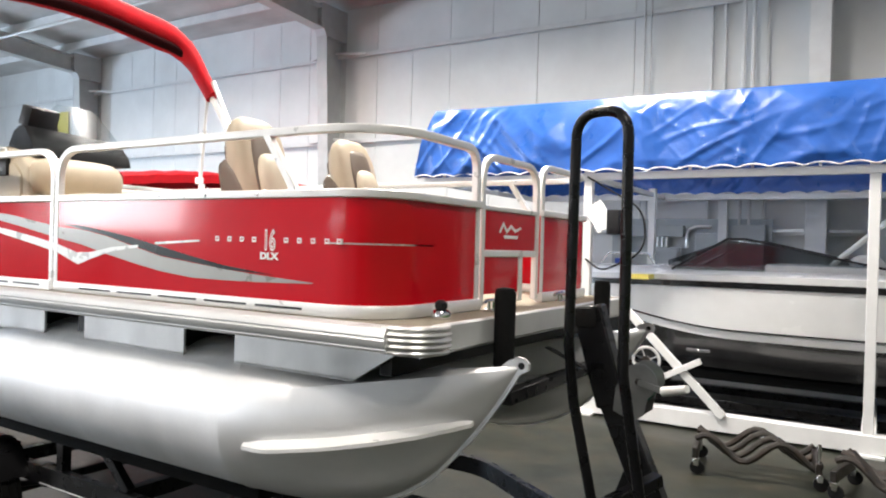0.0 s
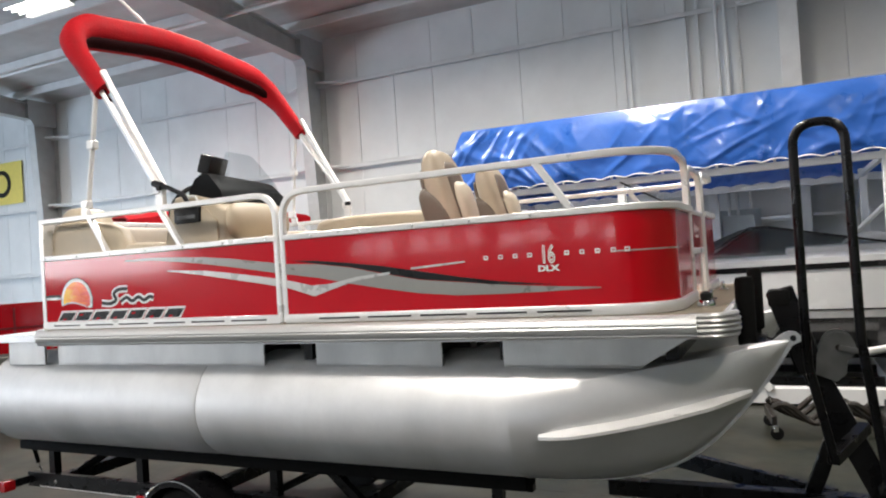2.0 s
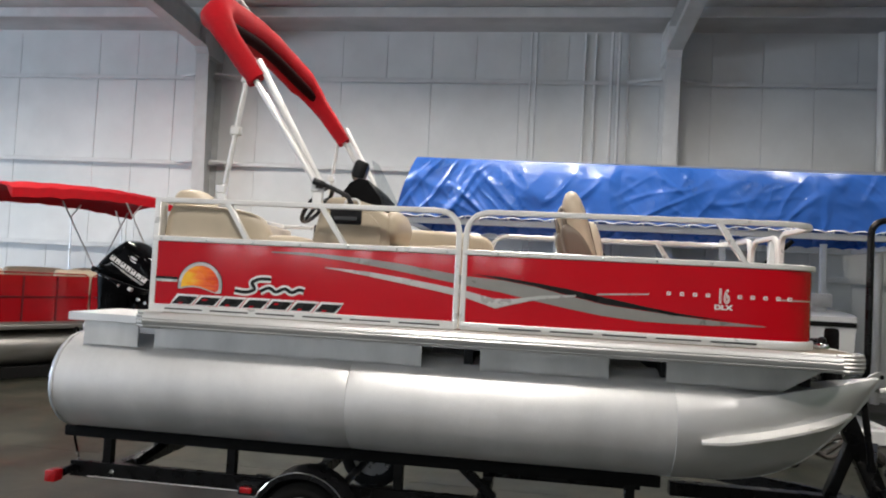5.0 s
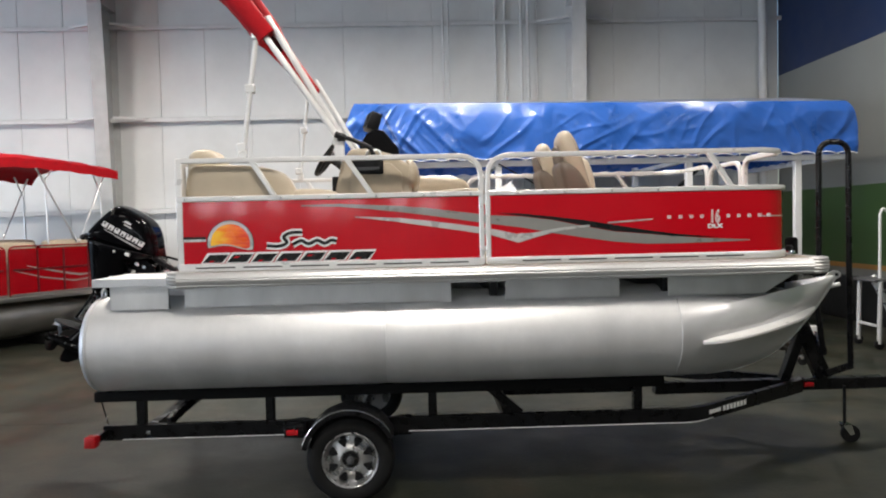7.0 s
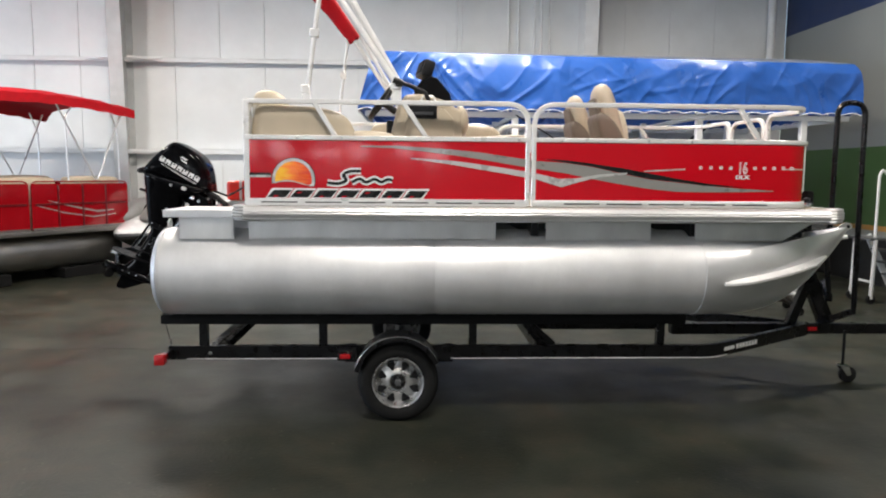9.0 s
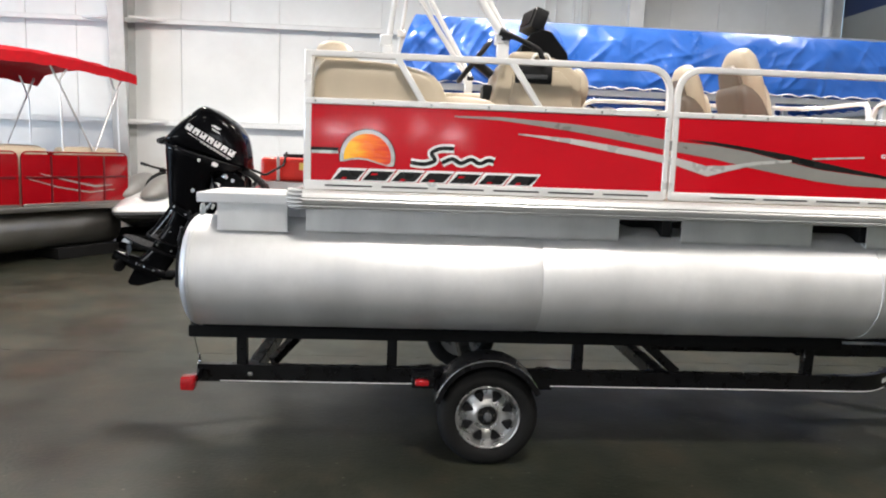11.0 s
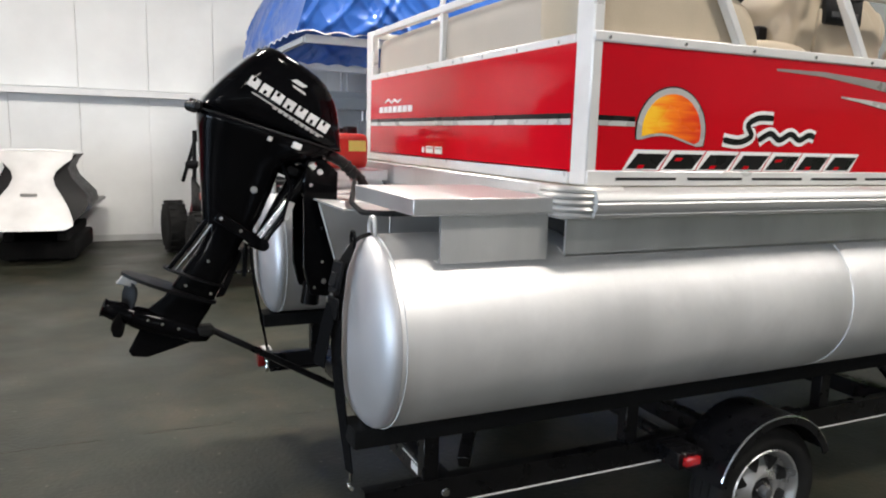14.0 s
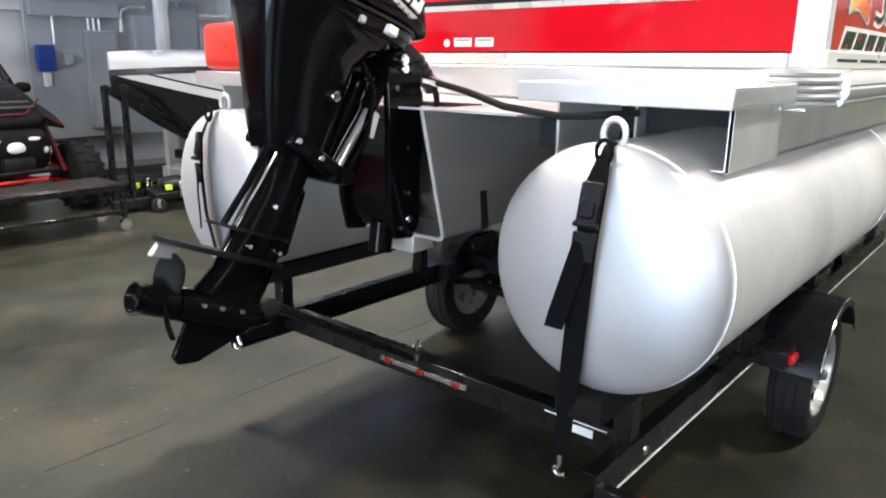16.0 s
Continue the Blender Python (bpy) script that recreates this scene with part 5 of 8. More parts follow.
def wheel(near):
    x, z = HUB[0], HUB[2]
    fl = (lambda b: b) if near else flip
    y = 2.385
    w = 0.088
    prof = [(0.198, -w * 0.82), (0.21, -w * 0.94), (0.245, -w * 1.04), (0.278, -w * 1.02), (0.298, -w * 0.9), (0.309, -w * 0.72), (0.312, -w * 0.4), (0.3125, 0), (0.312, w * 0.4), (0.309, w * 0.72), (0.298, w * 0.9), (0.26, w), (0.205, w * 0.9), (0.198, w * 0.8)]
    hub = part("wheel", fl(lathe([(0.06, -0.05), (0.062, -0.02), (0.062, 0.05)], (x, y, z), "y", 20)), DARKMETAL, trailer, "silver spoked wheel with a black tyre")
    part("tyre", fl(lathe(prof + prof[:1], (x, y, z), "y", 48, caps=False)), RUBBER, hub)
    # tread grooves
    for k in (-0.5, 0.0, 0.5):
        ringp = [(x + 0.3128 * math.cos(2 * math.pi * i / 40), y + w * k, z + 0.3128 * math.sin(2 * math.pi * i / 40)) for i in range(40)]
        part("tread_groove", fl(sweep(ringp, ring_profile(0.004, 0.0015, 4), closed=True, up=(0, 1, 0))), BLACK_PLASTIC, hub)
    rim = [(0.204, 0.07), (0.204, -0.076), (0.198, -0.083), (0.19, -0.078), (0.184, -0.05), (0.176, -0.03), (0.162, -0.022), (0.14, -0.026), (0.112, -0.04), (0.092, -0.054), (0.082, -0.06), (0.072, -0.056), (0.062, -0.04), (0.01, -0.04)]
    part("rim", fl(lathe(rim, (x, y, z), "y", 48)), RIM, hub, "silver pressed steel rim")
    for k in range(8):
        a = 2 * math.pi * (k + 0.5) / 8
        c, s = math.cos(a), math.sin(a)
        def at(rr, off):
            return (x + rr * c - off * s, z + rr * s + off * c)
        hole = [at(0.102, -0.008), at(0.145, -0.03), at(0.156, -0.03), at(0.162, -0.018), at(0.163, 0.0), at(0.162, 0.018), at(0.156, 0.03), at(0.145, 0.03), at(0.102, 0.008), at(0.097, 0.0)]
        part("rim_slot", fl(prism(hole, "y", y - 0.05, y - 0.012)), BLACK_PLASTIC, hub)
    for k in range(5):
        a = 2 * math.pi * k / 5 + 0.3
        part("wheel_nut", fl(rod((x + 0.04 * math.cos(a), y - 0.052, z + 0.04 * math.sin(a)), (x + 0.04 * math.cos(a), y - 0.07, z + 0.04 * math.sin(a)), 0.006, n=6)), CHROME, hub)
    part("hub_recess", fl(lathe([(0.052, -0.05), (0.052, -0.0565), (0.01, -0.0565)], (x, y, z), "y", 24)), BLACK_PLASTIC, hub)
    part("hub_ring", fl(sweep([(x + 0.072 * math.cos(2 * math.pi * i / 32), y - 0.056, z + 0.072 * math.sin(2 * math.pi * i / 32)) for i in range(32)], ring_profile(0.009, 0.008, 8), closed=True, up=(0, 1, 0))), RIM, hub)
    part("hub_cap", fl(lathe([(0.026, -0.05), (0.026, -0.085), (0.022, -0.095), (0.01, -0.098)], (x, y, z), "y", 20)), GREYPLASTIC, hub)


wheel(True)
wheel(False)


def winch_stand():
    w = part("winch_post", bar((-0.78, YC, 0.55), (-1.12, YC, 1.32), 0.09, 0.13, 0.006, up=(1, 0, 0.5)), BLACK, trailer, "black leaning winch post")
    part("winch_strut", bar((-1.14, YC, 0.55), (-0.97, YC, 1.0), 0.08, 0.08, 0.006, up=(1, 0, 0.5)), BLACK, w)
    part("winch_head", bar((-1.1, YC, 1.25), (-1.24, YC, 1.72), 0.1, 0.15, 0.01, up=(1, 0, 0.5)), BLACK, w)
    part("bow_stop", box(-1.3, -1.18, YC - 0.06, YC + 0.06, 1.62, 1.72, 0.02, 2), RUBBER, w)
    for y in (YC - 0.07, YC + 0.07):
        cheek = [(-1.08, 1.24), (-0.98, 1.2), (-0.93, 1.24)] + seg_arc(-0.96, 1.39, 0.085, -60, 150, 14) + [(-1.07, 1.35)]
        part("winch_cheek", prism(cheek, "y", y - 0.003, y + 0.003), ZINC, w, "galvanised winch cheek plate")
        part("axle_nut", lathe([(0.018, -0.012), (0.02, 0.0), (0.018, 0.012)], (-0.96, y, 1.39), "y", 6), DARKMETAL, w)
    part("winch_drum", lathe([(0.05, -0.06), (0.05, 0.06)], (-0.97, YC, 1.36), "y", 20), ZINC, w, "zinc plated winch reel")
    part("winch_strap_roll", lathe([(0.062, -0.03), (0.066, -0.025), (0.066, 0.025), (0.062, 0.03)], (-0.97, YC, 1.35), "y", 20), STRAP_GREEN, w, "green webbing on the reel")
    h = bmesh.new()
    bar((-0.96, YC - 0.09, 1.39), (-0.82, YC - 0.09, 1.36), 0.01, 0.03, 0.002, bm=h)
    crank = part("winch_handle", h, ZINC, w)
    part("grip", rod((-0.84, YC - 0.1, 1.365), (-0.72, YC - 0.16, 1.4), 0.022, 0.018, n=12), PRINT_WHITE, crank, "white handle grip")
    # two upright guides with soft sleeves
    for y in (2.79, 2 * YC - 2.79):
        part("guide_post", rod((-1.39, y, 1.36), (-1.39, y, 1.5), 0.025, n=10), BLACK, trailer)
        part("guide_sleeve", lathe([(0.03, 1.42), (0.045, 1.43), (0.047, 1.8), (0.04, 1.825), (0.01, 1.83)], (-1.39, y, 0), "z", 16), CARPET, trailer, "soft black guide sleeve")
    part("guide_bar", bar((-1.36, 2.75, 1.36), (-1.36, 2 * YC - 2.75, 1.36), 0.06, 0.06, 0.004), BLACK, trailer)
    hoop = bend([(-1.03, 2.98, 0.86), (-1.12, 2.93, 1.35), (-1.125, 2.87, 1.6), (-1.12, 2.88, 2.58), (-0.89, 2.86, 2.58), (-0.885, 2.86, 1.5), (-0.8, 2.98, 0.75)], [0.1, 0.1, 0.115, 0.115, 0.1], 8)
    lad = part("boarding_hoop", sweep(hoop, ring_profile(0.023, 0.023, 12), up=(0, 1, 0)), BLACK, trailer, "tall black tubular hand hoop")
    part("hoop_bracket", bar((-1.04, 2.97, 0.87), (-0.86, 3.36, 0.95), 0.06, 0.06, 0.004), BLACK, lad)
    part("hoop_bracket", bar((-0.8, 2.98, 0.75), (-0.8, 3.36, 0.6), 0.05, 0.05, 0.004), BLACK, lad)
    j = bmesh.new()
    rod((-0.65, 3.32, 0.14), (-0.65, 3.32, 0.5), 0.014, n=14, bm=j)
    jack = part("tongue_jack", j, BLACK, trailer, "tongue jack with a small wheel")
    k = bmesh.new()
    for y in (3.285, 3.355):
        prism([(-0.69, 0.17), (-0.61, 0.17), (-0.58, 0.08), (-0.62, 0.07)], "y", y - 0.004, y + 0.004, bm=k)
    box(-0.69, -0.61, 3.281, 3.359, 0.16, 0.175, 0.003, bm=k)
    part("jack_fork", k, CHROME, jack)
    part("jack_wheel", lathe([(0.02, -0.03), (0.075, -0.026), (0.08, -0.015), (0.08, 0.015), (0.075, 0.026), (0.02, 0.03)], (-0.6, 3.32, 0.08), "y", 24), BLACK_PLASTIC, jack)
    # winch strap to the boat
    part("bow_strap", bar((-1.05, YC, 1.33), (-1.46, YC, 1.5), 0.05, 0.005, 0), CARPET, trailer)


winch_stand()


def tie_down(near):
    # hangs from the eye over the domed end and down to the frame
    fl = (lambda b: b) if near else flip
    ob = thing("tie_down_strap", (-6.71, 2.612 if near else 2 * YC - 2.612, 0.53), "black webbing tie down strap with a buckle, over the pontoon end", "strap", "tie down straps")
    web = [(-0.025, -0.002), (0.025, -0.002), (0.025, 0.002), (-0.025, 0.002)]
    path = bend([(-6.715, 2.609, 0.6), (-6.765, 2.563, 0.91), (-6.788, 2.54, 1.09), (-6.79, 2.528, 1.25), (-6.775, 2.52, 1.4), (-6.725, 2.522, 1.5), (-6.668, 2.53, 1.515)], 0.06, 4)
    sizes = [0.45 if p[2] > 1.48 else 0.7 if p[2] > 1.44 else 1.15 if p[2] > 0.8 else 0.9 for p in path]
    part("webbing", fl(sweep(path, web, up=(1, 0.35, 0.3), scales=sizes)), WEBBING, ob)
    r = bmesh.new()
    bar((-6.783, 2.519, 1.425), (-6.802, 2.524, 1.31), 0.056, 0.016, 0.005, up=(1, 0.35, 0.2), bm=r)
    bar((-6.795, 2.522, 1.385), (-6.808, 2.525, 1.335), 0.04, 0.014, 0.005, up=(1, 0.35, 0.2), bm=r)
    buckle = part("buckle", fl(r), SEATBLACK, ob, "black cam buckle")
    part("pawl", fl(rod((-6.803, 2.49, 1.318), (-6.803, 2.558, 1.318), 0.008, n=8)), SEATBLACK, buckle)
    part("tongue", fl(bar((-6.803, 2.523, 1.3), (-6.803, 2.53, 1.22), 0.062, 0.01, 0.004, up=(1, 0.35, 0))), SEATBLACK, buckle)
    part("loop", fl(sweep([(-6.735, 2.522 + 0.022 * math.cos(2 * math.pi * k / 16), 1.495 + 0.03 * math.sin(2 * math.pi * k / 16)) for k in range(16)], ring_profile(0.006, 0.006, 6), closed=True, up=(1, 0, 0))), WEBBING, ob)
    part("loose_end", fl(sweep(bend([(-6.806, 2.528, 1.27), (-6.822, 2.545, 1.19), (-6.835, 2.572, 1.08), (-6.84, 2.58, 1.04)], 0.03, 4), web, up=(1, 0.6, 0.3))), WEBBING, ob)
    if near:
        part("hook", fl(tube([(-6.71, 2.612, 0.6), (-6.71, 2.612, 0.56), (-6.71, 2.635, 0.545), (-6.71, 2.612, 0.528), (-6.71, 2.59, 0.54)], 0.008, 0.02)), CHROME, ob, "steel hook")
    else:
        part("hook", fl(tube([(-6.715, 2.609, 0.62), (-6.72, 2.64, 0.59), (-6.72, 2.6, 0.55), (-6.72, 2.63, 0.5), (-6.72, 2.595, 0.47), (-6.72, 2.575, 0.5)], 0.009, 0.02)), CHROME, ob, "bright steel hook")


tie_down(True)
tie_down(False)

# ---- the outboard motor, tilted up ----
TILT_M = Matrix.Translation((-7.35, YC, 1.03)) @ Matrix.Rotation(radians(22), 4, "Y")


def outboard():
    # upright shape: x forward, z up from the propeller shaft
    ob = new("outboard_motor")
    ORIGIN[ob] = Vector()
    ob.matrix_world = TILT_M
    tagged(ob, "glossy black outboard motor tilted up on the stern bracket", "outboard motor")
    cowl = pillow([(-0.165, 0.925), (-0.15, 0.99), (-0.105, 1.1), (-0.06, 1.185), (-0.005, 1.275), (0.05, 1.283), (0.16, 1.272), (0.28, 1.243), (0.35, 1.19), (0.4, 1.12), (0.445, 1.03), (0.475, 0.975), (0.15, 0.94)], "y", 0, 0.185, 4.6, 19, 1)
    top = part("cowl", cowl, MOTOR, ob, "glossy black engine cover", 50)
    ridge = loft([[(x, -0.012 - k * 0.05, z - k * 0.006), (x, 0.0, z + 0.006), (x, 0.012 + k * 0.05, z - k * 0.006), (x, 0.0, z - 0.03)] for x, z, k in ((-0.02, 1.262, 0.2), (0.1, 1.275, 0.6), (0.22, 1.257, 0.8), (0.34, 1.19, 1.0))])
    part("cowl_ridge", ridge, MOTOR, top, "", 50)
    # lower cover: flares at the top, narrows to the swivel
    secs = []
    for z, x0, x1, w in ((0.955, -0.148, 0.45, 0.172), (0.93, -0.154, 0.44, 0.178), (0.9, -0.15, 0.4, 0.17), (0.86, -0.134, 0.3, 0.152), (0.8, -0.106, 0.255, 0.132), (0.7, -0.064, 0.256, 0.112), (0.6, -0.02, 0.254, 0.094), (0.52, 0.016, 0.245, 0.082), (0.485, 0.035, 0.23, 0.074)):
        cx, hx = (x0 + x1) / 2, (x1 - x0) / 2
        lift_by = 0.05 if z > 0.92 else 0.0
        secs.append([(cx + u, v, z + lift_by * (u / hx + 0.2) * 0.5) for u, v in ring_profile(hx, w, 32, 3.0)])
    part("lower_cowl", loft(secs), MOTOR, ob, "black lower cover", 50)
    seam = [(cx, y, z) for cx, y, z in ((-0.165, 0.0, 0.922), (-0.15, -0.13, 0.924), (-0.08, -0.172, 0.928), (0.1, -0.184, 0.944), (0.3, -0.18, 0.968), (0.42, -0.13, 0.984), (0.47, 0.0, 0.986), (0.42, 0.13, 0.984), (0.3, 0.18, 0.968), (0.1, 0.184, 0.944), (-0.08, 0.172, 0.928), (-0.15, 0.13, 0.924))]
    part("cowl_seam", sweep(smooth_outline(seam, 2), ring_profile(0.005, 0.005, 6), closed=True), BLACK_PLASTIC, ob)
    secs = []
    for z, x0, x1, w in ((0.53, 0.05, 0.235, 0.07), (0.44, 0.062, 0.222, 0.058), (0.36, 0.058, 0.217, 0.052), (0.27, 0.035, 0.21, 0.047), (0.2, 0.02, 0.206, 0.044), (0.12, 0.0, 0.2, 0.04), (0.02, -0.06, 0.18, 0.034)):
        cx, hx = (x0 + x1) / 2, (x1 - x0) / 2
        secs.append([(cx + u, v, z) for u, v in ring_profile(hx, w, 24, 2.6)])
    part("leg", loft(secs), MOTOR, ob, "", 50)
    part("leg_rib", prism([(0.222, 0.42), (0.245, 0.4), (0.238, 0.2), (0.206, 0.18)], "y", -0.012, 0.012, 0.004), MOTOR, ob)
    part("speed_tube", tube([(0.05, -0.035, 0.52), (0.012, -0.035, 0.37), (-0.028, -0.03, 0.24)], 0.011, 0.05), MOTOR, ob)
    part("speed_tube", tube([(0.072, -0.05, 0.5), (0.04, -0.05, 0.38), (0.0, -0.045, 0.25)], 0.0045, 0.05, n=6), CHROME, ob, "thin bright tube")
    g = bmesh.new()
    prof = [(0.004, 0.248), (0.02, 0.238), (0.038, 0.19), (0.05, 0.1), (0.053, 0.0), (0.05, -0.05), (0.046, -0.09)]
    lathe(prof, (0, 0, 0), "x", 24, bm=g)
    case = part("gearcase", g, MOTOR, ob, "", 50)
    for x in (-0.03, 0.03, 0.1):
        part("case_bolt", lathe([(0.007, -0.004), (0.009, 0.0), (0.007, 0.006)], (x, -0.052, 0.012), "y", 8), CHROME, case)
    part("skeg", prism([(0.19, -0.03), (0.12, -0.04), (-0.04, -0.035), (-0.052, -0.15), (-0.03, -0.168), (0.03, -0.155), (0.1, -0.1)], "y", -0.009, 0.009, 0.003), MOTOR, ob)
    pl = smooth_outline([(-0.195, -0.06), (-0.195, 0.06), (-0.02, 0.115), (0.2, 0.06), (0.22, 0.0), (0.2, -0.06), (-0.02, -0.115)], 2)
    plate = part("cavitation_plate", prism([(p.x, p.y) for p in pl], "z", 0.156, 0.17), SEATBLACK, ob)
    part("trim_tab", prism([(-0.185, 0.156), (-0.12, 0.156), (-0.13, 0.118), (-0.2, 0.112)], "y", -0.012, 0.012, 0.003), ALU_DULL, plate, "grey zinc trim tab")
    sp = smooth_outline([(-0.05, -0.05), (-0.05, 0.05), (0.06, 0.08), (0.22, 0.045), (0.22, -0.045), (0.06, -0.08)], 2)
    part("splash_plate", prism([(p.x, p.y) for p in sp], "z", 0.236, 0.246), SEATBLACK, ob)
    for x, z in ((0.06, 0.2), (0.17, 0.2), (0.11, 0.33)):
        part("bolt", lathe([(0.007, -0.004), (0.009, 0.0), (0.007, 0.02)], (x, -0.056, z), "y", 10), CHROME, ob)
    hub = part("propeller", lathe([(0.03, -0.085), (0.044, -0.094), (0.043, -0.165), (0.038, -0.185), (0.036, -0.2), (0.042, -0.212), (0.036, -0.214), (0.026, -0.2), (0.01, -0.197)], (0, 0, 0), "x", 20), MOTOR, ob, "black three bladed propeller")
    for k in range(3):
        a0 = 2 * math.pi * k / 3 + math.pi / 2 + 0.1
        secs = []
        for i in range(8):
            s = i / 7
            rr = 0.04 + 0.095 * s
            half = 0.044 * (1 - s) ** 0.6 * (0.75 + s) + 0.005
            tw = radians(58 - 26 * s)
            row_u, row_d = [], []
            for j in range(7):
                t = (j / 6 - 0.5) * 2
                xx = -0.125 + t * half * math.cos(tw) - 0.012 * s
                da = t * half * math.sin(tw) / rr
                th = 0.004 * (1 - t * t) + 0.001
                p = (rr * math.cos(a0 + da), rr * math.sin(a0 + da))
                row_u.append((xx + th, *p))
                row_d.append((xx - th, *p))
            secs.append(row_u + row_d[::-1])
        part("blade", loft(secs), SEATBLACK, hub, "", 50)
    # lower mount: a bar across below the cover, with bolted ends
    mount = bmesh.new()
    bar((0.06, -0.09, 0.53), (0.31, -0.09, 0.475), 0.045, 0.05, 0.008, bm=mount)
    bar((0.06, 0.09, 0.53), (0.31, 0.09, 0.475), 0.045, 0.05, 0.008, bm=mount)
    box(0.24, 0.31, -0.11, 0.11, 0.45, 0.51, 0.012, 2, bm=mount)
    rod((0.29, -0.13, 0.48), (0.29, 0.13, 0.48), 0.026, n=14, bm=mount)
    low = part("lower_mount", mount, MOTOR, ob)
    for x, z in ((0.085, 0.527), (0.18, 0.505), (0.275, 0.485)):
        part("bolt", lathe([(0.008, -0.005), (0.01, 0.0), (0.008, 0.006)], (x, -0.115, z), "y", 10), CHROME, low)
    # clamp bracket on the transom
    side = [(0.33, 0.9), (0.4, 0.93), (0.48, 0.9), (0.56, 0.68), (0.665, 0.42), (0.65, 0.36), (0.57, 0.34), (0.5, 0.44), (0.42, 0.64), (0.35, 0.8)]
    for y in (-0.115, 0.115):
        part("clamp_plate", prism(side, "y", y - 0.013, y + 0.013, 0.005), MOTOR, ob, "black clamp plate with bolts")
        for x, z, r in ((0.4, 0.87, 0.016), (0.385, 0.8, 0.011), (0.5, 0.64, 0.008), (0.56, 0.5, 0.008), (0.6, 0.42, 0.014), (0.57, 0.38, 0.008)):
            o = -0.019 if y < 0 else 0.019
            part("bolt", lathe([(r * 0.85, -0.005), (r, 0.0), (r * 0.85, 0.005)], (x, y + o, z), "y", 10), CHROME, ob)
    part("clamp_block", prism([(0.46, 0.72), (0.53, 0.72), (0.64, 0.43), (0.63, 0.38), (0.57, 0.37), (0.52, 0.46)], "y", -0.1, 0.1, 0.006), MOTOR, ob)
    part("tilt_pump", rod((0.585, -0.03, 0.39), (0.61, -0.03, 0.29), 0.042, n=18), MOTOR, ob, "round black tilt pump")
    part("clamp_bridge", box(0.36, 0.45, -0.13, 0.13, 0.85, 0.91, 0.015, 2), MOTOR, ob)
    part("tilt_tube", rod((0.35, -0.15, 0.88), (0.35, 0.15, 0.88), 0.026), MOTOR, ob)
    # swivel column, ram and links in the gap
    sw = bmesh.new()
    rod((0.3, 0.0, 0.5), (0.345, 0.0, 0.86), 0.034, n=14, bm=sw)
    box(0.22, 0.36, -0.06, 0.06, 0.8, 0.86, 0.012, bm=sw)
    part("swivel", sw, MOTOR, ob)
    part("tilt_ram", rod((0.27, -0.085, 0.5), (0.335, -0.085, 0.72), 0.024), CHROME, ob, "bright tilt ram")
    part("tilt_ram", rod((0.33, -0.085, 0.7), (0.37, -0.085, 0.84), 0.026), MOTOR, ob)
    part("label", box(0.325, 0.35, -0.128, -0.124, 0.62, 0.7, 0.001), PRINT_SILVER, ob, "small silver label")
    part("link", tube([(0.24, -0.1, 0.84), (0.31, -0.12, 0.76), (0.33, -0.12, 0.62), (0.29, -0.12, 0.5)], 0.009, 0.06, n=8), MOTOR, ob)
    rng = random.Random(21)
    for k in range(4):
        y = -0.08 + 0.05 * k
        x0 = 0.26 + rng.uniform(0.0, 0.06)
        part("hose", tube([(x0, y, 0.9), (x0 + 0.06, y - 0.02, 0.93), (x0 + 0.13, y, 0.9), (x0 + 0.17, y + 0.01, 0.8)], rng.choice((0.007, 0.009, 0.011)), 0.04, n=8), RUBBER, ob)
    part("grease_cap", lathe([(0.012, -0.02), (0.018, -0.015), (0.018, 0.02)], (0.35, -0.16, 0.88), "y", 12), CHROME, ob)
    # front boot, steering cables and rear latch
    t = bmesh.new()
    tube([(0.38, -0.06, 0.965), (0.5, -0.05, 0.955), (0.6, -0.04, 0.92), (0.645, -0.04, 0.89)], 0.026, 0.1, bm=t)
    for k in range(4):
        rod((0.52 + 0.03 * k, -0.05 + 0.003 * k, 0.948 - 0.012 * k), (0.53 + 0.03 * k, -0.05 + 0.003 * k, 0.944 - 0.012 * k), 0.031, bm=t)
    part("cable_boot", t, BLACK_PLASTIC, ob, "ribbed black cable boot")
    l = bmesh.new()
    box(-0.2, -0.155, -0.04, 0.04, 0.9, 0.955, 0.012, 2, bm=l)
    rod((-0.2, -0.06, 0.915), (-0.165, -0.1, 0.93), 0.02, bm=l)
    box(-0.19, -0.15, -0.13, -0.08, 0.905, 0.95, 0.01, bm=l)
    latch = part("rear_latch", l, BLACK_PLASTIC, ob)
    part("latch_stud", rod((-0.205, -0.03, 0.935), (-0.19, -0.03, 0.93), 0.01, n=8), CHROME, latch)
    for y in (-0.06, 0.02, 0.06):
        part("cable", tube([(0.58, y, 0.93), (0.66, y, 0.87), (0.72, y + 0.02, 0.74), (0.8, y + 0.05, 0.66), (0.95, y + 0.02, 0.66)], 0.011, 0.08, n=8), RUBBER, ob)
    to_motor = TILT_M.inverted()
    run = [to_motor @ Vector(w) for w in ((-6.47, 3.36, 1.65), (-6.55, 3.12, 1.62), (-6.62, 2.92, 1.585), (-6.64, 2.72, 1.568), (-6.6, 2.6, 1.575), (-6.5, 2.55, 1.58))]
    part("cable", tube(run, 0.011, 0.12, n=8), RUBBER, ob, "thick black steering cable")
    part("cable_ferrule", rod(run[0], run[0].lerp(run[1], 0.35), 0.016, n=12), CHROME, ob, "bright cable ferrule")

    # cover print: slanted white blocks, a pinstripe and small marks
    def on_side(u, v, w, h, lean, name, mat, y=-0.1825):
        part(name, prism([(u, v), (u + w, v - 0.15 * w), (u + w + lean, v - 0.15 * w + h), (u + lean, v + h)], "y", y - 0.0045, y + 0.02), mat, top)
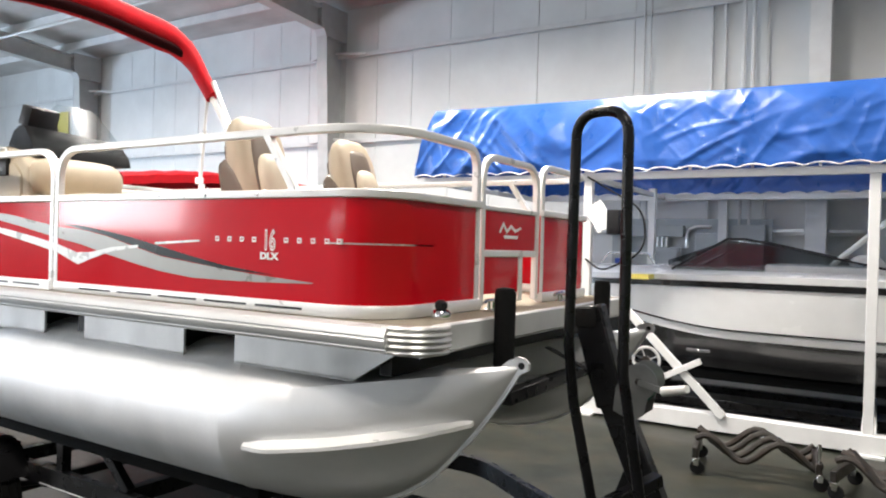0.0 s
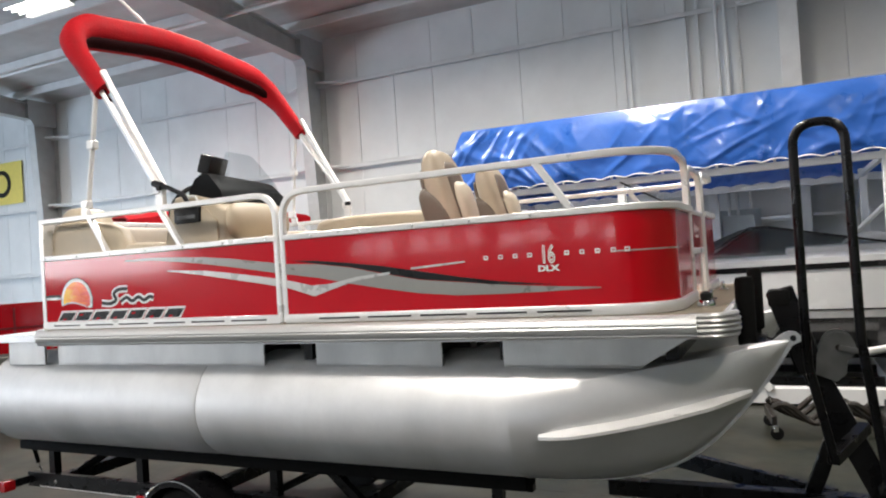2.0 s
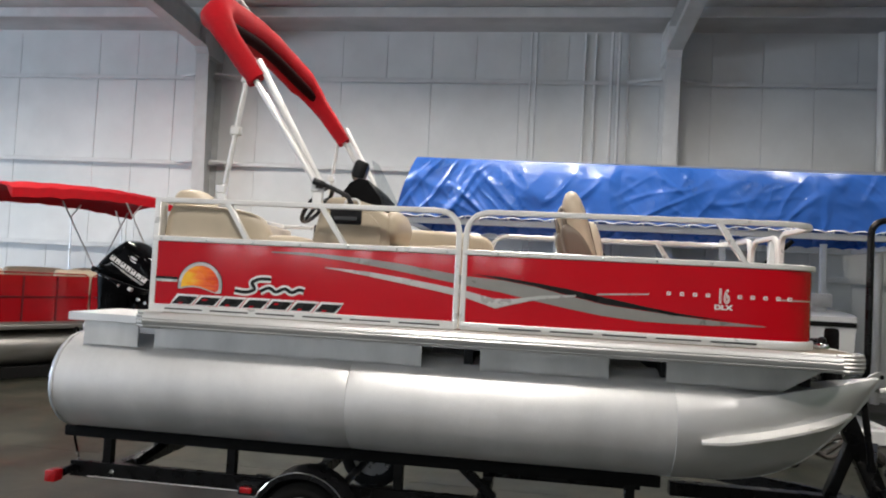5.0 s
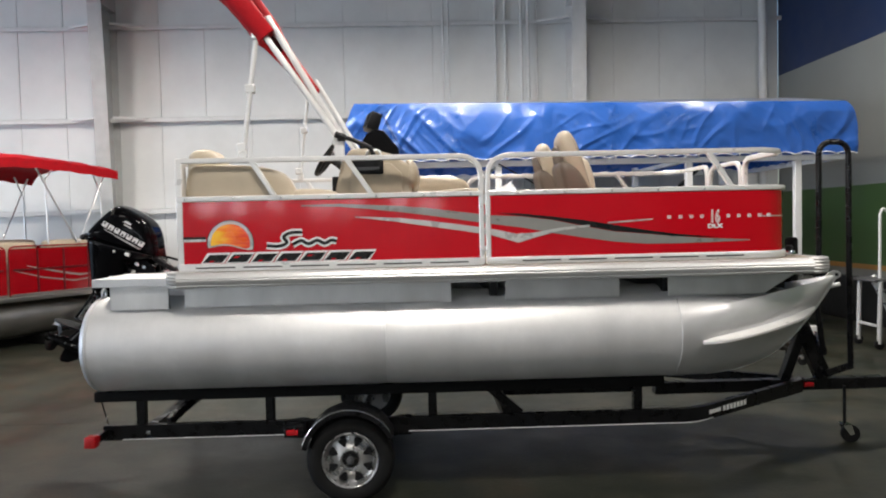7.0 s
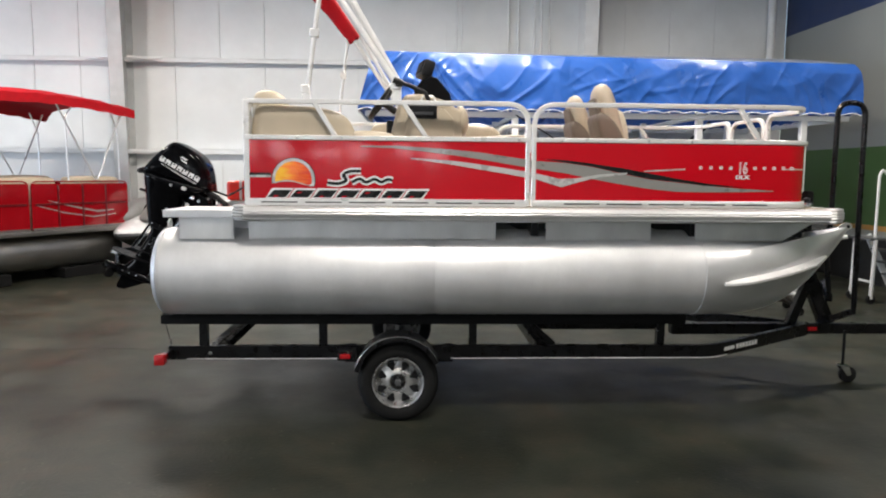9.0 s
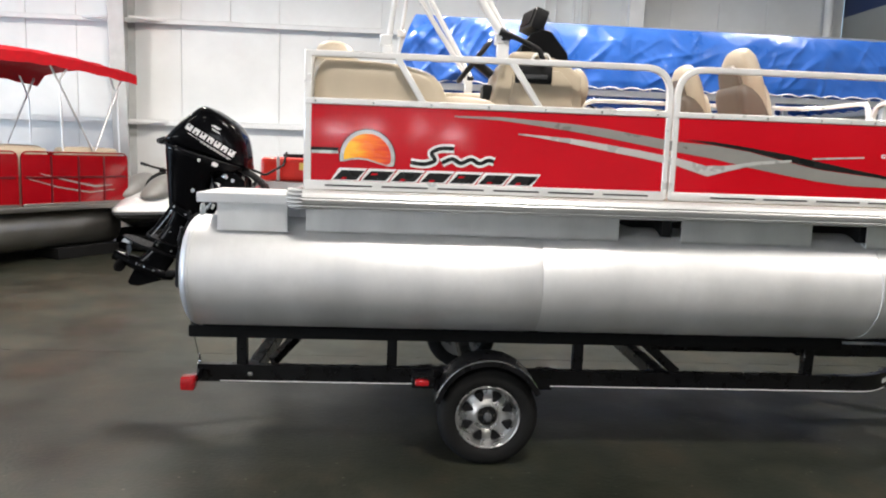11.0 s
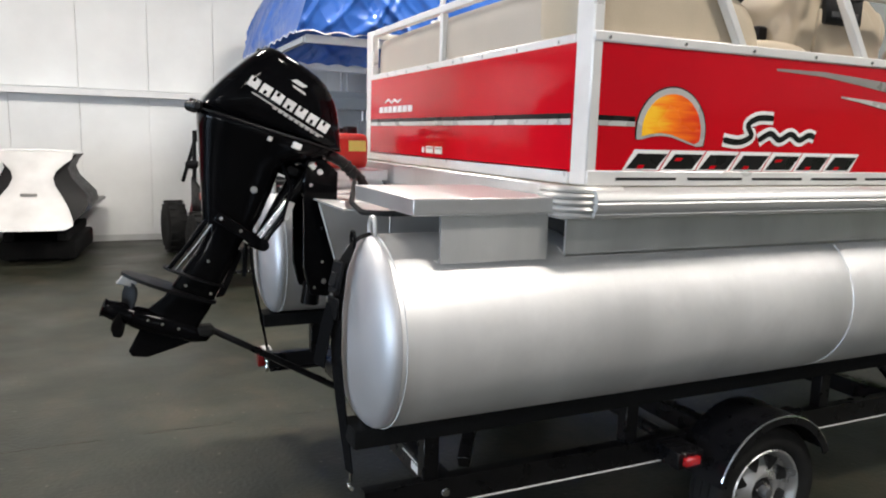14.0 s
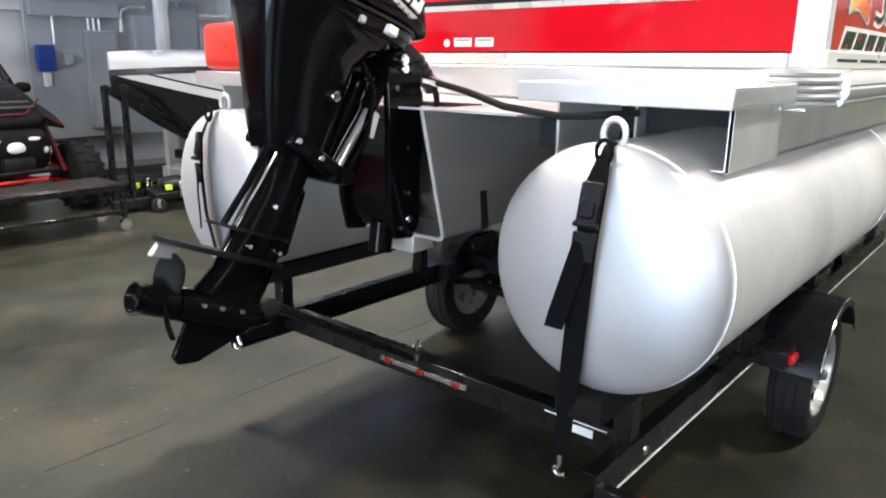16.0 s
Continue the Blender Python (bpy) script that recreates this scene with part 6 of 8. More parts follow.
    for k in range(7):
        u, v = -0.03 + k * 0.0555, 1.085 - k * 0.0083
        on_side(u, v, 0.044, 0.042, 0.008, "letter_block", PRINT_WHITE)
        on_side(u + 0.016, v + (0.0 if k % 2 else 0.022), 0.012, 0.017, 0.003, "letter_gap", MOTOR, -0.183)
    on_side(0.0, 1.06, 0.34, 0.005, 0.0, "pinstripe", PRINT_SILVER)
    for k in range(9):
        on_side(0.1 + k * 0.026, 1.036 - k * 0.0039, 0.018, 0.011, 0.002, "small_mark", PRINT_SILVER)
    on_side(0.13, 1.175, 0.055, 0.014, 0.02, "emblem", PRINT_WHITE, -0.183)
    on_side(0.15, 1.152, 0.06, 0.01, -0.01, "emblem", PRINT_WHITE, -0.183)
    part("side_label", box(0.235, 0.272, -0.196, -0.17, 0.918, 0.945, 0.002), PRINT_WHITE, ob)
    part("side_label", box(0.13, 0.148, -0.186, -0.15, 0.905, 0.925, 0.002), PRINT_SILVER, ob)
    part("bolt", lathe([(0.015, -0.006), (0.018, 0.0), (0.015, 0.03)], (0.165, -0.122, 0.69), "y", 14), CHROME, ob)
    return ob


outboard()
ts = thing("support_rod", (-6.42, 3.44, 0.56), "black support rod between the motor and the trailer", "support rod")
part("rod", rod((-6.43, 3.44, 0.57), (-7.13, YC, 0.985), 0.016, n=12), BLACK, ts)
part("clevis", box(-6.46, -6.39, 3.41, 3.47, 0.555, 0.6, 0.006), DARKMETAL, ts)
part("pin_ring", sweep([(-6.43 + 0.022 * math.cos(2 * math.pi * k / 16), 3.44, 0.625 + 0.022 * math.sin(2 * math.pi * k / 16)) for k in range(16)], ring_profile(0.004, 0.004, 6), closed=True, up=(0, 1, 0)), CHROME, ts)
part("cradle", box(-7.18, -7.1, 3.38, 3.46, 0.95, 1.0, 0.015), RUBBER, ts)


def fuel_tank():
    ob = thing("fuel_tank", (-6.36, 4.2, 1.66), "red plastic fuel tank with a yellow sticker on the stern platform", "fuel tank")
    b = box(-6.61, -6.17, 4.06, 4.54, 1.664, 1.86, 0.045, 3)
    part("body", b, REDPLASTIC, ob, "", 60)
    h = box(-6.46, -6.24, 4.27, 4.33, 1.858, 1.89, 0.012, 2)
    part("handle", h, BLACK_PLASTIC, ob)
    part("cap", lathe([(0.035, 1.845), (0.04, 1.86), (0.04, 1.895), (0.03, 1.9)], (-6.24, 4.2, 0), "z", 16), BLACK_PLASTIC, ob)
    part("sticker", box(-6.29, -6.19, 4.052, 4.07, 1.76, 1.82, 0.002), YELLOW, ob)
    part("strap", box(-6.475, -6.45, 4.05, 4.54, 1.664, 1.868, 0.002), GREYVINYL_LIGHT, ob, "pale webbing strap")
    part("hose", tube([(-6.4, 4.1, 1.9), (-6.4, 3.95, 1.8), (-6.5, 3.7, 1.72), (-6.65, 3.5, 1.8)], 0.01, 0.08, n=8), RUBBER, ob)


fuel_tank()

# ---- seats, helm and folding top on the boat ----
DECK_Z = 1.698


def lounge(name, at, label, cushions):
    ob = thing(name, at, label, "boat seat")
    for nm, bm, mat, lab in cushions:
        part(nm, bm, mat, ob, lab, 60)
    return ob


def stern_lounge():
    near_back = pillow([(-5.96, 1.95), (-5.96, 2.44), (-5.8, 2.45), (-5.38, 2.43), (-5.2, 2.34), (-5.12, 1.95)], "y", 2.325, 0.07, 5, 9, 2)
    stern_back = pillow([(2.27, 1.95), (2.27, 2.4), (2.4, 2.44), (4.44, 2.44), (4.57, 2.4), (4.57, 1.95)], "x", -5.9, 0.075, 5, 9, 2)
    corner = pillow([(-5.98, 2.1), (-5.985, 2.5), (-5.93, 2.575), (-5.8, 2.57), (-5.72, 2.5), (-5.68, 2.3), (-5.68, 2.1)], "y", 2.5, 0.17, 3.5, 11, 2)
    seat = box(-5.95, -5.25, 2.42, 4.42, 1.99, 2.1, 0.04, 3)
    base = box(-5.93, -5.27, 2.3, 4.54, DECK_Z, 1.99, 0.01)
    arm = pillow([(-5.24, 1.95), (-5.24, 2.24), (-5.18, 2.27), (-4.95, 2.26), (-4.88, 2.22), (-4.88, 1.95)], "y", 2.36, 0.1, 5, 9, 2)
    lounge("stern_lounge", (-5.6, YC, DECK_Z), "beige vinyl corner lounge across the stern with a raised headrest", [
        ("base", base, GREYVINYL, ""), ("backrest", near_back, BEIGE, ""), ("backrest", stern_back, GREYVINYL, "plain backing of the stern backrest"),
        ("headrest", corner, BEIGE, "rounded headrest"), ("seat", seat, BEIGE, ""), ("armrest", arm, BEIGE, "")])


stern_lounge()


def far_lounge():
    back = pillow([(-5.2, 2.0), (-5.22, 2.4), (-5.1, 2.49), (-3.95, 2.475), (-3.8, 2.38), (-3.78, 2.0)], "y", 4.5, 0.085, 5, 9, 2)
    seat = box(-5.15, -3.8, 3.98, 4.44, 1.99, 2.1, 0.04, 3)
    base = box(-5.13, -3.82, 4.0, 4.54, DECK_Z, 1.99, 0.01)
    lounge("side_lounge", (-4.48, 4.27, DECK_Z), "beige vinyl side bench beside the helm", [("base", base, GREYVINYL, ""), ("seat", seat, BEIGE, ""), ("backrest", back, BEIGE, "")])
    seat = pillow([(-4.42, 2.0), (-4.42, 2.2), (-4.35, 2.24), (-3.98, 2.23), (-3.93, 2.15), (-3.93, 2.0)], "y", 2.65, 0.34, 6, 9, 2)
    bolster = pillow([(-4.42, 2.2), (-4.44, 2.4), (-4.41, 2.48), (-4.36, 2.48), (-4.31, 2.38), (-4.33, 2.24)], "y", 2.66, 0.3, 4, 9, 2)
    top = pillow([(-4.3, 2.2), (-4.28, 2.23), (-3.98, 2.26), (-3.84, 2.25), (-3.82, 2.2)], "y", 2.62, 0.22, 4, 9, 2)
    base = box(-4.4, -3.95, 2.34, 2.96, DECK_Z, 2.0, 0.01)
    lounge("helm_front_seat", (-4.18, 2.65, DECK_Z), "beige vinyl seat with a soft bolster in front of the helm", [("base", base, GREYVINYL, ""), ("seat", seat, BEIGE, ""), ("bolster", bolster, BEIGE, ""), ("cushion", top, BEIGE, "")])


far_lounge()


def helm():
    ob = thing("helm_console", (-4.62, 2.65, DECK_Z), "beige helm console with a black dash, wheel and smoked windscreen", "helm console")
    body = prism([(-4.9, DECK_Z), (-4.92, 2.25), (-4.87, 2.46), (-4.81, 2.545), (-4.68, 2.55), (-4.5, 2.5), (-4.38, 2.42), (-4.36, DECK_Z)], "y", 2.35, 2.98, 0.03, seg=3)
    part("body", body, BEIGE, ob)
    side = prism([(-4.82, 2.2), (-4.8, 2.42), (-4.52, 2.44), (-4.44, 2.36), (-4.44, 2.2)], "y", 2.335, 2.36, 0.012, seg=2)
    part("side_pad", side, BEIGE, ob)
    # dash: a wedge that falls towards the middle of the boat
    secs = []
    for y, k in ((2.42, 0.98), (2.44, 1.02), (2.75, 0.95), (3.06, 0.86), (3.08, 0.8)):
        secs.append([(x, y, 2.48 + (z - 2.48) * k) for x, z in ((-4.74, 2.48), (-4.745, 2.58), (-4.69, 2.66), (-4.63, 2.69), (-4.57, 2.68), (-4.47, 2.56), (-4.45, 2.48))])
    part("dash", loft(secs), DASH, ob, "black moulded dash", 60)
    ff = box(-0.045, 0.045, -0.11, 0.11, -0.065, 0.065, 0.016, 2)
    bmesh.ops.transform(ff, matrix=pose(-4.655, 2.56, 2.755, 0, 18, 12), verts=ff.verts)
    finder = part("fish_finder", ff, BLACK_PLASTIC, ob)
    gl = box(-0.052, -0.046, -0.09, 0.09, -0.045, 0.05, 0.002)
    bmesh.ops.transform(gl, matrix=pose(-4.655, 2.56, 2.755, 0, 18, 12), verts=gl.verts)
    part("screen", gl, DASH, finder)
    part("dash_mark", box(-4.6, -4.56, 2.6, 2.86, 2.655, 2.662, 0.0), PRINT_GREY, ob)
    w = bmesh.new()
    secs = []
    for k in range(13):
        s = k / 12
        y = 2.44 + 0.58 * s
        bow = 0.03 * math.sin(math.pi * s)
        h = 0.29 * min(1.0, 0.3 + s * 2.2, 0.3 + (1 - s) * 3.2)
        x0 = -4.46 + bow
        secs.append([(x0, y, 2.55), (x0 + 0.006, y, 2.55), (x0 - 0.56 * h + 0.006, y, 2.56 + h), (x0 - 0.56 * h, y, 2.56 + h)])
    loft(secs, bm=w)
    part("windscreen", w, CLEAR, ob, "smoked acrylic windscreen")
    # wheel
    centre = Vector((-5.0, 2.68, 2.52))
    axis = Vector((-0.8, 0, 0.6)).normalized()
    q = axis.to_track_quat("Z", "Y").to_matrix()
    ringp = [centre + q @ Vector((0.16 * math.cos(2 * math.pi * k / 28), 0.16 * math.sin(2 * math.pi * k / 28), 0)) for k in range(28)]
    wheel_ob = part("steering_wheel", sweep(ringp, ring_profile(0.016, 0.016, 8), closed=True, up=axis), BLACK_PLASTIC, ob)
    sp = bmesh.new()
    for k in range(3):
        a = 2 * math.pi * k / 3 + 0.5
        rod(centre, centre + q @ Vector((0.155 * math.cos(a), 0.155 * math.sin(a), 0)), 0.013, bm=sp)
    rod(centre - axis * 0.14, centre + axis * 0.015, 0.03, bm=sp)
    part("spokes", sp, BLACK_PLASTIC, wheel_ob)
    t = bmesh.new()
    box(-4.79, -4.57, 2.315, 2.345, 2.36, 2.47, 0.012, 2, bm=t)
    tube([(-4.62, 2.3, 2.46), (-4.66, 2.28, 2.545), (-4.78, 2.27, 2.6), (-4.86, 2.27, 2.625)], 0.016, 0.05, bm=t)
    rod((-4.83, 2.27, 2.615), (-4.9, 2.27, 2.64), 0.024, bm=t)
    part("throttle", t, BLACK_PLASTIC, ob, "black throttle box and lever")
    part("switch_panel", box(-4.76, -4.6, 2.311, 2.317, 2.385, 2.41, 0.002), GREYPLASTIC, ob)
    part("hatch", box(-4.96, -4.9, 2.5, 2.66, 2.18, 2.36, 0.01), BLACK_PLASTIC, ob)
    part("cup_rim", tube([(-4.7, 2.33, 2.47), (-4.68, 2.33, 2.53), (-4.6, 2.33, 2.53), (-4.58, 2.33, 2.47)], 0.009, 0.03), RAIL, ob)


helm()


def fishing_seat():
    ob = thing("fishing_seat", (0, 0, DECK_Z), "beige and taupe folding fishing chair on a pedestal", "fishing chair", "fishing chairs at the bow")
    part("pedestal", lathe([(0.16, DECK_Z), (0.16, DECK_Z + 0.012), (0.04, DECK_Z + 0.03), (0.035, 2.02), (0.07, 2.03)], (0.12, 0, 0), "z", 18), CHROME, ob)
    part("seat", pillow([(-0.08, 2.02), (-0.08, 2.1), (0.0, 2.13), (0.3, 2.12), (0.36, 2.08), (0.34, 2.02)], "y", 0, 0.23, 5, 11, 2), BEIGE, ob, "", 60)
    part("backrest", pillow([(-0.02, 2.1), (-0.08, 2.3), (-0.16, 2.6), (-0.13, 2.71), (-0.06, 2.72), (0.0, 2.62), (0.08, 2.35), (0.14, 2.14), (0.08, 2.08)], "y", 0, 0.2, 3.5, 13, 2), BEIGE, ob, "", 60)
    part("lower_wrap", pillow([(-0.06, 2.08), (-0.13, 2.3), (-0.165, 2.46), (-0.07, 2.47), (0.03, 2.37), (0.11, 2.18), (0.09, 2.08)], "y", 0, 0.209, 8, 11, 2), TAUPE, ob, "taupe lower back wrap", 60)
    part("back_shell", pillow([(-0.04, 2.1), (-0.1, 2.3), (-0.175, 2.58), (-0.15, 2.6), (-0.06, 2.35), (0.02, 2.12)], "y", 0, 0.16, 5, 9, 1), TAUPE, ob)
    # taupe panel stands in for the shadowed recess of the backrest
    part("recess_shade", pillow([(-0.04, 2.64), (0.006, 2.63), (0.152, 2.14), (0.05, 2.14)], "y", 0, 0.115, 5, 11, 2), TAUPE, ob, "taupe panel for the shadowed centre recess", 60)
    part("lumbar_pad", pillow([(0.05, 2.13), (0.178, 2.13), (0.15, 2.34), (0.105, 2.48), (0.05, 2.51), (0.02, 2.48)], "y", 0, 0.098, 3, 11, 2), CREAM, ob, "cream lumbar pad", 60)
    for s in (-1, 1):
        part("hinge", box(-0.03, 0.05, 0.2 * s - 0.01, 0.2 * s + 0.01, 2.04, 2.16, 0.004), CHROME, ob)
    return ob


chair = fishing_seat()
chair.matrix_world = pose(-3.07, 2.97, DECK_Z)
copy_thing(chair, pose(-3.09, 3.88, DECK_Z))


def folding_top():
    ob = thing("folding_canopy", (-5.0, YC, ZR), "folded red canvas top in its cover on white tube bows", "boat canopy")
    lo, hi = 2.3, 2 * YC - 2.3
    arch = bend([(-5.36, lo, 3.33), (-5.76, lo, 3.86), (-5.86, YC, 4.02), (-5.76, hi, 3.86), (-5.36, hi, 3.33)], [0.36, 2.4, 0.36], 9)
    n = len(arch)
    scales = [0.5 + 0.5 * min(1, min(i, n - 1 - i) / 9) for i in range(n)]
    prof = ring_profile(0.105, 0.14, 16, 2.4)
    boot = sweep(arch, prof, up=(0.81, 0, 0.58), scales=scales)
    for v in boot.verts:
        w = noise.noise(v.co * 7.0) * 0.008 + noise.noise(v.co * 19) * 0.003
        v.co += Vector((w, w * 0.5, w))
    part("canvas_cover", boot, REDCLOTH, ob, "red canvas storage sleeve", 80)
    # dark strip for the fringe and the shade under the sleeve
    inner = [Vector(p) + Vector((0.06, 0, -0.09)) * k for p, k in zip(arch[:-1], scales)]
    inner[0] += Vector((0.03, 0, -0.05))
    part("fringe_shade", sweep(inner, ring_profile(0.03, 0.05, 12, 2.4), up=(0.81, 0, 0.58), scales=scales[:-1]), DARKRED, ob, "dark red fringe and shaded underside of the sleeve", 80)
    for y, s in ((lo, 1), (hi, -1)):
        foot = Vector((-4.87, y, 2.6))
        for dx, dz in ((0.0, 0.0), (0.075, 0.05)):
            part("bow_tube", rod(foot + Vector((dx * 0.3, s * 0.012 * (1 if dx else -1), 0)), Vector((-5.43 + dx, y, 3.42 + dz)), 0.023), RAIL, ob)
        part("bow_tube", rod((-5.43, y, 3.36), (-5.54, y - s * 0.03, 2.53), 0.018), RAIL, ob)
        part("bow_tube", rod((-5.36, y + s * 0.02, 3.3), (-5.16, y + s * 0.02, 3.02), 0.012), RAIL, ob)
        for p in ((-5.475, y - s * 0.01, 2.97), (-5.54, y - s * 0.03, 2.56), (-5.42, y, 3.34), (-4.88, y, 2.6)):
            p = Vector(p)
            part("fitting", box(p.x - 0.045, p.x + 0.025, p.y - 0.026, p.y + 0.026, p.z - 0.032, p.z + 0.032, 0.008), RAIL, ob)
        part("mount", box(-4.91, -4.84, y - 0.02, y + 0.02, ZR, 2.6, 0.006), RAIL, ob)
        part("mount", box(-5.57, -5.51, y - s * 0.05 - 0.018, y - s * 0.05 + 0.018, ZR, 2.53, 0.005), RAIL, ob)
        part("lever_knob", box(-4.89, -4.83, y - 0.035, y - 0.01, 2.59, 2.63, 0.008), BLACK_PLASTIC, ob)
    part("stern_light_pole", rod((-5.8, YC - 0.3, 4.1), (-6.02, YC - 0.5, 4.42), 0.014), RAIL, ob, "short white light pole")
    part("light_cap", lathe([(0.02, 4.4), (0.032, 4.41), (0.032, 4.47), (0.015, 4.485)], (-6.02, YC - 0.5, 0), "z", 12), BLACK_PLASTIC, ob)


folding_top()

# ---- boat lift with its blue canopy ----
def lift():
    ob = thing("boat_lift", (-1.5, 10.0, 0), "white steel boat lift with a blue vinyl canopy", "boat lift")
    for y in (8.45, 11.3):
        part("base_beam", box(-3.2, 2.0, y - 0.08, y + 0.08, 0.03, 0.22, 0.008), WHITE_STEEL, ob)
    for x in (-3.1, -0.08, 1.66):
        part("cross_beam", box(x - 0.07, x + 0.07, 8.45, 11.3, 0.05, 0.2, 0.006), WHITE_STEEL, ob)
        for y in (8.45, 11.3):
            part("post", box(x - 0.05, x + 0.05, y - 0.05, y + 0.05, 0.2, 3.0, 0.006), WHITE_STEEL, ob)
            part("foot", box(x - 0.15, x + 0.15, y - 0.15, y + 0.15, 0.0, 0.03, 0.003), WHITE_STEEL, ob)
    for y in (8.42, 11.95):
        part("canopy_beam", box(-5.5, 2.4, y - 0.03, y + 0.03, 2.86, 2.95, 0.005), WHITE_STEEL, ob)
    for x in (-5.48, -3.1, -0.1, 2.4):
        part("canopy_beam", box(x - 0.03, x + 0.03, 8.46, 11.91, 2.87, 2.94, 0.005), WHITE_STEEL, ob)
    for k in range(12):
        x = -5.2 + k * 0.66
        part("canopy_upright", rod((x, 8.44, 2.95), (x, 8.5, 3.78), 0.016, n=8), WHITE_STEEL, ob)
    # canopy: wrinkled box of vinyl with a scalloped hem
    can_base = ORIGIN[ob]
    x0, x1, y0, y1, zt, zb = -5.62, 2.55, 8.32, 12.05, 3.92, 2.955
    bm = bmesh.new()
    ring = []
    nx, ny = 420, 170
    for i in range(nx):
        ring.append((x0 + (x1 - x0) * i / nx, y0))
    for i in range(ny):
        ring.append((x1, y0 + (y1 - y0) * i / ny))
    for i in range(nx):
        ring.append((x1 - (x1 - x0) * i / nx, y1))
    for i in range(ny):
        ring.append((x0, y1 - (y1 - y0) * i / ny))
    levels = 40
    cos_sin = {k: (math.cos(radians(k)), math.sin(radians(k))) for k in (52, -38, 60, -50, 20)}
    rows = []
    for j in range(levels + 1):
        s = j / levels
        row = []
        for i, (x, y) in enumerate(ring):
            ztop = zt - 0.09 * (x - x0) / (x1 - x0)
            z = ztop - 0.05 + (zb - ztop + 0.05) * s
            per = i * 0.0195
            hem = 0.035 * abs(math.sin(per * 9.6)) if j == levels else 0.0
            cy, cx = (y0 + y1) / 2, (x0 + x1) / 2
            tuck = 0.09 * (1 - s) ** 6
            px, py = x + (cx - x) * tuck * 0.12 + 0.26 * (1 - s) * max(0.0, 1 - (x - x0) / 1.2) - 0.1 * (1 - s) ** 5 * max(0.0, 1 - (x1 - x) / 0.6), y + (cy - y) * tuck * 0.3
            p = Vector((px, py, z + hem))
            q = Vector((per, z, 3.0))
            w = noise.noise(q * 0.9) * 0.03
            for turn, f, along, size, seed in ((52, 1.6, 0.28, 0.05, 1.0), (-38, 2.2, 0.3, 0.034, 7.0), (60, 3.4, 0.3, 0.026, 13.0), (-50, 5.0, 0.35, 0.014, 19.0), (20, 4.2, 0.25, 0.014, 29.0)):
                c, d = cos_sin[turn]
                u, v = per * c + z * d, z * c - per * d
                crease = abs(noise.noise(Vector((u * f * along, v * f + 0.4 * noise.noise(Vector((u, v, seed + 3))), seed))))
                here = max(0.0, 0.35 + 1.3 * noise.noise(Vector((per * 0.7, z * 1.1, seed + 40))))
                w += size * here * (max(0.0, 1 - crease * 5.5) + 0.35 * max(0.0, 1 - crease * 2.2))
            w *= min(1.0, 0.08 + s * 4.5) * min(1.0, (1.04 - s) * 6)
            n = Vector((0, -1, 0)) if y == y0 else Vector((0, 1, 0)) if y == y1 else Vector((-1 if x == x0 else 1, 0, 0))
            row.append(bm.verts.new(p + n * w))
        rows.append(row)
    m = len(ring)
    for r0, r1 in zip(rows, rows[1:]):
        for k in range(m):
            bm.faces.new((r0[k], r0[(k + 1) % m], r1[(k + 1) % m], r1[k]))
    # roof, a little crowned: unseen, of paler vinyl that lets light through below
    can = part("canopy", bm, BLUE, ob, "wrinkled shiny blue vinyl canopy", 60)
    bm = bmesh.new()
    edge = [Vector(v.co) + can_base for v in can.data.vertices][: len(ring)]
    rows[0] = prev = [bm.verts.new(p + Vector((0, 0, -0.004))) for p in edge]
    for t in (0.25, 0.5, 0.75, 0.97):
        row = []
        for k in range(m):
            c = rows[0][k].co
            cc = Vector(((x0 + x1) / 2 + (c.x - (x0 + x1) / 2) * 0.75, (y0 + y1) / 2, zt + 0.16))
            p = c.lerp(cc, t)
            p.z = c.z + (cc.z - c.z) * math.sin(t * math.pi / 2)
            row.append(bm.verts.new(p))
        for k in range(m):
            bm.faces.new((row[k], row[(k + 1) % m], prev[(k + 1) % m], prev[k]))
        prev = row
    bm.faces.new(prev[::-1])
    part("light_passing_top", bm, TOP_SHEET, ob, "unseen canopy top, made translucent to pass light below", 60)
    hem = []
    for i, (x, y) in enumerate(ring):
        hem.append((x, y, zb + 0.035 * abs(math.sin(i * 0.0195 * 9.6)) - 0.006))
    part("hem", sweep([(x + (0.0), y - 0.02 if y == y0 else y, z) for x, y, z in hem], ring_profile(0.008, 0.008, 5), closed=True), PRINT_WHITE, ob, "white scalloped hem")
    # end frame with winch, arms and a tag
    wheel_rim = part("winch_wheel", sweep([(-2.3 + 0.15 * math.cos(2 * math.pi * k / 28), 8.3, 0.75 + 0.15 * math.sin(2 * math.pi * k / 28)) for k in range(28)], ring_profile(0.018, 0.014, 8), closed=True, up=(0, 1, 0)), RUB, ob, "silver winch wheel")
    part("hub", lathe([(0.02, -0.03), (0.05, -0.03), (0.055, 0.0), (0.05, 0.03), (0.02, 0.03)], (-2.3, 8.3, 0.75), "y", 18), DARKMETAL, wheel_rim)
    for k in range(4):
        a = math.pi / 2 * k + 0.4
        part("spoke", bar((-2.3, 8.3, 0.75), (-2.3 + 0.14 * math.cos(a), 8.3, 0.75 + 0.14 * math.sin(a)), 0.01, 0.03, 0.002, up=(0, 1, 0)), RUB, wheel_rim)
    part("brace", bar((-2.55, 8.36, 1.3), (-1.45, 8.36, 0.2), 0.05, 0.09, 0.005), WHITE_STEEL, ob)
    part("brace", bar((-2.1, 8.33, 0.58), (-1.7, 8.33, 0.8), 0.04, 0.07, 0.005), WHITE_STEEL, ob)
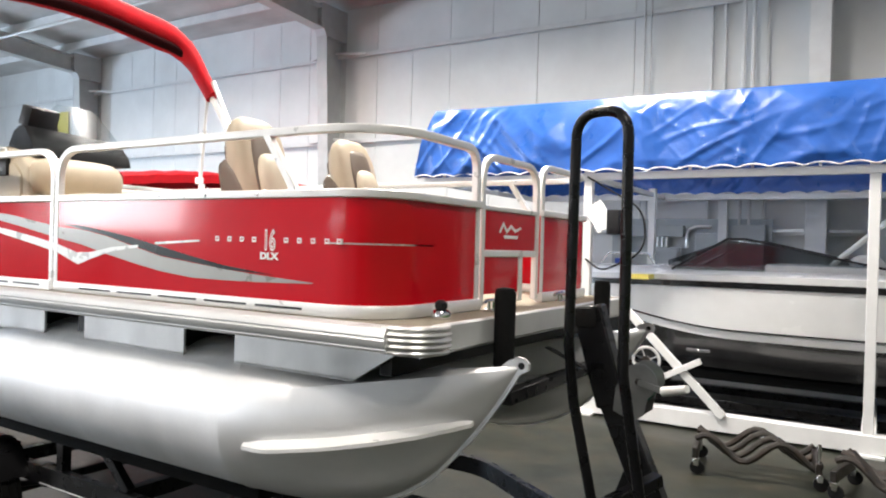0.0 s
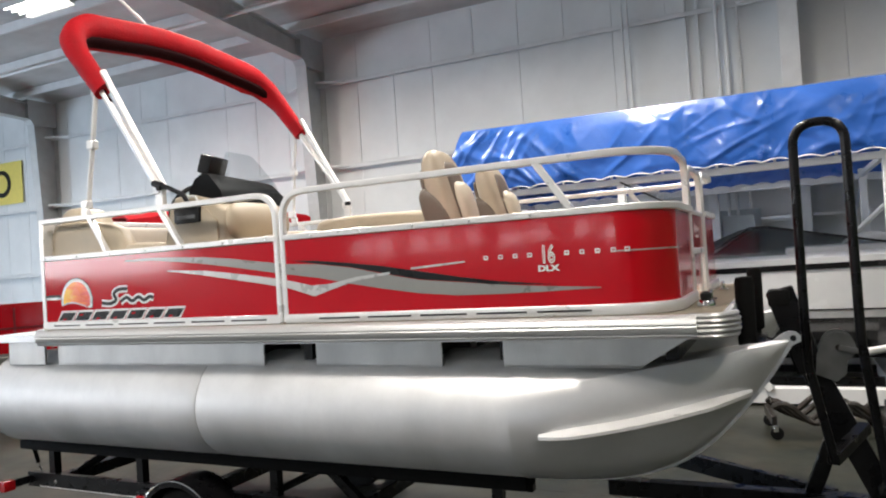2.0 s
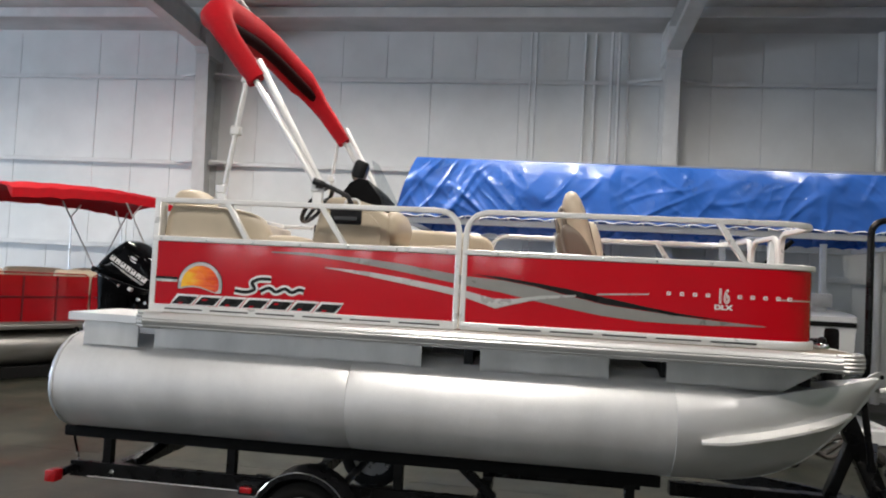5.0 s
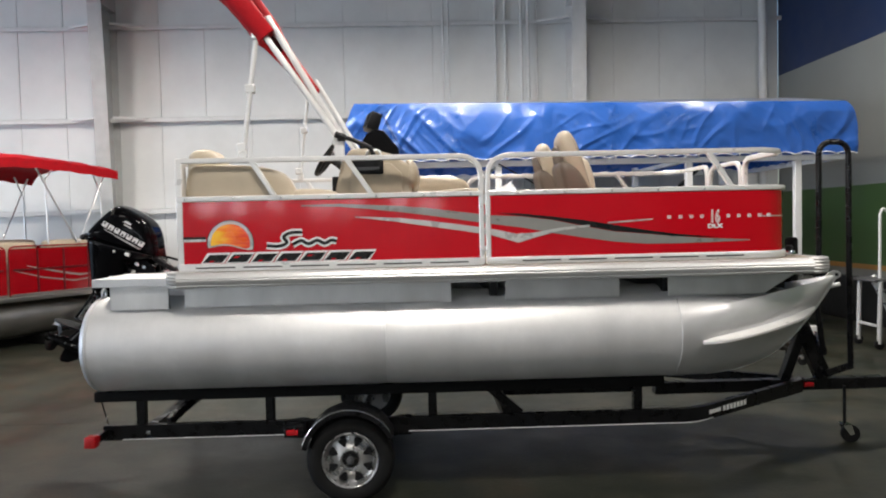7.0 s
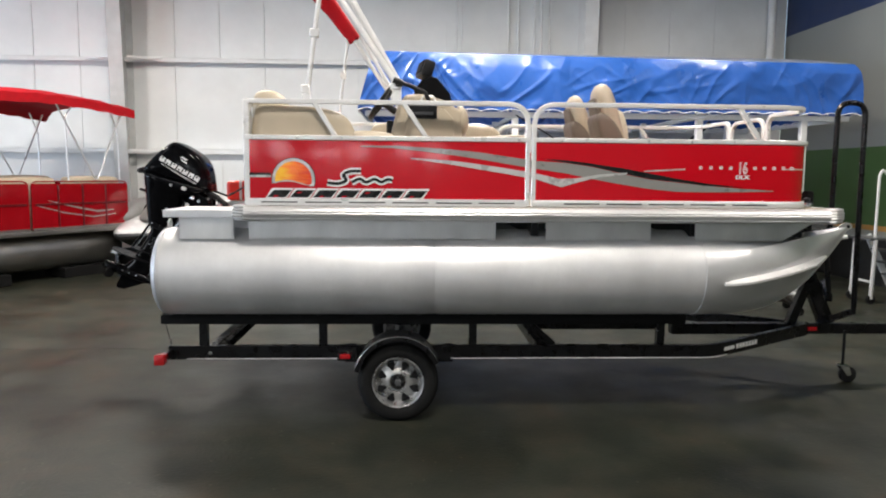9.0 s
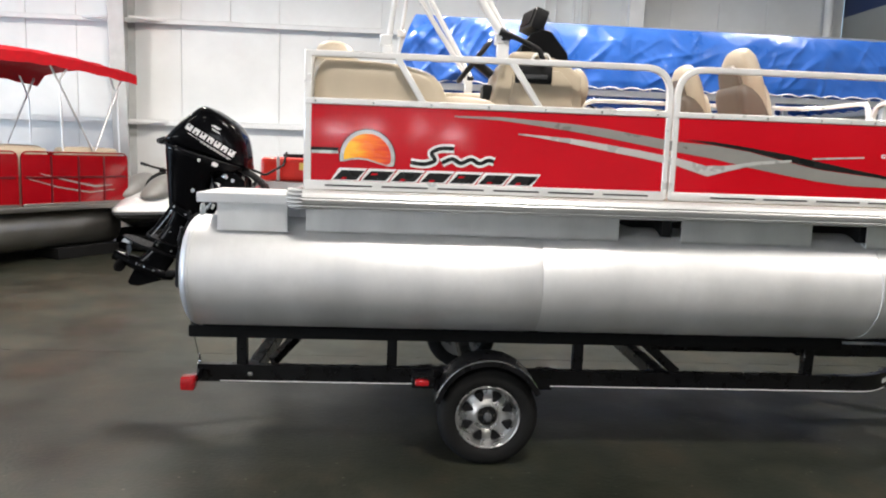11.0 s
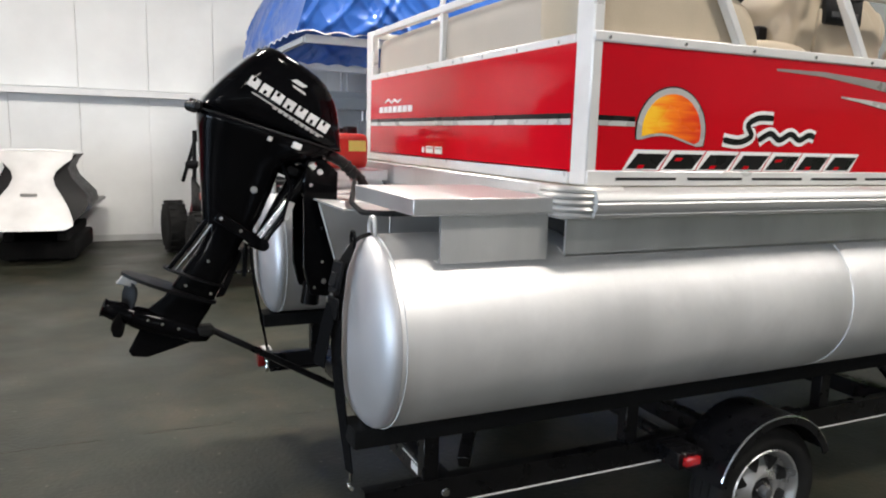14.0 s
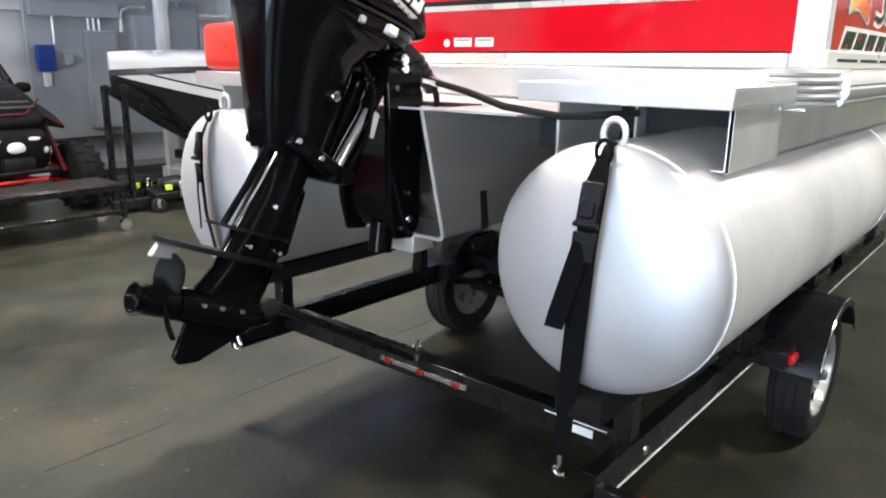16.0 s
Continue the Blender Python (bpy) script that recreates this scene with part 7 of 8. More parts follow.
    part("crank", bar((-1.85, 8.3, 0.92), (-1.6, 8.3, 0.92), 0.03, 0.03, 0.004), CHROME, ob)
    part("tag", bar((-3.02, 8.36, 2.56), (-2.84, 8.36, 2.28), 0.006, 0.24, 0.0, up=(1, 0, 0.65)), PRINT_WHITE, ob, "white paper tag")
    part("switch_box", box(-2.84, -2.68, 8.34, 8.46, 2.2, 2.5, 0.02, 2), BLACK_PLASTIC, ob)
    part("cable", tube([(-3.1, 8.38, 2.9), (-2.4, 8.36, 2.5), (-2.35, 8.36, 2.0), (-2.9, 8.36, 1.75), (-3.1, 8.38, 1.9)], 0.012, 0.35, n=6), RUBBER, ob)
    for dx in (0.0, 0.21):
        part("bunk_arm", bar((-4.73 + dx, 9.6 , 0.15), (-4.73 + dx, 9.6, 1.42), 0.06, 0.06, 0.004, up=(1, 0, 0)), BLACK, ob, "black bunk arm")
        part("bunk_arm", bar((-4.73 + dx, 9.6, 1.4), (-3.2 + dx, 9.9, 0.5), 0.06, 0.07, 0.004), BLACK, ob)
    part("bunk_arm", box(-4.8, 0.8, 9.5, 9.62, 0.06, 0.16, 0.005), BLACK, ob)
    part("bunk_arm", box(-4.8, 0.8, 10.5, 10.62, 0.06, 0.16, 0.005), BLACK, ob)
    for x in (-2.6, 0.2):
        for y in (9.56, 10.56):
            part("bunk_leg", box(x - 0.04, x + 0.04, y - 0.04, y + 0.04, 0.15, 0.44, 0.004), BLACK, ob)
    part("bunk", box(-3.4, 0.9, 9.45, 9.65, 0.42, 0.535, 0.01), CARPET, ob)
    part("bunk", box(-3.4, 0.9, 10.45, 10.65, 0.42, 0.535, 0.01), CARPET, ob)


lift()


def speedboat():
    ob = thing("speedboat", (-1.0, 10.05, 0.88), "white and black runabout with a dark windscreen on the lift", "speedboat")
    yc, hw = 10.05, 1.05
    L0, L1 = -4.44, 1.3
    def station(t):
        x = L0 + (L1 - L0) * t
        w = hw * (1 - (1 - min(1, t * 1.51)) ** 1.8) + 0.02
        sheer = 1.79 - 0.1 * (1 - t) ** 3
        keel = 0.46 + 0.85 * max(0, 1 - t * 2.85) ** 2
        chine = 0.98 + 0.55 * max(0, 1 - t * 2.0) ** 1.6
        return x, w, sheer, keel, chine
    def band(f):
        secs = []
        for i in range(25):
            secs.append(f(*station(i / 24)))
        return secs
    low = band(lambda x, w, s, k, c: [(x, yc - w * 0.9, c), (x, yc - w * 0.78, k + 0.14), (x, yc - w * 0.5, k + 0.07), (x, yc, k), (x, yc + w * 0.5, k + 0.07), (x, yc + w * 0.78, k + 0.14), (x, yc + w * 0.9, c), (x, yc, c + 0.01)])
    part("hull_bottom", loft(low), HULLBLACK, ob, "black hull bottom")
    mid = band(lambda x, w, s, k, c: [(x, yc - w * 0.9, c), (x, yc - w * 0.97, (c + s) / 2), (x, yc - w, s - 0.16), (x, yc + w, s - 0.16), (x, yc + w * 0.97, (c + s) / 2), (x, yc + w * 0.9, c)])
    part("hull_side", loft(mid), WHITE, ob, "white hull side")
    stripe = band(lambda x, w, s, k, c: [(x, yc - w * 1.015, s - 0.18), (x, yc - w * 1.022, s - 0.108), (x, yc + w * 1.022, s - 0.108), (x, yc + w * 1.015, s - 0.18)])
    part("stripe", loft(stripe), HULLBLACK, ob, "black hull stripe")
    line = band(lambda x, w, s, k, c: [(x, yc - w * 0.955, c + 0.1), (x, yc - w * 0.965, c + 0.12), (x, yc + w * 0.965, c + 0.12), (x, yc + w * 0.955, c + 0.1)])
    part("stripe", loft(line), HULLBLACK, ob)
    deck = band(lambda x, w, s, k, c: [(x, yc - w * 1.012, s - 0.105), (x, yc - w * 1.02, s - 0.03), (x, yc - w * 0.92, s + 0.01), (x, yc, s + 0.09), (x, yc + w * 0.92, s + 0.01), (x, yc + w * 1.02, s - 0.03), (x, yc + w * 1.012, s - 0.105)])
    part("deck", loft(deck), WHITE, ob, "white deck")
    part("cockpit", box(-1.2, 1.0, yc - 0.8, yc + 0.8, 1.72, 1.9, 0.03), GREYVINYL_LIGHT, ob)
    # windscreen
    for s in (-1, 1):
        pane = prism([(-2.25, 1.8), (-1.6, 2.17), (-1.4, 2.17), (0.0, 1.88), (0.0, 1.8)], "y", yc + s * 0.78 - 0.006, yc + s * 0.78 + 0.006)
        part("windscreen", pane, SCREEN, ob, "raked clear windscreen")
        part("windscreen_frame", tube([(-2.27, yc + s * 0.8, 1.8), (-1.62, yc + s * 0.79, 2.19), (-1.4, yc + s * 0.79, 2.19), (0.05, yc + s * 0.79, 1.88)], 0.014, 0.05), BLACK, ob)
    front = loft([[(-2.32, yc - 0.78, 1.85), (-2.31, yc - 0.78, 1.85), (-1.59, yc - 0.78, 2.17), (-1.6, yc - 0.78, 2.17)], [(-2.52, yc, 1.9), (-2.51, yc, 1.9), (-1.74, yc, 2.19), (-1.75, yc, 2.19)], [(-2.32, yc + 0.78, 1.85), (-2.31, yc + 0.78, 1.85), (-1.59, yc + 0.78, 2.17), (-1.6, yc + 0.78, 2.17)]])
    part("windscreen", front, SCREEN, ob)
    part("seat", pillow([(-0.3, 1.8), (-0.34, 1.98), (-0.2, 2.05), (0.0, 2.02), (0.1, 1.8)], "y", yc - 0.4, 0.27, 4, 9, 2), GREYVINYL_LIGHT, ob, "grey boat seat", 60)
    part("seat", pillow([(-0.3, 1.8), (-0.34, 1.98), (-0.2, 2.05), (0.0, 2.02), (0.1, 1.8)], "y", yc + 0.4, 0.27, 4, 9, 2), GREYVINYL_LIGHT, ob, "grey boat seat", 60)
    part("engine_hatch", box(0.45, 1.1, yc - 0.75, yc + 0.75, 1.88, 2.1, 0.06, 2), GREYVINYL_LIGHT, ob)
    part("sticker", box(-2.72, -2.5, yc - hw * 1.0 - 0.0, yc - hw * 0.7, 1.66, 1.72), YELLOW, ob)
    part("tower_strut", rod((-0.55, yc - 0.6, 1.86), (0.1, yc - 0.55, 2.48), 0.03), WHITE_STEEL, ob, "white folded tower strut")
    part("tower_strut", rod((0.09, yc - 0.55, 2.47), (0.55, yc - 0.52, 2.9), 0.04), BLACK, ob, "black tower sleeve")
    part("bow_rail", tube([(-3.3, yc - 0.5, 1.85), (-3.2, yc - 0.5, 1.98), (-2.6, yc - 0.72, 1.98), (-2.5, yc - 0.74, 1.84)], 0.014, 0.05), CHROME, ob)


speedboat()


# ---- second pontoon boat, red with a spread canvas ----
def second_boat():
    # built along x, then turned; near side at y = 0, stern end at x = 0
    ob = new("pontoon_boat")
    ORIGIN[ob] = Vector()
    tagged(ob, "low red pontoon boat with an open red canvas top", "pontoon boat")
    L, W = 6.2, 2.4
    part("deck", box(0.0, L, 0.0, W, 0.82, 0.9, 0.01), DECK, ob)
    for y in (0.36, W - 0.36):
        secs = []
        for k in range(7):
            a = math.pi / 2 * k / 6
            secs.append([(0.2 - 0.12 * math.cos(a), y + 0.33 * max(0.02, math.sin(a)) * math.cos(2 * math.pi * j / 28), 0.5 + 0.33 * max(0.02, math.sin(a)) * math.sin(2 * math.pi * j / 28)) for j in range(28)])
        for x, r, z in ((2.0, 0.33, 0.5), (5.0, 0.33, 0.5), (5.8, 0.22, 0.62), (6.3, 0.04, 0.8)):
            secs.append([(x, y + r * math.cos(2 * math.pi * j / 28), z + r * math.sin(2 * math.pi * j / 28)) for j in range(28)])
        part("pontoon", loft(secs), ALU_SHADED, ob, "", 40)
        # stands widened into black blocks that stand for the shade below the boat
        for x in (0.8, 3.0, 5.0):
            part("stand", box(x - 0.6, x + 0.6, y - 0.3, y + 0.3, 0.0, 0.19, 0.01), CARPET, ob)
    part("rub_rail", box(-0.03, L, -0.05, 0.0, 0.82, 0.9, 0.02, 2), ALU_SHADED, ob)
    for x0, x1 in ((0.02, 2.0), (2.06, L - 0.3)):
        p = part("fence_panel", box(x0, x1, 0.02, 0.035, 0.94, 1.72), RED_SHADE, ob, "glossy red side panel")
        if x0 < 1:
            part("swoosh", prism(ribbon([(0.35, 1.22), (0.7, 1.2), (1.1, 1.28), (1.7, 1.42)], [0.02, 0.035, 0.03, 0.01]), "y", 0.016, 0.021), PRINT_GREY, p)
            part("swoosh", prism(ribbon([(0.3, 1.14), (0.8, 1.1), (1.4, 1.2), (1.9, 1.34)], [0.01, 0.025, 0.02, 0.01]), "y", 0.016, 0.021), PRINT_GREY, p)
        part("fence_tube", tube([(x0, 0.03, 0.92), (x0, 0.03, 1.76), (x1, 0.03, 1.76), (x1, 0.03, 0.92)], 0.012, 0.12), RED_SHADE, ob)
        part("fence_rail", box(x0, x1, 0.01, 0.05, 0.9, 0.945, 0.006), ALU_SHADED, ob)
        # thin dark red bars, upright and one level, on each panel
        n = int((x1 - x0) / 0.62)
        for k in range(1, n + 1):
            xp = x0 + (x1 - x0) * k / (n + 1)
            part("panel_bar", box(xp - 0.016, xp + 0.016, 0.005, 0.019, 0.95, 1.7, 0.003), DEEP_RED, ob, "thin dark red upright bar")
        part("panel_crossbar", box(x0 + 0.05, x1 - 0.05, 0.006, 0.018, 1.345, 1.375, 0.003), DEEP_RED, ob)
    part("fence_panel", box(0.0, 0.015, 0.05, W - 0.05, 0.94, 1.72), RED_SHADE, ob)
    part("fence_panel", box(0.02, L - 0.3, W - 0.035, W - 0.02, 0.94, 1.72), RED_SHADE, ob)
    for x0, x1, zz in ((0.1, 1.3, 1.86), (1.45, 2.6, 1.84), (3.4, 4.6, 1.84)):
        part("seat_back", pillow([(x0, 1.3), (x0, zz - 0.06), (x0 + 0.1, zz), (x1 - 0.1, zz), (x1, zz - 0.06), (x1, 1.3)], "y", 0.2, 0.13, 4, 9, 2), BEIGE, ob, "beige vinyl seat back", 60)
        part("seat_back", pillow([(x0, 1.3), (x0, zz - 0.06), (x0 + 0.1, zz), (x1 - 0.1, zz), (x1, zz - 0.06), (x1, 1.3)], "y", W - 0.2, 0.13, 4, 9, 2), BEIGE, ob, "beige vinyl seat back", 60)
        part("seat_base", box(x0, x1, 0.1, 0.7, 0.9, 1.35, 0.03, 2), BEIGE, ob)
    # open canvas: crowned sheet with rolled edge
    secs = []
    for i in range(19):
        x = -0.1 + 3.6 * i / 18
        sag = 0.2 * math.sin(math.pi * (0.12 + 0.76 * i / 18)) + 0.012 * math.sin(i * 2.6)
        top, bot = [], []
        for j in range(13):
            v = j / 12
            y = -0.12 + (W + 0.24) * v
            crown = 0.15 * math.sin(math.pi * v) ** 0.6
            z = 3.06 + sag + crown + 0.008 * noise.noise(Vector((x * 3, y * 3, 1)))
            top.append((x, y, z))
            bot.append((x, y, z - 0.03 - (0.13 if j in (0, 12) else 0)))
        secs.append(top + bot[::-1])
    part("canvas_top", loft(secs), REDCLOTH, ob, "spread red canvas top", 60)
    for y in (0.03, W - 0.03):
        for a, b in (((0.08, 3.1), (0.68, 1.8)), ((1.5, 3.2), (0.72, 1.8)), ((0.2, 2.72), (0.18, 1.78)), ((1.3, 2.92), (1.28, 1.78)), ((0.2, 2.72), (0.36, 3.12)), ((1.3, 2.92), (1.12, 3.16))):
            part("bow_tube", rod((a[0], y, a[1]), (b[0], y, b[1]), 0.016, n=8), ALU_DULL, ob)
    ob.matrix_world = Matrix.Translation((-10.33, 11.22, 0)) @ Matrix.Rotation(math.atan2(-0.88, -0.475), 4, "Z") @ Matrix.Diagonal((1, -1, 1, 1))
    return ob


# ---- personal watercraft ----
def watercraft(at, turn, second):
    ob = new("personal_watercraft")
    ORIGIN[ob] = Vector()
    tagged(ob, "white personal watercraft with a tall waisted bow hood and dark flanks" if second else "white and grey personal watercraft with grey hood pods and handlebar", "personal watercraft", "watercraft by the wall")
    # bow toward -y
    def width(t):
        return 0.54 * (1 - (1 - min(1, t * 1.7)) ** 2.3) + 0.05
    hull = []
    for i in range(15):
        t = i / 14
        y = (-0.95 + 1.95 * t) if second else (-1.25 + 2.25 * t)
        w = width(t)
        keel = 0.4 + 0.26 * max(0, 1 - t * 2.5) ** 2
        hull.append([(-w, y, 0.74), (-w * 0.95, y, 0.66), (-w * 0.5, y, keel + 0.07), (0, y, keel), (w * 0.5, y, keel + 0.07), (w * 0.95, y, 0.66), (w, y, 0.74), (0, y, 0.76)])
    part("hull", loft(hull), HULLBLACK, ob, "black hull", 50)
    rub = [[(-w * 1.03, y, 0.715), (-w * 1.05, y, 0.74), (-w * 1.03, y, 0.765), (w * 1.03, y, 0.765), (w * 1.05, y, 0.74), (w * 1.03, y, 0.715)] for y, w in (((-0.97 + 1.98 * i / 14) if second else (-1.27 + 2.26 * i / 14), width(i / 14)) for i in range(15))]
    part("bumper", loft(rub), GREYPLASTIC, ob, "dark grey bumper strip", 50)
    st = bmesh.new()
    for s in (-0.3, 0.3):
        box(s - 0.06, s + 0.06, -0.8, 0.9, 0.3, 0.42, 0.01, bm=st)
        for y in (-0.6, 0.75):
            box(s - 0.04, s + 0.04, y - 0.04, y + 0.04, 0.0, 0.31, 0.004, bm=st)
    box(-0.4, 0.4, -0.66, -0.56, 0.05, 0.13, 0.005, bm=st)
    box(-0.4, 0.4, 0.7, 0.8, 0.05, 0.13, 0.005, bm=st)
    # dark block between the legs, in place of the shadow under the hull
    box(-0.44, 0.44, -0.72, 0.92, 0.03, 0.29, 0.05, 2, bm=st)
    part("stand", st, CARPET, ob, "low dark stand, with a block for the shade under the hull")
    part("seat", pillow([(0.0, 0.98), (-0.05, 1.16), (0.2, 1.2), (0.7, 1.18), (0.9, 1.08), (0.92, 0.9), (0.1, 0.9)], "x", 0, 0.2, 4, 9, 2), SEATBLACK, ob, "black saddle seat", 60)
    if not second:
        deck = []
        for i in range(15):
            t = i / 14
            y = -1.27 + 2.2 * t
            w = width(t)
            h = 0.05 + 0.32 * math.sin(math.pi * min(0.62, t * 0.85)) ** 1.4
            edge = 0.79 + 0.05 * math.sin(math.pi * t)
            deck.append([(-w, y, 0.76), (-w * 1.0, y, edge), (-w * 0.72, y, edge + h * 0.55), (-w * 0.4, y, edge + h * 0.85), (0, y, edge + h), (w * 0.4, y, edge + h * 0.85), (w * 0.72, y, edge + h * 0.55), (w * 1.0, y, edge), (w, y, 0.76)])
        part("deck", loft(deck), WHITE, ob, "white upper deck", 50)
        for s in (-1, 1):
            pod = pillow([(-0.92, 0.98), (-0.78, 1.16), (-0.48, 1.37), (-0.12, 1.44), (0.02, 1.36), (0.0, 1.12), (-0.3, 0.98), (-0.6, 0.94)], "x", s * 0.235, 0.2, 2.4, 15, 2)
            part("hood_pod", pod, POD_GREY, ob, "smooth grey hood pod", 60)
            part("mirror", pillow([(-0.3, 1.08), (-0.28, 1.2), (-0.1, 1.24), (0.0, 1.18), (-0.02, 1.06)], "x", s * 0.5, 0.09, 3, 7, 1), WHITE if s < 0 else SEATBLACK, ob, "", 60)
            part("side_panel", pillow([(-0.4, 0.82), (-0.3, 1.0), (0.1, 1.08), (0.7, 1.0), (0.8, 0.8)], "x", s * 0.4, 0.12, 3, 9, 2), WHITE, ob, "", 60)
        part("console", pillow([(-0.55, 1.0), (-0.45, 1.28), (-0.1, 1.46), (0.1, 1.42), (0.12, 1.0)], "x", 0, 0.075, 4, 9, 2), SEATBLACK, ob, "dark centre console", 60)
        bars = bmesh.new()
        tube([(-0.46, 0.05, 1.585), (-0.18, -0.06, 1.53), (0.18, -0.06, 1.46), (0.42, 0.05, 1.39)], 0.02, 0.08, bm=bars)
        rod((-0.46, 0.05, 1.585), (-0.32, -0.005, 1.555), 0.03, bm=bars)
        rod((0.42, 0.05, 1.39), (0.3, -0.005, 1.42), 0.03, bm=bars)
        rod((0, 0.1, 1.2), (0, -0.06, 1.5), 0.05, bm=bars)
        part("handlebar", bars, BLACK_PLASTIC, ob)
    else:
        waist = [(0.4, 0.5), (0.49, 0.55), (0.48, 0.63), (0.42, 0.78), (0.34, 0.92), (0.255, 1.05), (0.225, 1.15), (0.25, 1.24), (0.335, 1.33), (0.42, 1.4), (0.43, 1.5)]
        secs = []
        for w, z in waist:
            lean = (z - 0.6) * 0.75
            secs.append([(-w, -1.14 + lean, z), (-w * 0.6, -1.2 + lean, z), (0, -1.22 + lean, z), (w * 0.6, -1.2 + lean, z), (w, -1.14 + lean, z), (w * 0.8, -1.0 + lean, z), (-w * 0.8, -1.0 + lean, z)])
        part("bow_hood", loft(secs), HOOD_WHITE, ob, "white waisted bow hood", 50)
        flank = []
        for w, z in ((0.46, 0.58), (0.56, 0.68), (0.62, 0.8), (0.6, 0.92), (0.5, 1.04), (0.4, 1.16), (0.36, 1.28), (0.4, 1.38), (0.46, 1.46)):
            lean = (z - 0.6) * 0.6
            flank.append([(-w, -0.9 + lean, z), (-w * 0.5, -0.98 + lean, z), (w * 0.5, -0.98 + lean, z), (w, -0.9 + lean, z), (w, 0.2, z), (-w, 0.2, z)])
        part("flank", loft(flank), SEATBLACK, ob, "dark grey flank moulding", 50)
        part("badge", box(-0.1, 0.08, -0.995, -0.97, 0.93, 0.965, 0.002), POD_GREY, ob)
        part("rear_deck", box(-0.5, 0.5, 0.0, 0.95, 0.72, 0.88, 0.05, 2), WHITE, ob)
        tip = bmesh.new()
        tube([(-0.44, -0.42, 1.5), (-0.2, -0.5, 1.52), (0.2, -0.5, 1.52), (0.44, -0.42, 1.5)], 0.016, 0.08, bm=tip)
        part("handlebar", tip, WHITE, ob)
    ob.matrix_world = pose(at[0], at[1], 0, 0, 0, turn) @ Matrix.Diagonal((1.08 if second else 1.16, 1, 1, 1))


# ---- side by side buggy and cart by the wall ----
def buggy():
    ob = new("off_road_buggy")
    ORIGIN[ob] = Vector()
    tagged(ob, "black and red off-road side by side buggy with a roll cage", "off-road buggy")
    # front toward -y
    part("tub", box(-0.52, 0.52, -0.55, 1.15, 0.42, 0.8, 0.05, 2), SEATBLACK, ob)
    hood = pillow([(-1.12, 1.02), (-1.04, 1.14), (-0.78, 1.34), (-0.36, 1.49), (-0.2, 1.5), (-0.14, 1.1), (-0.3, 0.86), (-0.95, 0.86)], "x", 0, 0.46, 6, 13, 2)
    part("hood", hood, SEATBLACK, ob, "black sloping hood", 60)
    face = pillow([(-1.14, 0.56), (-1.2, 0.8), (-1.14, 0.98), (-0.9, 1.02), (-0.6, 1.0), (-0.6, 0.5), (-1.0, 0.5)], "x", 0, 0.4, 6, 13, 2)
    part("nose", face, SEATBLACK, ob, "black nose with lamps", 60)
    for k in range(5):
        z = 1.2 + 0.05 * k
        part("hood_vent", box(-0.06, 0.34, -1.01 + 0.105 * k, -0.99 + 0.105 * k, z - 0.01, z + 0.012, 0.004), GREYPLASTIC, ob)
    part("hood_stripe", tube([(-0.44, -0.9, 1.27), (-0.2, -1.06, 1.13), (0.2, -1.06, 1.13), (0.44, -0.9, 1.27)], 0.01, 0.06), DEEP_RED, ob, "dark red edge line")
    part("badge", pillow([(-0.1, 0.75), (-0.08, 0.86), (0.08, 0.86), (0.1, 0.75)], "y", -1.19, 0.02, 4, 7, 2), PRINT_WHITE, ob, "white badge plate")
    part("winch_box", box(-0.16, 0.16, -1.24, -1.12, 0.58, 0.7, 0.02, 2), BLACK_PLASTIC, ob)
    for s in (-1, 1):
        wing = loft([[(s * 0.4, -1.0, 1.1), (s * 0.64, -1.0, 0.98), (s * 0.64, -1.0, 0.95), (s * 0.4, -1.0, 1.0)],
                     [(s * 0.42, -0.7, 1.3), (s * 0.68, -0.72, 1.1), (s * 0.68, -0.72, 1.06), (s * 0.42, -0.7, 1.1)],
                     [(s * 0.45, -0.25, 1.36), (s * 0.64, -0.3, 1.16), (s * 0.64, -0.3, 1.12), (s * 0.45, -0.25, 1.15)]])
        part("wing", wing, SEATBLACK, ob, "black front wing")
        part("wing_edge", tube([(s * 0.42, -1.02, 1.1), (s * 0.64, -1.0, 0.97), (s * 0.69, -0.72, 1.08)], 0.009, 0.05), DEEP_RED, ob)
        part("headlamp", pillow([(s * 0.13, 0.87), (s * 0.16, 0.91), (s * 0.27, 0.9), (s * 0.24, 0.86)], "y", -1.18, 0.02, 4, 7, 1), PRINT_WHITE, ob, "white headlamp", 60)
        part("lower_lamp", pillow([(s * 0.27, 0.74), (s * 0.3, 0.8), (s * 0.36, 0.78), (s * 0.33, 0.72)], "y", -1.16, 0.02, 4, 7, 1), PRINT_SILVER, ob, "", 60)
        part("door", prism([(-0.35, 0.6), (-0.4, 1.1), (0.3, 1.0), (0.75, 1.15), (0.8, 0.6)], "x", s * 0.58 - 0.02, s * 0.58 + 0.02, 0.008), SEATBLACK, ob)
        part("door_panel", prism([(-0.3, 0.95), (-0.3, 1.05), (0.2, 0.95), (0.2, 0.85)], "x", s * 0.605 - 0.01, s * 0.605 + 0.01), REDPLASTIC, ob)
        part("cage_tube", tube([(s * 0.66, -0.2, 1.2), (s * 0.45, 0.08, 1.8), (s * 0.43, 0.95, 1.86), (s * 0.6, 1.3, 1.05)], 0.03, 0.12), SEATBLACK, ob)
        part("cage_tube", tube([(s * 0.5, 0.9, 1.84), (s * 0.56, 0.75, 0.75)], 0.03), SEATBLACK, ob)
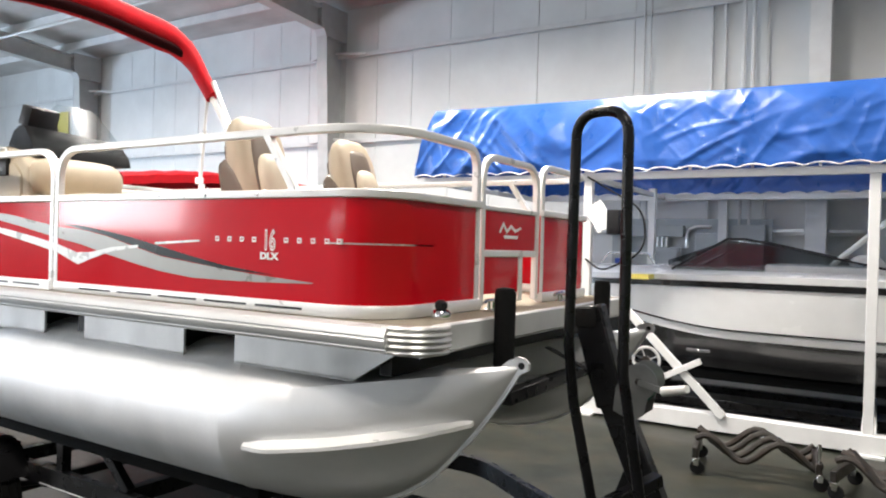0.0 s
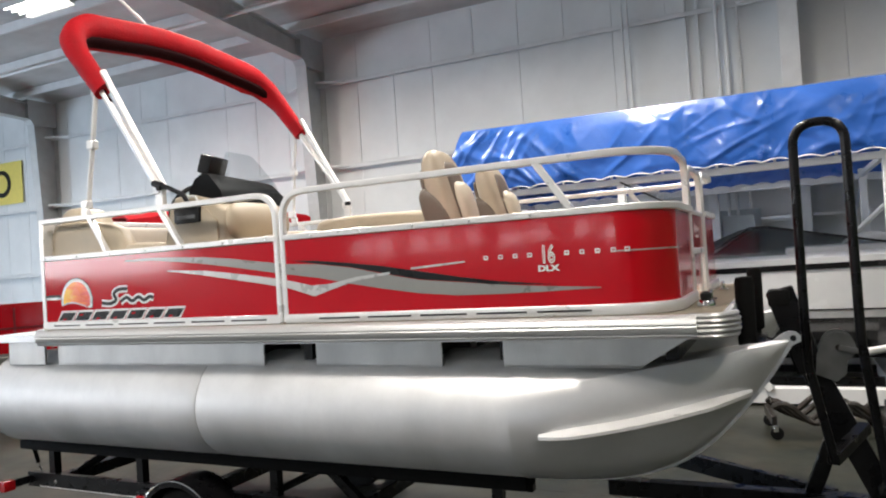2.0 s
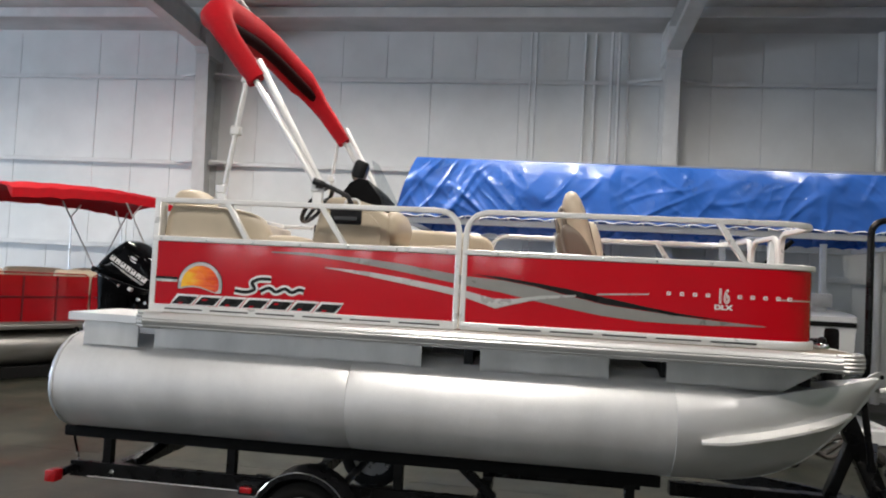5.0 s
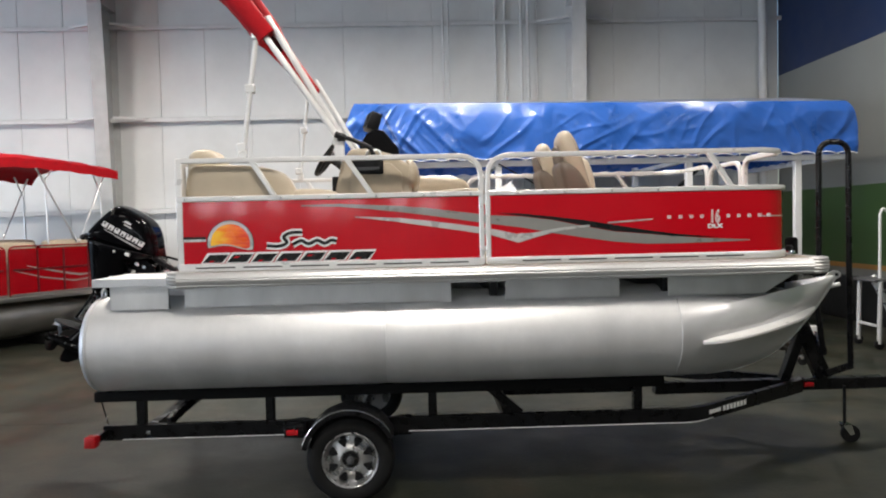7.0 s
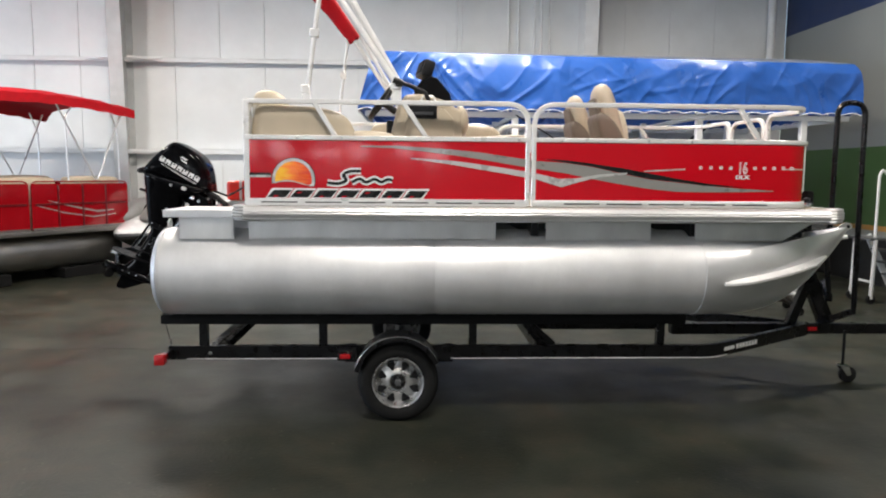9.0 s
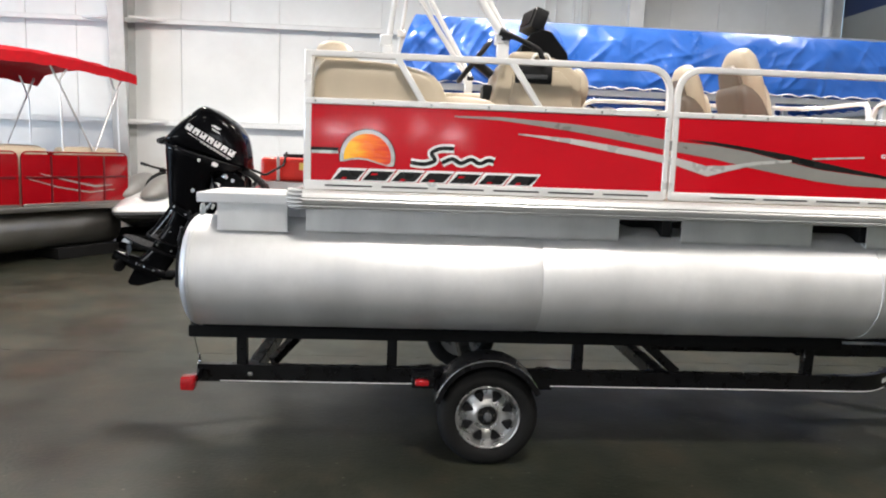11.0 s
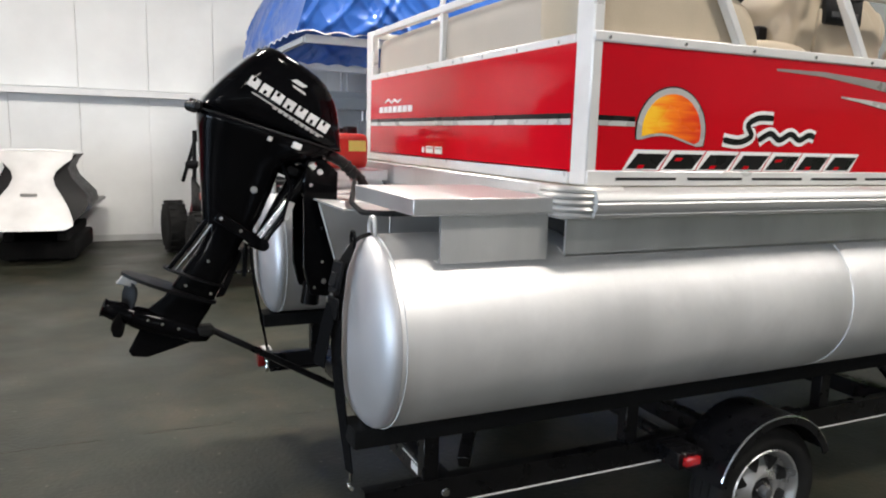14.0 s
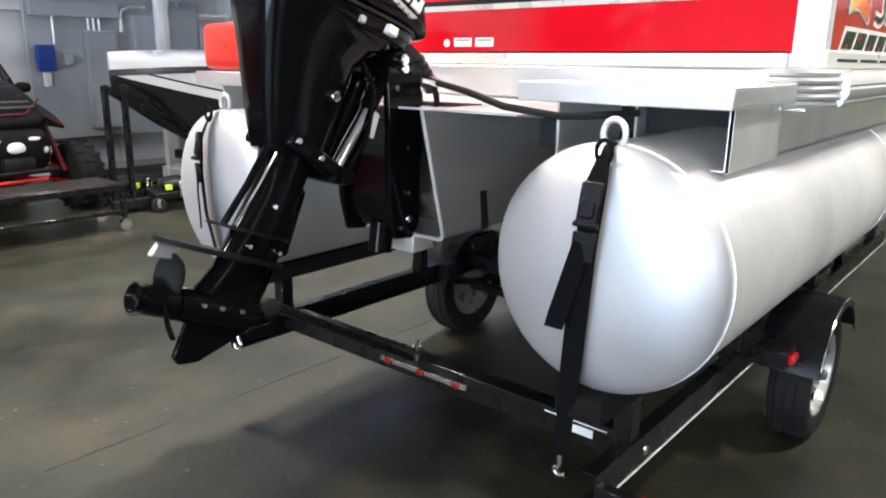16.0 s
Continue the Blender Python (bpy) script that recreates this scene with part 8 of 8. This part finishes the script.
        part("cage_tube", rod((s * 0.5, 0.1, 1.8), (s * 0.4, -0.2, 1.45), 0.022, n=8), SEATBLACK, ob)
        part("mirror", pillow([(-0.06, 1.3), (-0.06, 1.42), (0.02, 1.43), (0.04, 1.32)], "x", s * 0.76, 0.09, 3, 7, 1), SEATBLACK, ob, "", 60)
        for k, y in enumerate((-0.8, 0.85)):
            x = s * 0.84
            w = part("wheel", lathe([(0.18, -0.12), (0.31, -0.14), (0.36, -0.12), (0.385, -0.05), (0.385, 0.05), (0.36, 0.12), (0.31, 0.14), (0.18, 0.12)], (x, y, 0.4), "x", 26), RUBBER, ob, "knobbly black tyre")
            part("rim", lathe([(0.02, -0.09), (0.15, -0.1), (0.19, -0.12), (0.19, 0.12), (0.15, 0.1), (0.02, 0.09)], (x, y, 0.4), "x", 18), SEATBLACK, w)
            for i in range(18):
                a = 2 * math.pi * i / 18
                for sx in (-0.07, 0.07):
                    b = box(x + sx - 0.055, x + sx + 0.055, -0.026, 0.026, 0.375, 0.393, 0.004)
                    bmesh.ops.transform(b, matrix=Matrix.Translation((0, y, 0.4)) @ Matrix.Rotation(a + (0.17 if sx > 0 else 0), 4, "X"), verts=b.verts)
                    part("tread_lug", b, RUBBER, w)
            for dz in (-0.06, 0.1):
                part("arm", rod((x - s * 0.1, y, 0.4 + dz), (s * 0.2, y + 0.1, 0.5 + dz), 0.022, n=8), RED_SHADE if k == 0 else SEATBLACK, ob, "red suspension arm" if k == 0 else "")
            part("shock", rod((x - s * 0.2, y - 0.12, 0.48), (s * 0.5, y - 0.02, 1.02), 0.03, n=12), DEEP_RED, ob, "dark red shock absorber")
    roof = pillow([(-0.02, 1.76), (-0.1, 1.86), (-0.06, 1.95), (0.1, 1.98), (0.6, 1.93), (1.0, 1.97), (1.02, 1.88), (0.5, 1.8)], "x", 0, 0.45, 7, 13, 2)
    part("roof", roof, SEATBLACK, ob, "moulded black roof", 60)
    arch = bmesh.new()
    for s in (-1, 1):
        tube([(s * 0.5, -0.22, 1.44), (s * 0.46, -0.1, 1.62), (s * 0.34, 0.0, 1.76), (s * 0.1, 0.0, 1.8), (s * 0.03, -0.02, 1.76), (s * 0.03, -0.18, 1.44)], 0.045, 0.12, bm=arch)
    part("screen_frame", arch, SEATBLACK, ob, "black arched screen frame", 60)
    part("bumper", tube([(-0.42, -1.05, 0.45), (-0.4, -1.24, 0.55), (0.4, -1.24, 0.55), (0.42, -1.05, 0.45)], 0.026, 0.06), SEATBLACK, ob)
    part("skid_bar", rod((-0.3, -1.15, 0.45), (0.3, -1.15, 0.45), 0.02, n=8), REDPLASTIC, ob)
    for s in (-0.27, 0.27):
        part("seat", pillow([(0.3, 0.7), (0.3, 0.9), (0.55, 0.9), (0.72, 1.5), (0.85, 1.5), (0.8, 0.7)], "x", s, 0.22, 4, 9, 2), SEATBLACK, ob, "", 60)
    part("cross_tube", rod((-0.5, 0.9, 1.7), (0.5, 0.9, 1.7), 0.025, n=8), SEATBLACK, ob)
    part("cross_tube", rod((0.0, 0.9, 1.3), (0.0, 0.9, 1.85), 0.025, n=8), SEATBLACK, ob)
    part("cross_tube", rod((-0.5, 0.9, 1.35), (0.5, 0.9, 1.35), 0.035, n=8), SEATBLACK, ob)
    part("steering_wheel", sweep([(-0.27 + 0.15 * math.cos(2 * math.pi * k / 20), 0.12 + 0.03 * math.sin(2 * math.pi * k / 20), 1.42 + 0.14 * math.sin(2 * math.pi * k / 20)) for k in range(20)], ring_profile(0.016, 0.016, 6), closed=True, up=(0, 1, 0)), SEATBLACK, ob)
    ob.matrix_world = pose(-5.78, 10.95, 0, 0, 0, 8)


def mover_dolly(at, turn):
    ob = new("mover_dolly")
    ORIGIN[ob] = Vector()
    tagged(ob, "low black wheeled mover with lime and chrome fittings", "mover dolly", "low movers by the lift")
    part("frame", box(-0.3, 0.3, -0.22, 0.22, 0.14, 0.22, 0.012), SEATBLACK, ob)
    part("motor_box", pillow([(-0.2, 0.22), (-0.18, 0.36), (0.1, 0.38), (0.2, 0.3), (0.22, 0.22)], "y", 0, 0.16, 4, 7, 2), BLACK_PLASTIC, ob, "", 60)
    part("clip", box(-0.16, -0.08, -0.19, -0.15, 0.24, 0.3, 0.006), LIME, ob, "lime clip")
    part("clip", box(0.05, 0.11, -0.2, -0.16, 0.22, 0.28, 0.006), LIME, ob)
    part("ratchet", box(-0.02, 0.04, -0.25, -0.21, 0.16, 0.34, 0.008), CHROME, ob)
    for x in (-0.26, 0.26):
        for y in (-0.22, 0.22):
            part("wheel", lathe([(0.02, -0.03), (0.075, -0.028), (0.085, 0.0), (0.075, 0.028), (0.02, 0.03)], (x, y, 0.085), "y", 16), RUBBER, ob)
            part("fork", box(x - 0.02, x + 0.02, y - 0.045, y - 0.035, 0.06, 0.16, 0.003), CHROME, ob)
    ob.matrix_world = pose(at[0], at[1], 0, 0, 0, turn)


def wheeled_cart():
    ob = thing("wheeled_cart", (-5.7, 9.35, 0), "low dark steel cart on casters", "cart")
    f = bmesh.new()
    box(-6.45, -5.0, 9.05, 9.11, 0.42, 0.48, 0.004, bm=f)
    box(-6.45, -5.0, 9.6, 9.66, 0.42, 0.48, 0.004, bm=f)
    for x in (-6.42, -5.7, -5.03):
        box(x - 0.03, x + 0.03, 9.05, 9.66, 0.42, 0.475, 0.004, bm=f)
    box(-6.45, -5.0, 9.05, 9.09, 0.18, 0.22, 0.004, bm=f)
    for x in (-6.42, -5.03):
        for y in (9.08, 9.63):
            box(x - 0.025, x + 0.025, y - 0.025, y + 0.025, 0.14, 0.44, 0.003, bm=f)
    part("frame", f, BLACK, ob)
    part("shelf", box(-6.42, -5.03, 9.1, 9.62, 0.475, 0.49, 0.003), DARKMETAL, ob)
    for x in (-6.42, -5.03):
        for y in (9.08, 9.63):
            part("caster", lathe([(0.02, -0.025), (0.06, -0.022), (0.065, 0.0), (0.06, 0.022), (0.02, 0.025)], (x, y, 0.065), "y", 16), CHROME, ob)
    ob.location.y -= 0.3


def electric_wall():
    solid("backboard", box(-4.25, -1.55, 12.86, 12.93, 0.55, 2.6, 0.004), GREYBOX, "grey painted plywood board for electric gear", "board", kind="structure")
    p = thing("breaker_panel", (-3.24, 12.8, 0.7), "grey electric breaker panel on the wall board", "breaker panel")
    part("cabinet", box(-3.48, -3.0, 12.74, 12.86, 0.68, 2.1, 0.012), GREYBOX, p)
    part("door", box(-3.44, -3.04, 12.725, 12.74, 0.74, 2.04, 0.006), GREYBOX, p)
    w = thing("wire_trough", (-3.6, 12.8, 2.3), "long grey wiring trough with conduits", "wire trough")
    part("trough", box(-4.2, -2.95, 12.72, 12.86, 2.28, 2.48, 0.008), GREYBOX, w)
    for x in (-3.9, -3.4, -3.32, -3.24):
        part("conduit", rod((x, 12.79, 1.9 if x < -3.6 else 2.1), (x, 12.79, 2.28), 0.02, n=10), ALU_DULL, w)
    part("conduit", tube([(-2.9, 12.8, 2.1), (-2.9, 12.8, 2.4), (-2.75, 12.8, 2.46), (-2.5, 12.8, 2.46)], 0.03, 0.12), ALU_DULL, w)
    b = thing("blue_switch_box", (-4.05, 12.8, 1.5), "small blue switch box with a white plug", "switch box")
    part("case", box(-4.16, -3.93, 12.74, 12.86, 1.52, 1.88, 0.015), BLUEPLASTIC, b)
    part("plug", box(-4.1, -4.0, 12.76, 12.84, 1.3, 1.5, 0.015), PRINT_WHITE, b)
    part("outlet", box(-3.8, -3.66, 12.78, 12.86, 1.6, 1.78, 0.01), GREYBOX, b)
    d = thing("disconnect_box", (-2.1, 12.8, 1.8), "large grey disconnect box on the wall board", "disconnect box")
    part("cabinet", box(-2.75, -2.35, 12.74, 12.86, 1.5, 2.35, 0.01), GREYBOX, d)
    part("cabinet", box(-2.2, -1.65, 12.74, 12.86, 1.55, 2.5, 0.01), GREYBOX, d)
    solid("white_post", box(-2.36, -2.22, 12.6, 12.72, 0.0, 4.0, 0.008), WHITE_STEEL, "white painted steel post before the electric board", "post", kind="structure")


def dolly():
    ob = new("wheel_dolly")
    ORIGIN[ob] = Vector()
    tagged(ob, "dark steel dolly with wavy bars on casters", "wheel dolly", "steel dollies")
    for y in (-0.22, -0.05, 0.12, 0.26):
        pts = [(-0.5 + 1.0 * k / 16, y, 0.25 + 0.1 * math.cos(2 * math.pi * k / 16 * 1.6 + y * 4)) for k in range(17)]
        part("wavy_bar", sweep(pts, ring_profile(0.03, 0.03, 8), up=(0, 1, 0)), DARKMETAL, ob)
    for x in (-0.5, 0.5):
        part("end_bar", box(x - 0.025, x + 0.025, -0.3, 0.32, 0.14, 0.24, 0.006), DARKMETAL, ob)
        for y in (-0.28, 0.3):
            part("caster", lathe([(0.015, -0.02), (0.06, -0.018), (0.065, 0.0), (0.06, 0.018), (0.015, 0.02)], (x + 0.02, y, 0.065), "y", 16), RUBBER, ob)
            part("caster_fork", box(x - 0.015, x + 0.035, y - 0.03, y + 0.03, 0.08, 0.15, 0.005), CHROME, ob)
    part("upright", rod((0.5, -0.28, 0.15), (0.5, -0.28, 0.4), 0.015), CHROME, ob)
    return ob


def steps():
    ob = thing("boarding_steps", (2.7, 7.7, 0), "white tubular boarding steps on small wheels", "steps")
    for y in (7.45, 7.95):
        part("stringer", bar((2.56, y, 1.04), (3.05, y, 0.08), 0.045, 0.1, 0.006), WHITE_STEEL, ob)
        part("leg", rod((2.34, y, 0.08), (2.36, y, 1.0), 0.032), GREYVINYL_LIGHT, ob, "grey leg")
        part("caster", lathe([(0.02, -0.02), (0.07, -0.018), (0.07, 0.018), (0.02, 0.02)], (2.34, y, 0.07), "y", 14), BLACK_PLASTIC, ob)
    part("handrail", tube([(2.51, 7.7, 1.03), (2.515, 7.7, 1.98), (2.56, 7.7, 2.08), (2.64, 7.7, 2.0), (3.25, 7.7, 0.85)], 0.022, 0.06), WHITE_STEEL, ob)
    part("crossbar", rod((2.34, 7.45, 0.34), (2.34, 7.95, 0.34), 0.022), GREYVINYL_LIGHT, ob)
    part("landing", box(2.26, 2.6, 7.43, 7.97, 0.99, 1.03, 0.006), GREYPLASTIC, ob)
    for k in range(4):
        part("tread", box(2.6 + 0.1 * k, 2.76 + 0.1 * k, 7.47, 7.93, 0.8 - 0.2 * k, 0.83 - 0.2 * k, 0.006), GREYPLASTIC, ob)


def banner():
    ob = thing("wall_banner", (-23.0, 13.0, 4.6), "yellow banner with a dark round emblem on the wall", "banner")
    part("cloth", box(-24.0, -22.1, 13.03, 13.05, 4.65, 5.95, 0.002), YELLOW, ob)
    part("emblem", lathe([(0.42, -0.02), (0.42, 0.0)], (-23.05, 13.03, 5.3), "y", 28), BLACK_PLASTIC, ob)
    part("emblem_ring", lathe([(0.28, -0.025), (0.28, -0.01)], (-23.05, 13.03, 5.3), "y", 28), YELLOW, ob)


second_boat()
watercraft((-9.93, 11.85), -20, False)
watercraft((-8.45, 11.95), -6, True)
buggy()
mover_dolly((-4.35, 9.95), 20)
mover_dolly((-4.05, 9.5), -15)
wheeled_cart()
electric_wall()
d1 = dolly()
d1.matrix_world = pose(-0.95, 7.1, 0, 0, 0, 8)
copy_thing(d1, pose(0.25, 6.9, 0, 0, 0, -12))
steps()
banner()
